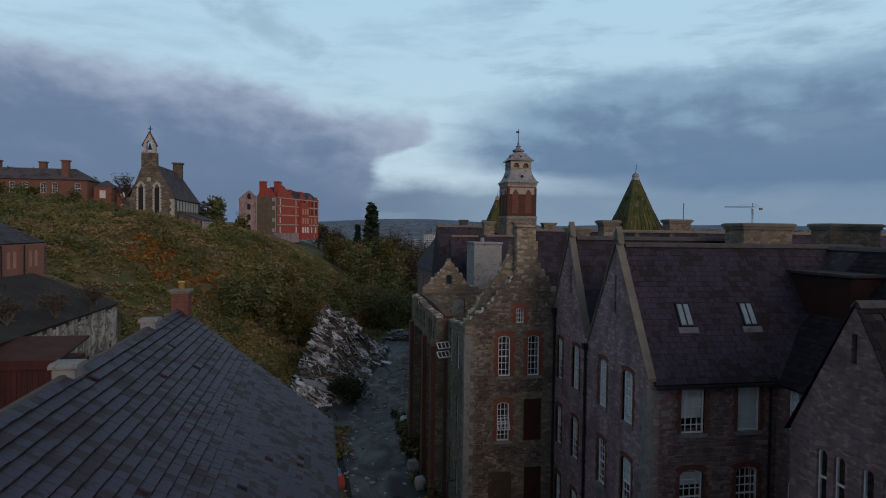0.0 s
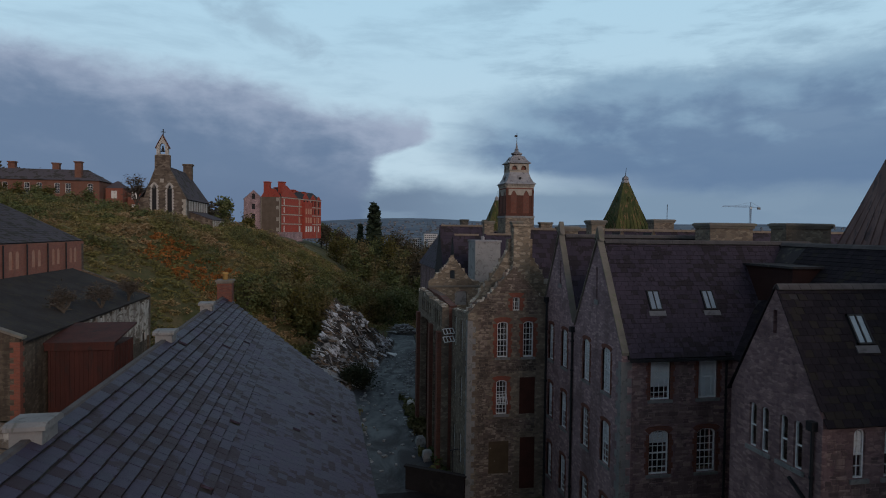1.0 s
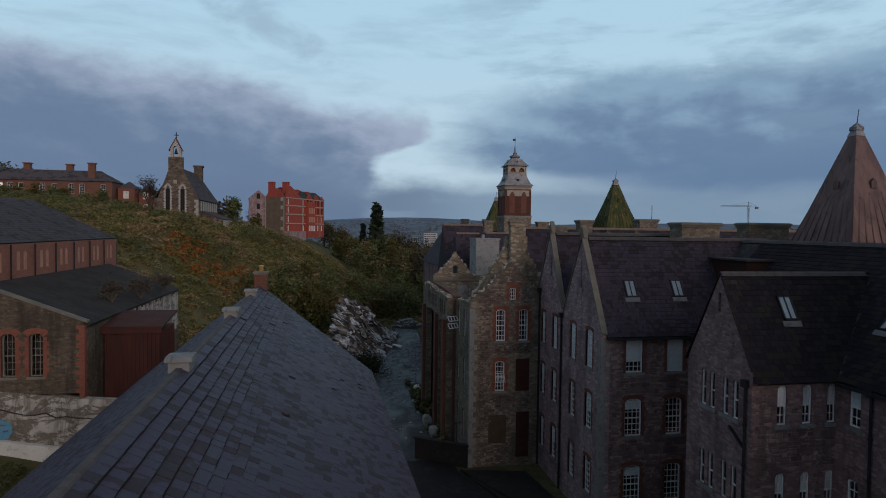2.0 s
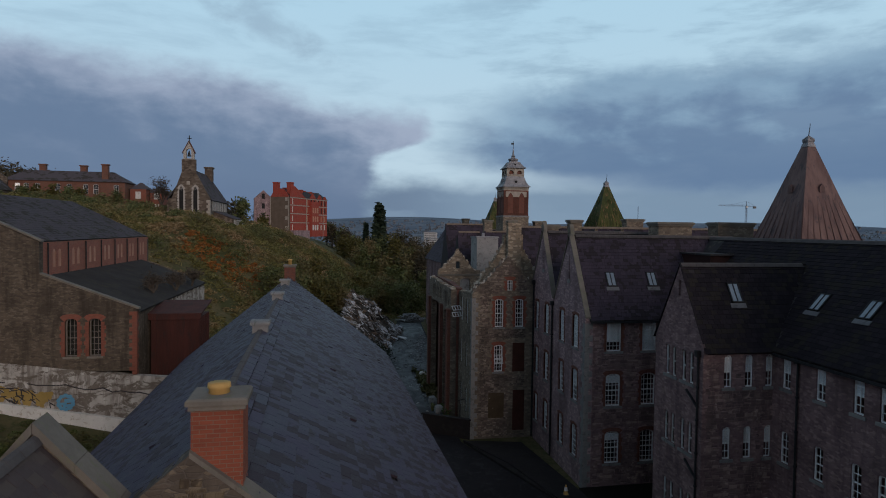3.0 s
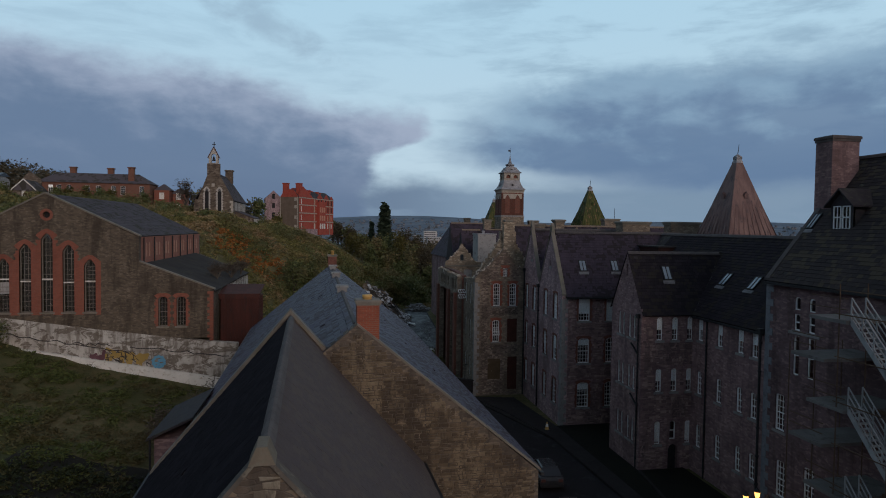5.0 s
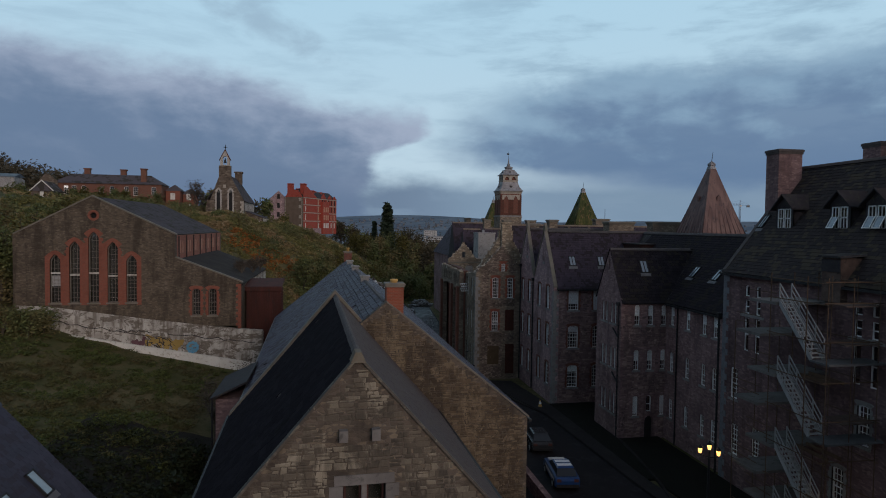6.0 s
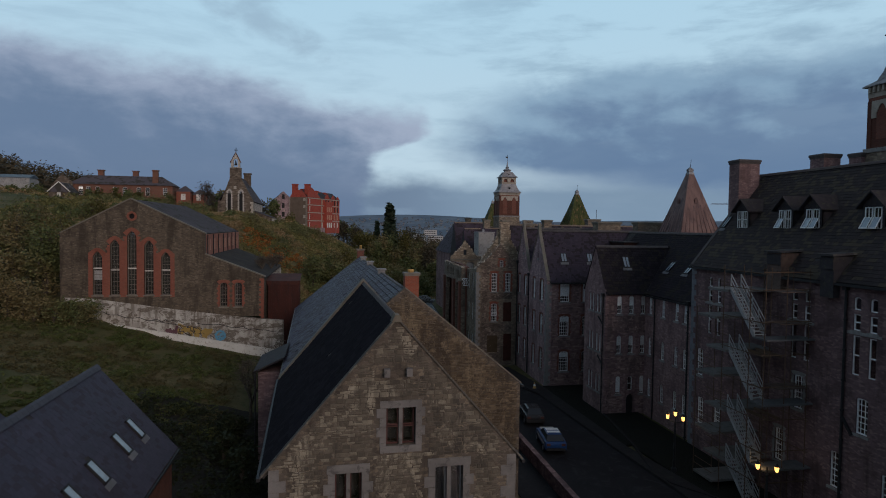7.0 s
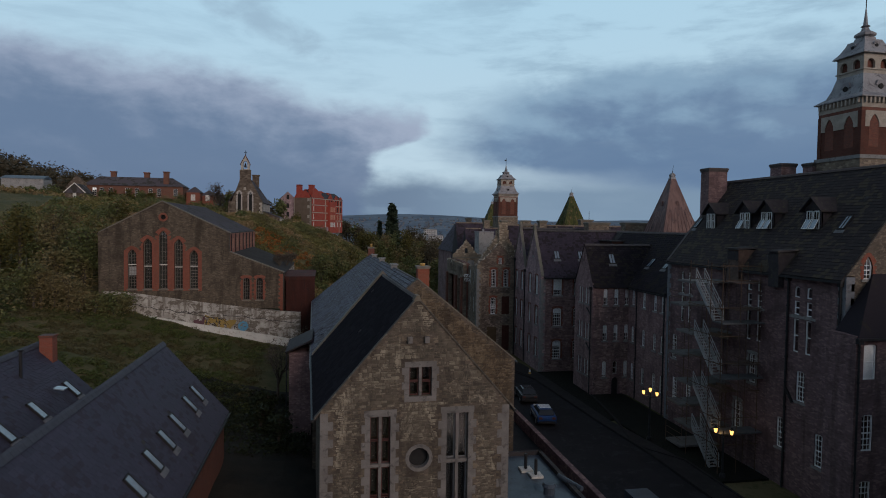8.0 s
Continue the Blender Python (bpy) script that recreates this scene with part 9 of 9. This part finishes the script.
def verge_weeds():
    rng = np.random.default_rng(7)
    out = []
    for k in range(46):
        y = rng.uniform(37, 60)
        c = np.array([rng.uniform(6.2, 7.6), y, 0.5])
        out.append(c + np.abs(blob(rng, 70, rng.uniform(0.4, 0.9), 1.0)) * np.array([1, 1, 1]) - np.array([0.4, 0.4, 0]))
    quads("wall_foot_weeds", leaves(rng, np.concatenate(out), 0.2), BUSH, None, "weeds along the foot of the ruin")


verge_weeds()


def tree(name, x, y, high, wide, material, label, seed, leaf=0.4, count=900, bare=False, z=None, group="", lean=0.0, category="tree"):
    """A tapered trunk that forks into limbs, with leaves in uneven lobes round the limbs' ends."""
    rnd = random.Random(seed)
    rng = np.random.default_rng(seed)
    z0 = (ground_z(x, y) if z is None else z) - 0.3
    t = thing(name, (x, y, z0), label, category, group)
    m = Mesh()
    tips = []

    def limb(p, d, length, r, level):
        q = p + d * length
        m.tube(p, q, r, r * 0.6, 6 if level < 2 else 4)
        if level >= (4 if bare else 3):
            tips.append(q)
            return
        if level >= 1:
            tips.append(q)
        for _ in range(3 if level else 5):
            nd_ = (d + Vector((rnd.uniform(-1, 1), rnd.uniform(-1, 1), rnd.uniform(-0.25, 0.6))) * (0.8 if level else 1.0)).normalized()
            limb(p.lerp(q, rnd.uniform(0.55, 1.0)), nd_, length * rnd.uniform(0.55, 0.8), r * 0.55, level + 1)

    limb(Vector((x, y, z0)), Vector((lean, 0, 1)).normalized(), high * (0.24 if bare else 0.13), high * 0.024 + 0.05, 0)
    top = max(p.z for p in tips) - z0
    for i, v in enumerate(m.v):
        k = (v[2] - z0) / top
        m.v[i] = (x + (v[0] - x) * (wide / high * 1.6 if k > 0.2 else 1), y + (v[1] - y) * (wide / high * 1.6 if k > 0.2 else 1), z0 + (v[2] - z0) * high * 0.93 / top)
    part("trunk", m, BARK, t)
    pts = [(x + (p.x - x) * wide / high * 1.6, y + (p.y - y) * wide / high * 1.6, z0 + (p.z - z0) * high * 0.93 / top) for p in tips]
    if not bare:
        pts += [(x + rnd.uniform(-0.25, 0.25) * wide, y + rnd.uniform(-0.25, 0.25) * wide, z0 + high * rnd.uniform(0.12, 0.5)) for _ in range(len(pts) // 3)]
    per = max(4, count // len(pts))
    cl = np.concatenate([np.array(p) + blob(rng, per, wide * (0.18 if bare else 0.27) * rng.uniform(0.6, 1.3), 0.8) for p in pts])
    quads("crown", leaves(rng, cl, leaf * (0.3 if bare else 1.0), 5.0 if bare else 1.5), TWIG if bare else material, t)
    return t


def conifer(x, y, high, wide, seed, z=None):
    """A dark spire of drooping tiers."""
    rng = np.random.default_rng(seed)
    z0 = (ground_z(x, y) if z is None else z) - 0.3
    t = thing("conifer", (x, y, z0), "tall dark conifer on the brow of the hill", "tree")
    part("trunk", Mesh().tube((x, y, z0), (x, y, z0 + high * 0.97), wide * 0.09, 0.03, 8), BARK, t)
    pts = []
    for k in range(26):
        f = k / 26
        zz = z0 + high * (0.12 + 0.86 * f)
        r = wide * (1 - f) ** 1.3 * rng.uniform(0.55, 1.15)
        for a in np.arange(0, 2 * math.pi, 0.7) + rng.uniform(0, 1):
            rr = r * rng.uniform(0.6, 1.1)
            for s in np.linspace(0.25, 1, 5):
                pts.append([x + rr * s * math.cos(a), y + rr * s * math.sin(a), zz - 0.28 * rr * s + 0.2 * rng.normal()])
    P = np.repeat(np.array(pts), 4, 0) + rng.normal(size=(len(pts) * 4, 3)) * wide * 0.07
    quads("crown", leaves(rng, P, wide * 0.16, 2.2), CONIFER, t)


WOOD = leaf_mat("autumn_wood", (0.036, 0.034, 0.024), (0.075, 0.062, 0.042), (0.045, 0.045, 0.022), (0.085, 0.062, 0.034), patch=0.03)
conifer(12.4, 200, 27.5 - ground_z(12.4, 200), 6.8, 5)
conifer(8.4, 214, 21.0 - ground_z(8.4, 214), 3.6, 6)
# rounded autumn trees that close the view under the conifers
for k, (x, y, top) in enumerate(((3.0, 178, 15.8), (7.5, 172, 16.0), (11.5, 182, 16.8), (15.0, 176, 17.2), (18.0, 186, 19.6), (20.5, 178, 19.0), (23.0, 188, 16.4), (26.0, 178, 13.4), (29.0, 186, 12.6), (0.0, 186, 16.2), (10.0, 160, 12.8), (17.0, 162, 14.0), (23.0, 164, 13.4), (4.5, 162, 13.0))):
    tree("brow_tree", x, y, top - ground_z(x, y), 7.6, WOOD if 18 <= x <= 26 else BUSH if k % 3 else OLIVE, "rounded brown autumn tree below the conifers" if 18 <= x <= 26 else "rounded dark leafy tree below the conifers", 440 + k, 0.42, 1700, group="trees under the conifers")
rt = random.Random(21)
# dark wood at the foot of the hill beyond the heap, and along the brow
for k in range(46):
    y = rt.uniform(92, 150)
    tree("hillside_tree", brow(y) + rt.uniform(-13, -1.0), y, rt.uniform(4.5, 7.5), rt.uniform(5.0, 7.0), OLIVE if k % 4 == 0 else BUSH, "dense dark leafy tree on the hillside" if k % 4 else "olive autumn tree on the hillside", 100 + k, 0.28, 2000, group="hillside trees")
for k in range(20):
    y = rt.uniform(140, 236)
    tree("brow_tree", rt.uniform(2, 26), y, rt.uniform(8, 11), rt.uniform(5, 7.5), OLIVE if k % 3 == 0 else BUSH, "autumn tree below the brow" if k % 3 == 0 else "dark leafy tree below the brow", 200 + k, 0.6, 620, group="brow trees")
for x, y, hh, w, bare in ((-47.5, 152, 10, 7, True), (-88, 190, 10, 8, True), (-29.5, 163, 9, 6, False), (-24, 172, 6.5, 5, False), (-45, 160, 8, 6, False), (-40, 168, 8.5, 6, False), (-73, 182, 11, 5, False), (-70, 181, 10, 5, False), (-17, 262, 9, 7, False), (-2, 285, 11, 8, True), (6, 290, 9, 8, False), (14, 296, 8, 8, False), (-52, 190, 9, 6, True), (-36, 255, 12, 7, True)):
    tree("brow_tree", x, y, hh, w, OLIVE if hh == 6.5 else BUSH, "bare twiggy tree on the skyline" if bare else "dark leafy tree on the skyline", int(abs(x * 7) + y), 0.55, 900, bare, group="skyline trees")
for k in range(10):
    tree("brow_tree", -6 + 2.6 * k + rt.uniform(-1, 1), rt.uniform(252, 290), rt.uniform(11, 14), rt.uniform(7, 9), WOOD if k % 2 else BUSH, "brown autumn tree on the skyline" if k % 2 else "dark leafy tree on the skyline", 260 + k, 0.6, 900, group="skyline trees")
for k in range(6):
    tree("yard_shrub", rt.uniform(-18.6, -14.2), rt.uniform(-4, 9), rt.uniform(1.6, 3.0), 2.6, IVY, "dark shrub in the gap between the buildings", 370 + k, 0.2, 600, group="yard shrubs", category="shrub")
for k in range(34):
    x, y = rt.uniform(-70, -43.5), rt.uniform(16, 72)
    tree("yard_tree", x, y, rt.uniform(5.0, 9.5), rt.uniform(4.0, 6.5), OLIVE if k % 5 == 0 else BUSH, "olive autumn tree beside the derelict hall" if k % 5 == 0 else "dark leafy shrub tree beside the derelict hall", 300 + k, 0.22, 1800, group="yard trees")
for k in range(12):
    tree("wall_shrub", -46.5 + k * 0.85 + rt.uniform(-0.5, 0.5), rt.uniform(26.5, 31.5), rt.uniform(3.6, 7.0) * (1 - 0.045 * k), 3.6, BUSH, "dark shrub against the whitewashed wall", 340 + k, 0.17, 1300, group="wall shrubs", category="shrub")
for k, (x, y) in enumerate(((1.0, 65.4), (2.6, 64.6), (1.8, 67.0))):
    tree("lane_bush", x, y, 2.6, 3.6, IVY, "dark bramble bush growing before the rubbish heap", 390 + k, 0.16, 1300, group="lane bushes", category="shrub", z=0.5)
for k in range(9):
    tree("brow_bush", -82 + k * 3.1 + rt.uniform(-1, 1), rt.uniform(150, 160), rt.uniform(3.0, 6.5), 4.4, OLIVE if k % 2 else BUSH, "autumn bush before the long brick house" if k % 2 else "dark bush before the long brick house", 400 + k, 0.35, 700, group="brow bushes", category="shrub")
for k, (x, y, hh) in enumerate(((-15.6, 14, 7.5), (-17.3, 11.5, 6.5), (-14.6, 20, 6.0))):
    tree("birch_sapling", x, y, hh, 3.2, TWIG, "slender pale bare sapling in the yard", 360 + k, 0.22, 500, True, group="saplings")
for k, (x, y, z) in enumerate(((-18.9, 46.5, 11.6), (-18.6, 52, 11.5), (-19.6, 41.5, 12.0))):
    tree("wall_sapling", x, y, 3.2, 2.4, TWIG, "bare shrub growing from the hall roof edge", 380 + k, 0.2, 500, True, z, category="shrub")


def far_wood():
    """Woods on the far left skyline, too many to count."""
    rng = np.random.default_rng(14)
    out = []
    for _ in range(620):
        x, y = rng.uniform(-330, -92), rng.uniform(200, 330)
        r = rng.uniform(3.2, 6.0)
        out.append(np.array([x, y, ground_z(x, y) + 6.5]) + blob(rng, 110, r, 1.3))
    for x0, x1, y0, y1, n in ((-40, -32, 172, 200, 16), (-64, -46, 184, 212, 14), (-112, -88, 184, 215, 26)):
        for _ in range(n):
            x, y = rng.uniform(x0, x1), rng.uniform(y0, y1)
            out.append(np.array([x, y, ground_z(x, y) + rng.uniform(2, 6)]) + blob(rng, 130, rng.uniform(2, 3.8), 1.2))
    for _ in range(150):
        x, y = rng.uniform(14, 62), rng.uniform(185, 300)
        out.append(np.array([x, y, rng.uniform(2, 8.5)]) + blob(rng, 110, rng.uniform(3, 5), 1.1))
    quads("far_wood", leaves(rng, np.concatenate(out), 0.62, 2.6), WOOD, None, "bare autumn wood on the skyline")


far_wood()


# ---- the heap of rubbish ----
def heap():
    rng = random.Random(17)
    h = thing("rubbish_heap", (0, 66, 0.4), "long heap of pale demolition rubble and rubbish", "rubble heap")

    def top(x, y):
        right, wide = heap_edge(y)
        k = smooth((y - 61.5) / 4) * smooth((99 - y) / 12) * smooth((x - right + wide + 1.4) / 2.2)
        return 0.35 + (1.6 + 7.2 * smooth((y - 60) / 30)) * smooth((right - x) / wide) * k * (0.88 + 0.3 * noise.noise((x * 0.4, y * 0.4, 2)))

    xs, ys = np.arange(-9, 11.3, 0.5), np.arange(55, 99, 0.6)
    m = Mesh()
    m.v = [(x, y, top(x, y) - (0.5 if x < -8 else 0)) for y in ys for x in xs]
    n = len(xs)
    m.f = [(j * n + i, j * n + i + 1, (j + 1) * n + i + 1, (j + 1) * n + i) for j in range(len(ys) - 1) for i in range(n - 1)]
    part("mound", m, RUBBLE_SOIL, h, "grey rubble soil")
    bits = {k: Mesh() for k in ("pale", "grey", "brown", "dark")}
    for k in range(5600):
        y = rng.uniform(61, 97)
        right, wide = heap_edge(y)
        x = right + 0.3 - rng.random() * (wide + 0.8)
        if top(x, y) < 0.6 or noise.noise((x * 0.55, y * 0.35, 7)) < -0.28:
            continue
        z = top(x, y)
        tone = noise.noise((x * 0.8, y * 0.5, 3)) + rng.gauss(0, 0.35)
        kind = "pale" if tone > 0.30 else "grey" if tone > -0.05 else "brown" if tone > -0.3 else "dark"
        big = rng.random() ** 3
        if rng.random() < 0.6:
            a, b, c = 0.3 + 2.0 * big, rng.uniform(0.05, 0.2), rng.uniform(0.02, 0.06)
        else:
            a, b, c = 0.18 + 1.1 * big, 0.12 + 0.7 * big, rng.uniform(0.03, 0.16)
        mt = Matrix.Translation((x, y, z + 0.08)) @ Euler((rng.gauss(0, 0.35), rng.gauss(0.5, 0.3), rng.gauss(-0.35, 0.55))).to_matrix().to_4x4()
        p = [mt @ Vector((sx * a / 2, sy * b / 2, sz * c / 2)) for sz in (-1, 1) for sx, sy in ((-1, -1), (1, -1), (1, 1), (-1, 1))]
        bits[kind].add(p, [(3, 2, 1, 0), (4, 5, 6, 7), (0, 1, 5, 4), (1, 2, 6, 5), (2, 3, 7, 6), (3, 0, 4, 7)])
    for kind, mat in (("pale", DEBRIS_PALE), ("grey", DEBRIS_GREY), ("brown", DEBRIS_BROWN), ("dark", DEBRIS_DARK)):
        part("debris", bits[kind], mat, h, {"pale": "pale boards and plaster", "grey": "grey broken board", "brown": "splintered timber", "dark": "dark rubbish"}[kind], "stuff")
    for x, y, a, b, turn, mat, lab in ((-1.6, 66.2, 2.6, 1.7, 0.3, DEBRIS_GREY, "large grey sheet"), (-0.6, 65.2, 1.6, 2.4, 0.9, DEBRIS_GREY, "large grey sheet"), (-2.6, 65.4, 2.0, 1.1, 0.2, DEBRIS_PALE, "pale sheet"), (7.6, 82.5, 1.7, 1.3, 0.4, WHITE, "torn white bag"), (2.0, 66, 2.2, 0.5, -0.7, DEBRIS_PALE, "pale board")):
        mt = Matrix.Translation((x, y, top(x, y) + 0.3)) @ Euler((0.2, 0.35, turn)).to_matrix().to_4x4()
        p = [mt @ Vector((sx * a / 2, sy * b / 2, sz * 0.05 + 0.1 * sx * sy)) for sz in (-1, 1) for sx, sy in ((-1, -1), (1, -1), (1, 1), (-1, 1))]
        part("sheet", Mesh().add(p, [(3, 2, 1, 0), (4, 5, 6, 7), (0, 1, 5, 4), (1, 2, 6, 5), (2, 3, 7, 6), (3, 0, 4, 7)]), mat, h, lab)
    for x, y, mat, lab, nm in ((0.6, 44.5, PAINT_BLUE_BAG, "blue plastic drum lying by the lane", "drum"), (0.8, 43.4, RED_BAG, "red plastic crate by the lane", "crate"), (7.0, 56.5, WHITE_DULL, "white discarded appliance against the ruin", "appliance"), (6.4, 45.5, RENDER, "grey sack beside the ruin", "sack"), (6.5, 42.2, RENDER, "grey sack beside the ruin", "sack")):
        b = Mesh().loft([[(x - s, y - s, z), (x + s, y - s * 0.9, z), (x + s * 0.9, y + s, z), (x - s, y + s * 0.95, z)] for z, s in ((0.42, 0.34), (0.75, 0.42), (1.15, 0.36), (1.3, 0.2))])
        tie(b, nm, mat, lab, nm)
    slabs = Mesh()
    for k in range(46):
        x, y = rng.gauss(11.4, 1.1), rng.gauss(103, 1.6)
        z = 0.75 + 1.1 * math.exp(-((x - 11.4) ** 2 + (y - 103) ** 2) / 3)
        mt = Matrix.Translation((x, y, z)) @ Euler((rng.gauss(0, 0.2), rng.gauss(0, 0.2), rng.uniform(0, 3))).to_matrix().to_4x4()
        a, b, c = rng.uniform(0.5, 1.7), rng.uniform(0.25, 0.7), rng.uniform(0.06, 0.2)
        slabs.add([mt @ Vector((sx * a / 2, sy * b / 2, sz * c / 2)) for sz in (-1, 1) for sx, sy in ((-1, -1), (1, -1), (1, 1), (-1, 1))], [(3, 2, 1, 0), (4, 5, 6, 7), (0, 1, 5, 4), (1, 2, 6, 5), (2, 3, 7, 6), (3, 0, 4, 7)])
    mound = Mesh().loft([[(11.4 + r * math.cos(q), 103 + 1.2 * r * math.sin(q), z) for q in np.arange(0, 2 * math.pi, 0.45)] for z, r in ((0.3, 2.9), (0.8, 2.2), (1.4, 1.2), (1.75, 0.4))])
    pile = thing("slab_pile", (11.4, 103, 0.4), "low pile of pale broken slabs at the lane end", "rubble")
    part("mound", mound, RUBBLE_SOIL, pile, "dark soil")
    part("slab", slabs, DEBRIS_GREY, pile, "pale broken slabs", "stuff")
    lit = Mesh()
    for k in range(420):
        y = 36 + 50 * rng.random() ** 0.6
        x = (rng.uniform(1.5, 6.5) if rng.random() < 0.4 else rng.choice((rng.uniform(1.2, 2.2), rng.uniform(5.8, 6.9)))) + max(0.0, y - 56) * 0.16
        s, a = rng.uniform(0.05, 0.22), rng.uniform(0, 3.1)
        c, n = Vector((math.cos(a), math.sin(a), 0)) * s, Vector((-math.sin(a), math.cos(a), 0)) * s * rng.uniform(0.2, 0.8)
        o = Vector((x, y, 0.485))
        lit.prism([o - c - n, o + c - n * 0.7, o + c * 0.8 + n, o - c + n], (0, 0, 0.03 + 0.1 * rng.random()))
    tie(lit, "litter", DEBRIS_GREY, "pale litter strewn over the lane", "litter", "", "stuff")


RUBBLE_SOIL = plain("rubble_soil", (0.055, 0.05, 0.045), (0.095, 0.088, 0.08), 0.95, 0.8, 6, 0, 0.05, stain=(0.03, 0.03, 0.025))
DEBRIS_PALE = plain("pale_debris", (0.50, 0.53, 0.57), (0.74, 0.76, 0.79), 0.8, 2, 12, stain=(0.28, 0.28, 0.28))
DEBRIS_GREY = plain("grey_debris", (0.22, 0.225, 0.23), (0.33, 0.33, 0.33), 0.8, 2, 12, stain=(0.12, 0.11, 0.1))
DEBRIS_BROWN = plain("brown_debris", (0.13, 0.095, 0.065), (0.22, 0.165, 0.12), 0.85, 2, 12)
DEBRIS_DARK = plain("dark_debris", (0.03, 0.03, 0.03), (0.07, 0.065, 0.06), 0.8, 2, 12)
PAINT_BLUE_BAG = plain("blue_plastic", (0.04, 0.16, 0.34), (0.05, 0.20, 0.40), 0.4)
RED_BAG = plain("red_plastic", (0.30, 0.04, 0.03), (0.38, 0.06, 0.04), 0.4)
heap()


# ---- the town in the valley ----
def town():
    rng = random.Random(31)
    walls, roofs = Mesh(), Mesh()
    for _ in range(1700):
        d = 700 + 2300 * rng.random() ** 0.7
        a = rng.uniform(radians(-35), radians(52))
        x, y = d * math.sin(a), d * math.cos(a)
        if x < -60 and d < 900:
            continue
        w, l, hh = rng.uniform(6, 9), rng.uniform(5, 10), rng.uniform(4, 7)
        z = ground_z(x, y) - 1
        walls.box(x - l / 2, x + l / 2, y - w / 2, y + w / 2, z, z + hh)
        roofs.prism([(x - l / 2, y - w / 2 - 0.3, z + hh), (x - l / 2, y, z + hh + 3), (x - l / 2, y + w / 2 + 0.3, z + hh)], (l, 0, 0))
    t = thing("distant_town", (400, 900, -30), "pale houses of the town across the valley", "town", "", "stuff")
    part("house_walls", walls, TOWN_WALL, t, "", "stuff")
    part("house_roofs", roofs, TOWN_ROOF, t, "", "stuff")
    out = []
    r2 = np.random.default_rng(5)
    for _ in range(1800):
        d = r2.uniform(420, 2800)
        a = r2.uniform(radians(-40), radians(52))
        x, y = d * math.sin(a), d * math.cos(a)
        s = r2.uniform(3, 7)
        out.append(np.array([x, y, ground_z(x, y) + s * 0.5]) + blob(r2, 24, s * (1 + d / 1500), 0.8))
    quads("valley_trees", leaves(r2, np.concatenate(out), 2.2), WOOD, None, "dark trees among the houses of the valley")
    for x, y, w, z1, lab in ((143, 900, 20, 13, "pale apartment block across the valley"), (127, 930, 12, 6, "grey office block across the valley"), (137, 820, 22, 5, "white slab block across the valley")):
        b = thing("apartment_block", (x, y, -30), lab, "building", "valley blocks")
        part("wall_body", Mesh().box(x - w / 2, x + w / 2, y, y + 14, -40, z1), BLOCK_WALL, b)
        bands = Mesh()
        zz = z1 - 3
        while zz > -10:
            for k in range(int(w / 3)):
                bands.box(x - w / 2 + 0.6 + k * 3, x - w / 2 + 2.6 + k * 3, y - 0.1, y - 0.004, zz, zz + 1.4)
            zz -= 3.1
        part("glazing", bands, DARK_OPENING, b, "rows of dark windows", "stuff")
        part("roof", Mesh().box(x - w / 2 - 0.4, x + w / 2 + 0.4, y - 0.4, y + 14.4, z1, z1 + 0.6), FLAT_ROOF, b)
    c = thing("tower_crane", (678, 900, -26), "slender tower crane on the far side of the town", "crane")
    x, y = 678, 900
    m = Mesh()
    for sx in (-1, 1):
        for sy in (-1, 1):
            m.bar((x + sx, y + sy, -30), (x + sx, y + sy, 64), 0.35, 0.35)
    for k in range(30):
        z = -30 + k * 3.1
        m.bar((x - 1, y - 1, z), (x + 1, y - 1, z + 3), 0.25, 0.25)
    part("mast", m, STEEL_DARK, c)
    j = Mesh()
    for dz, a, b in ((0, -52, 18), (2.2, -50, 6)):
        j.bar((x + a, y, 63 + dz * 0.6), (x + b, y, 63 + dz), 0.5, 0.5)
    for k in range(17):
        j.bar((x - 50 + k * 3, y, 63), (x - 48.5 + k * 3, y, 64.8), 0.25, 0.25)
    j.bar((x, y, 64), (x, y, 71), 0.6, 0.6).bar((x, y, 71), (x - 32, y, 64.5), 0.2, 0.2).bar((x, y, 71), (x + 16, y, 64), 0.2, 0.2)
    part("jib", j, STEEL_DARK, c)
    part("counterweight", Mesh().box(x + 13, x + 18, y - 1, y + 1, 59.5, 63), CONCRETE, c)
    part("cab", Mesh().box(x - 1.5, x + 1.5, y - 2, y - 1, 60.5, 63), WHITE_DULL, c)


TOWN_WALL = plain("town_render", (0.13, 0.14, 0.155), (0.27, 0.27, 0.275), 0.85, 0.02, 0.3)
BLOCK_WALL = plain("pale_block_render", (0.36, 0.36, 0.36), (0.50, 0.49, 0.47), 0.85, 0.05, 0.4)
TOWN_ROOF = plain("town_slate", (0.0665, 0.0756, 0.0978), (0.104, 0.11, 0.127), 0.8, 0.02, 0.3)
STEEL_DARK = plain("crane_steel", (0.10, 0.12, 0.15), (0.14, 0.16, 0.19), 0.6, 1, 5)
town()
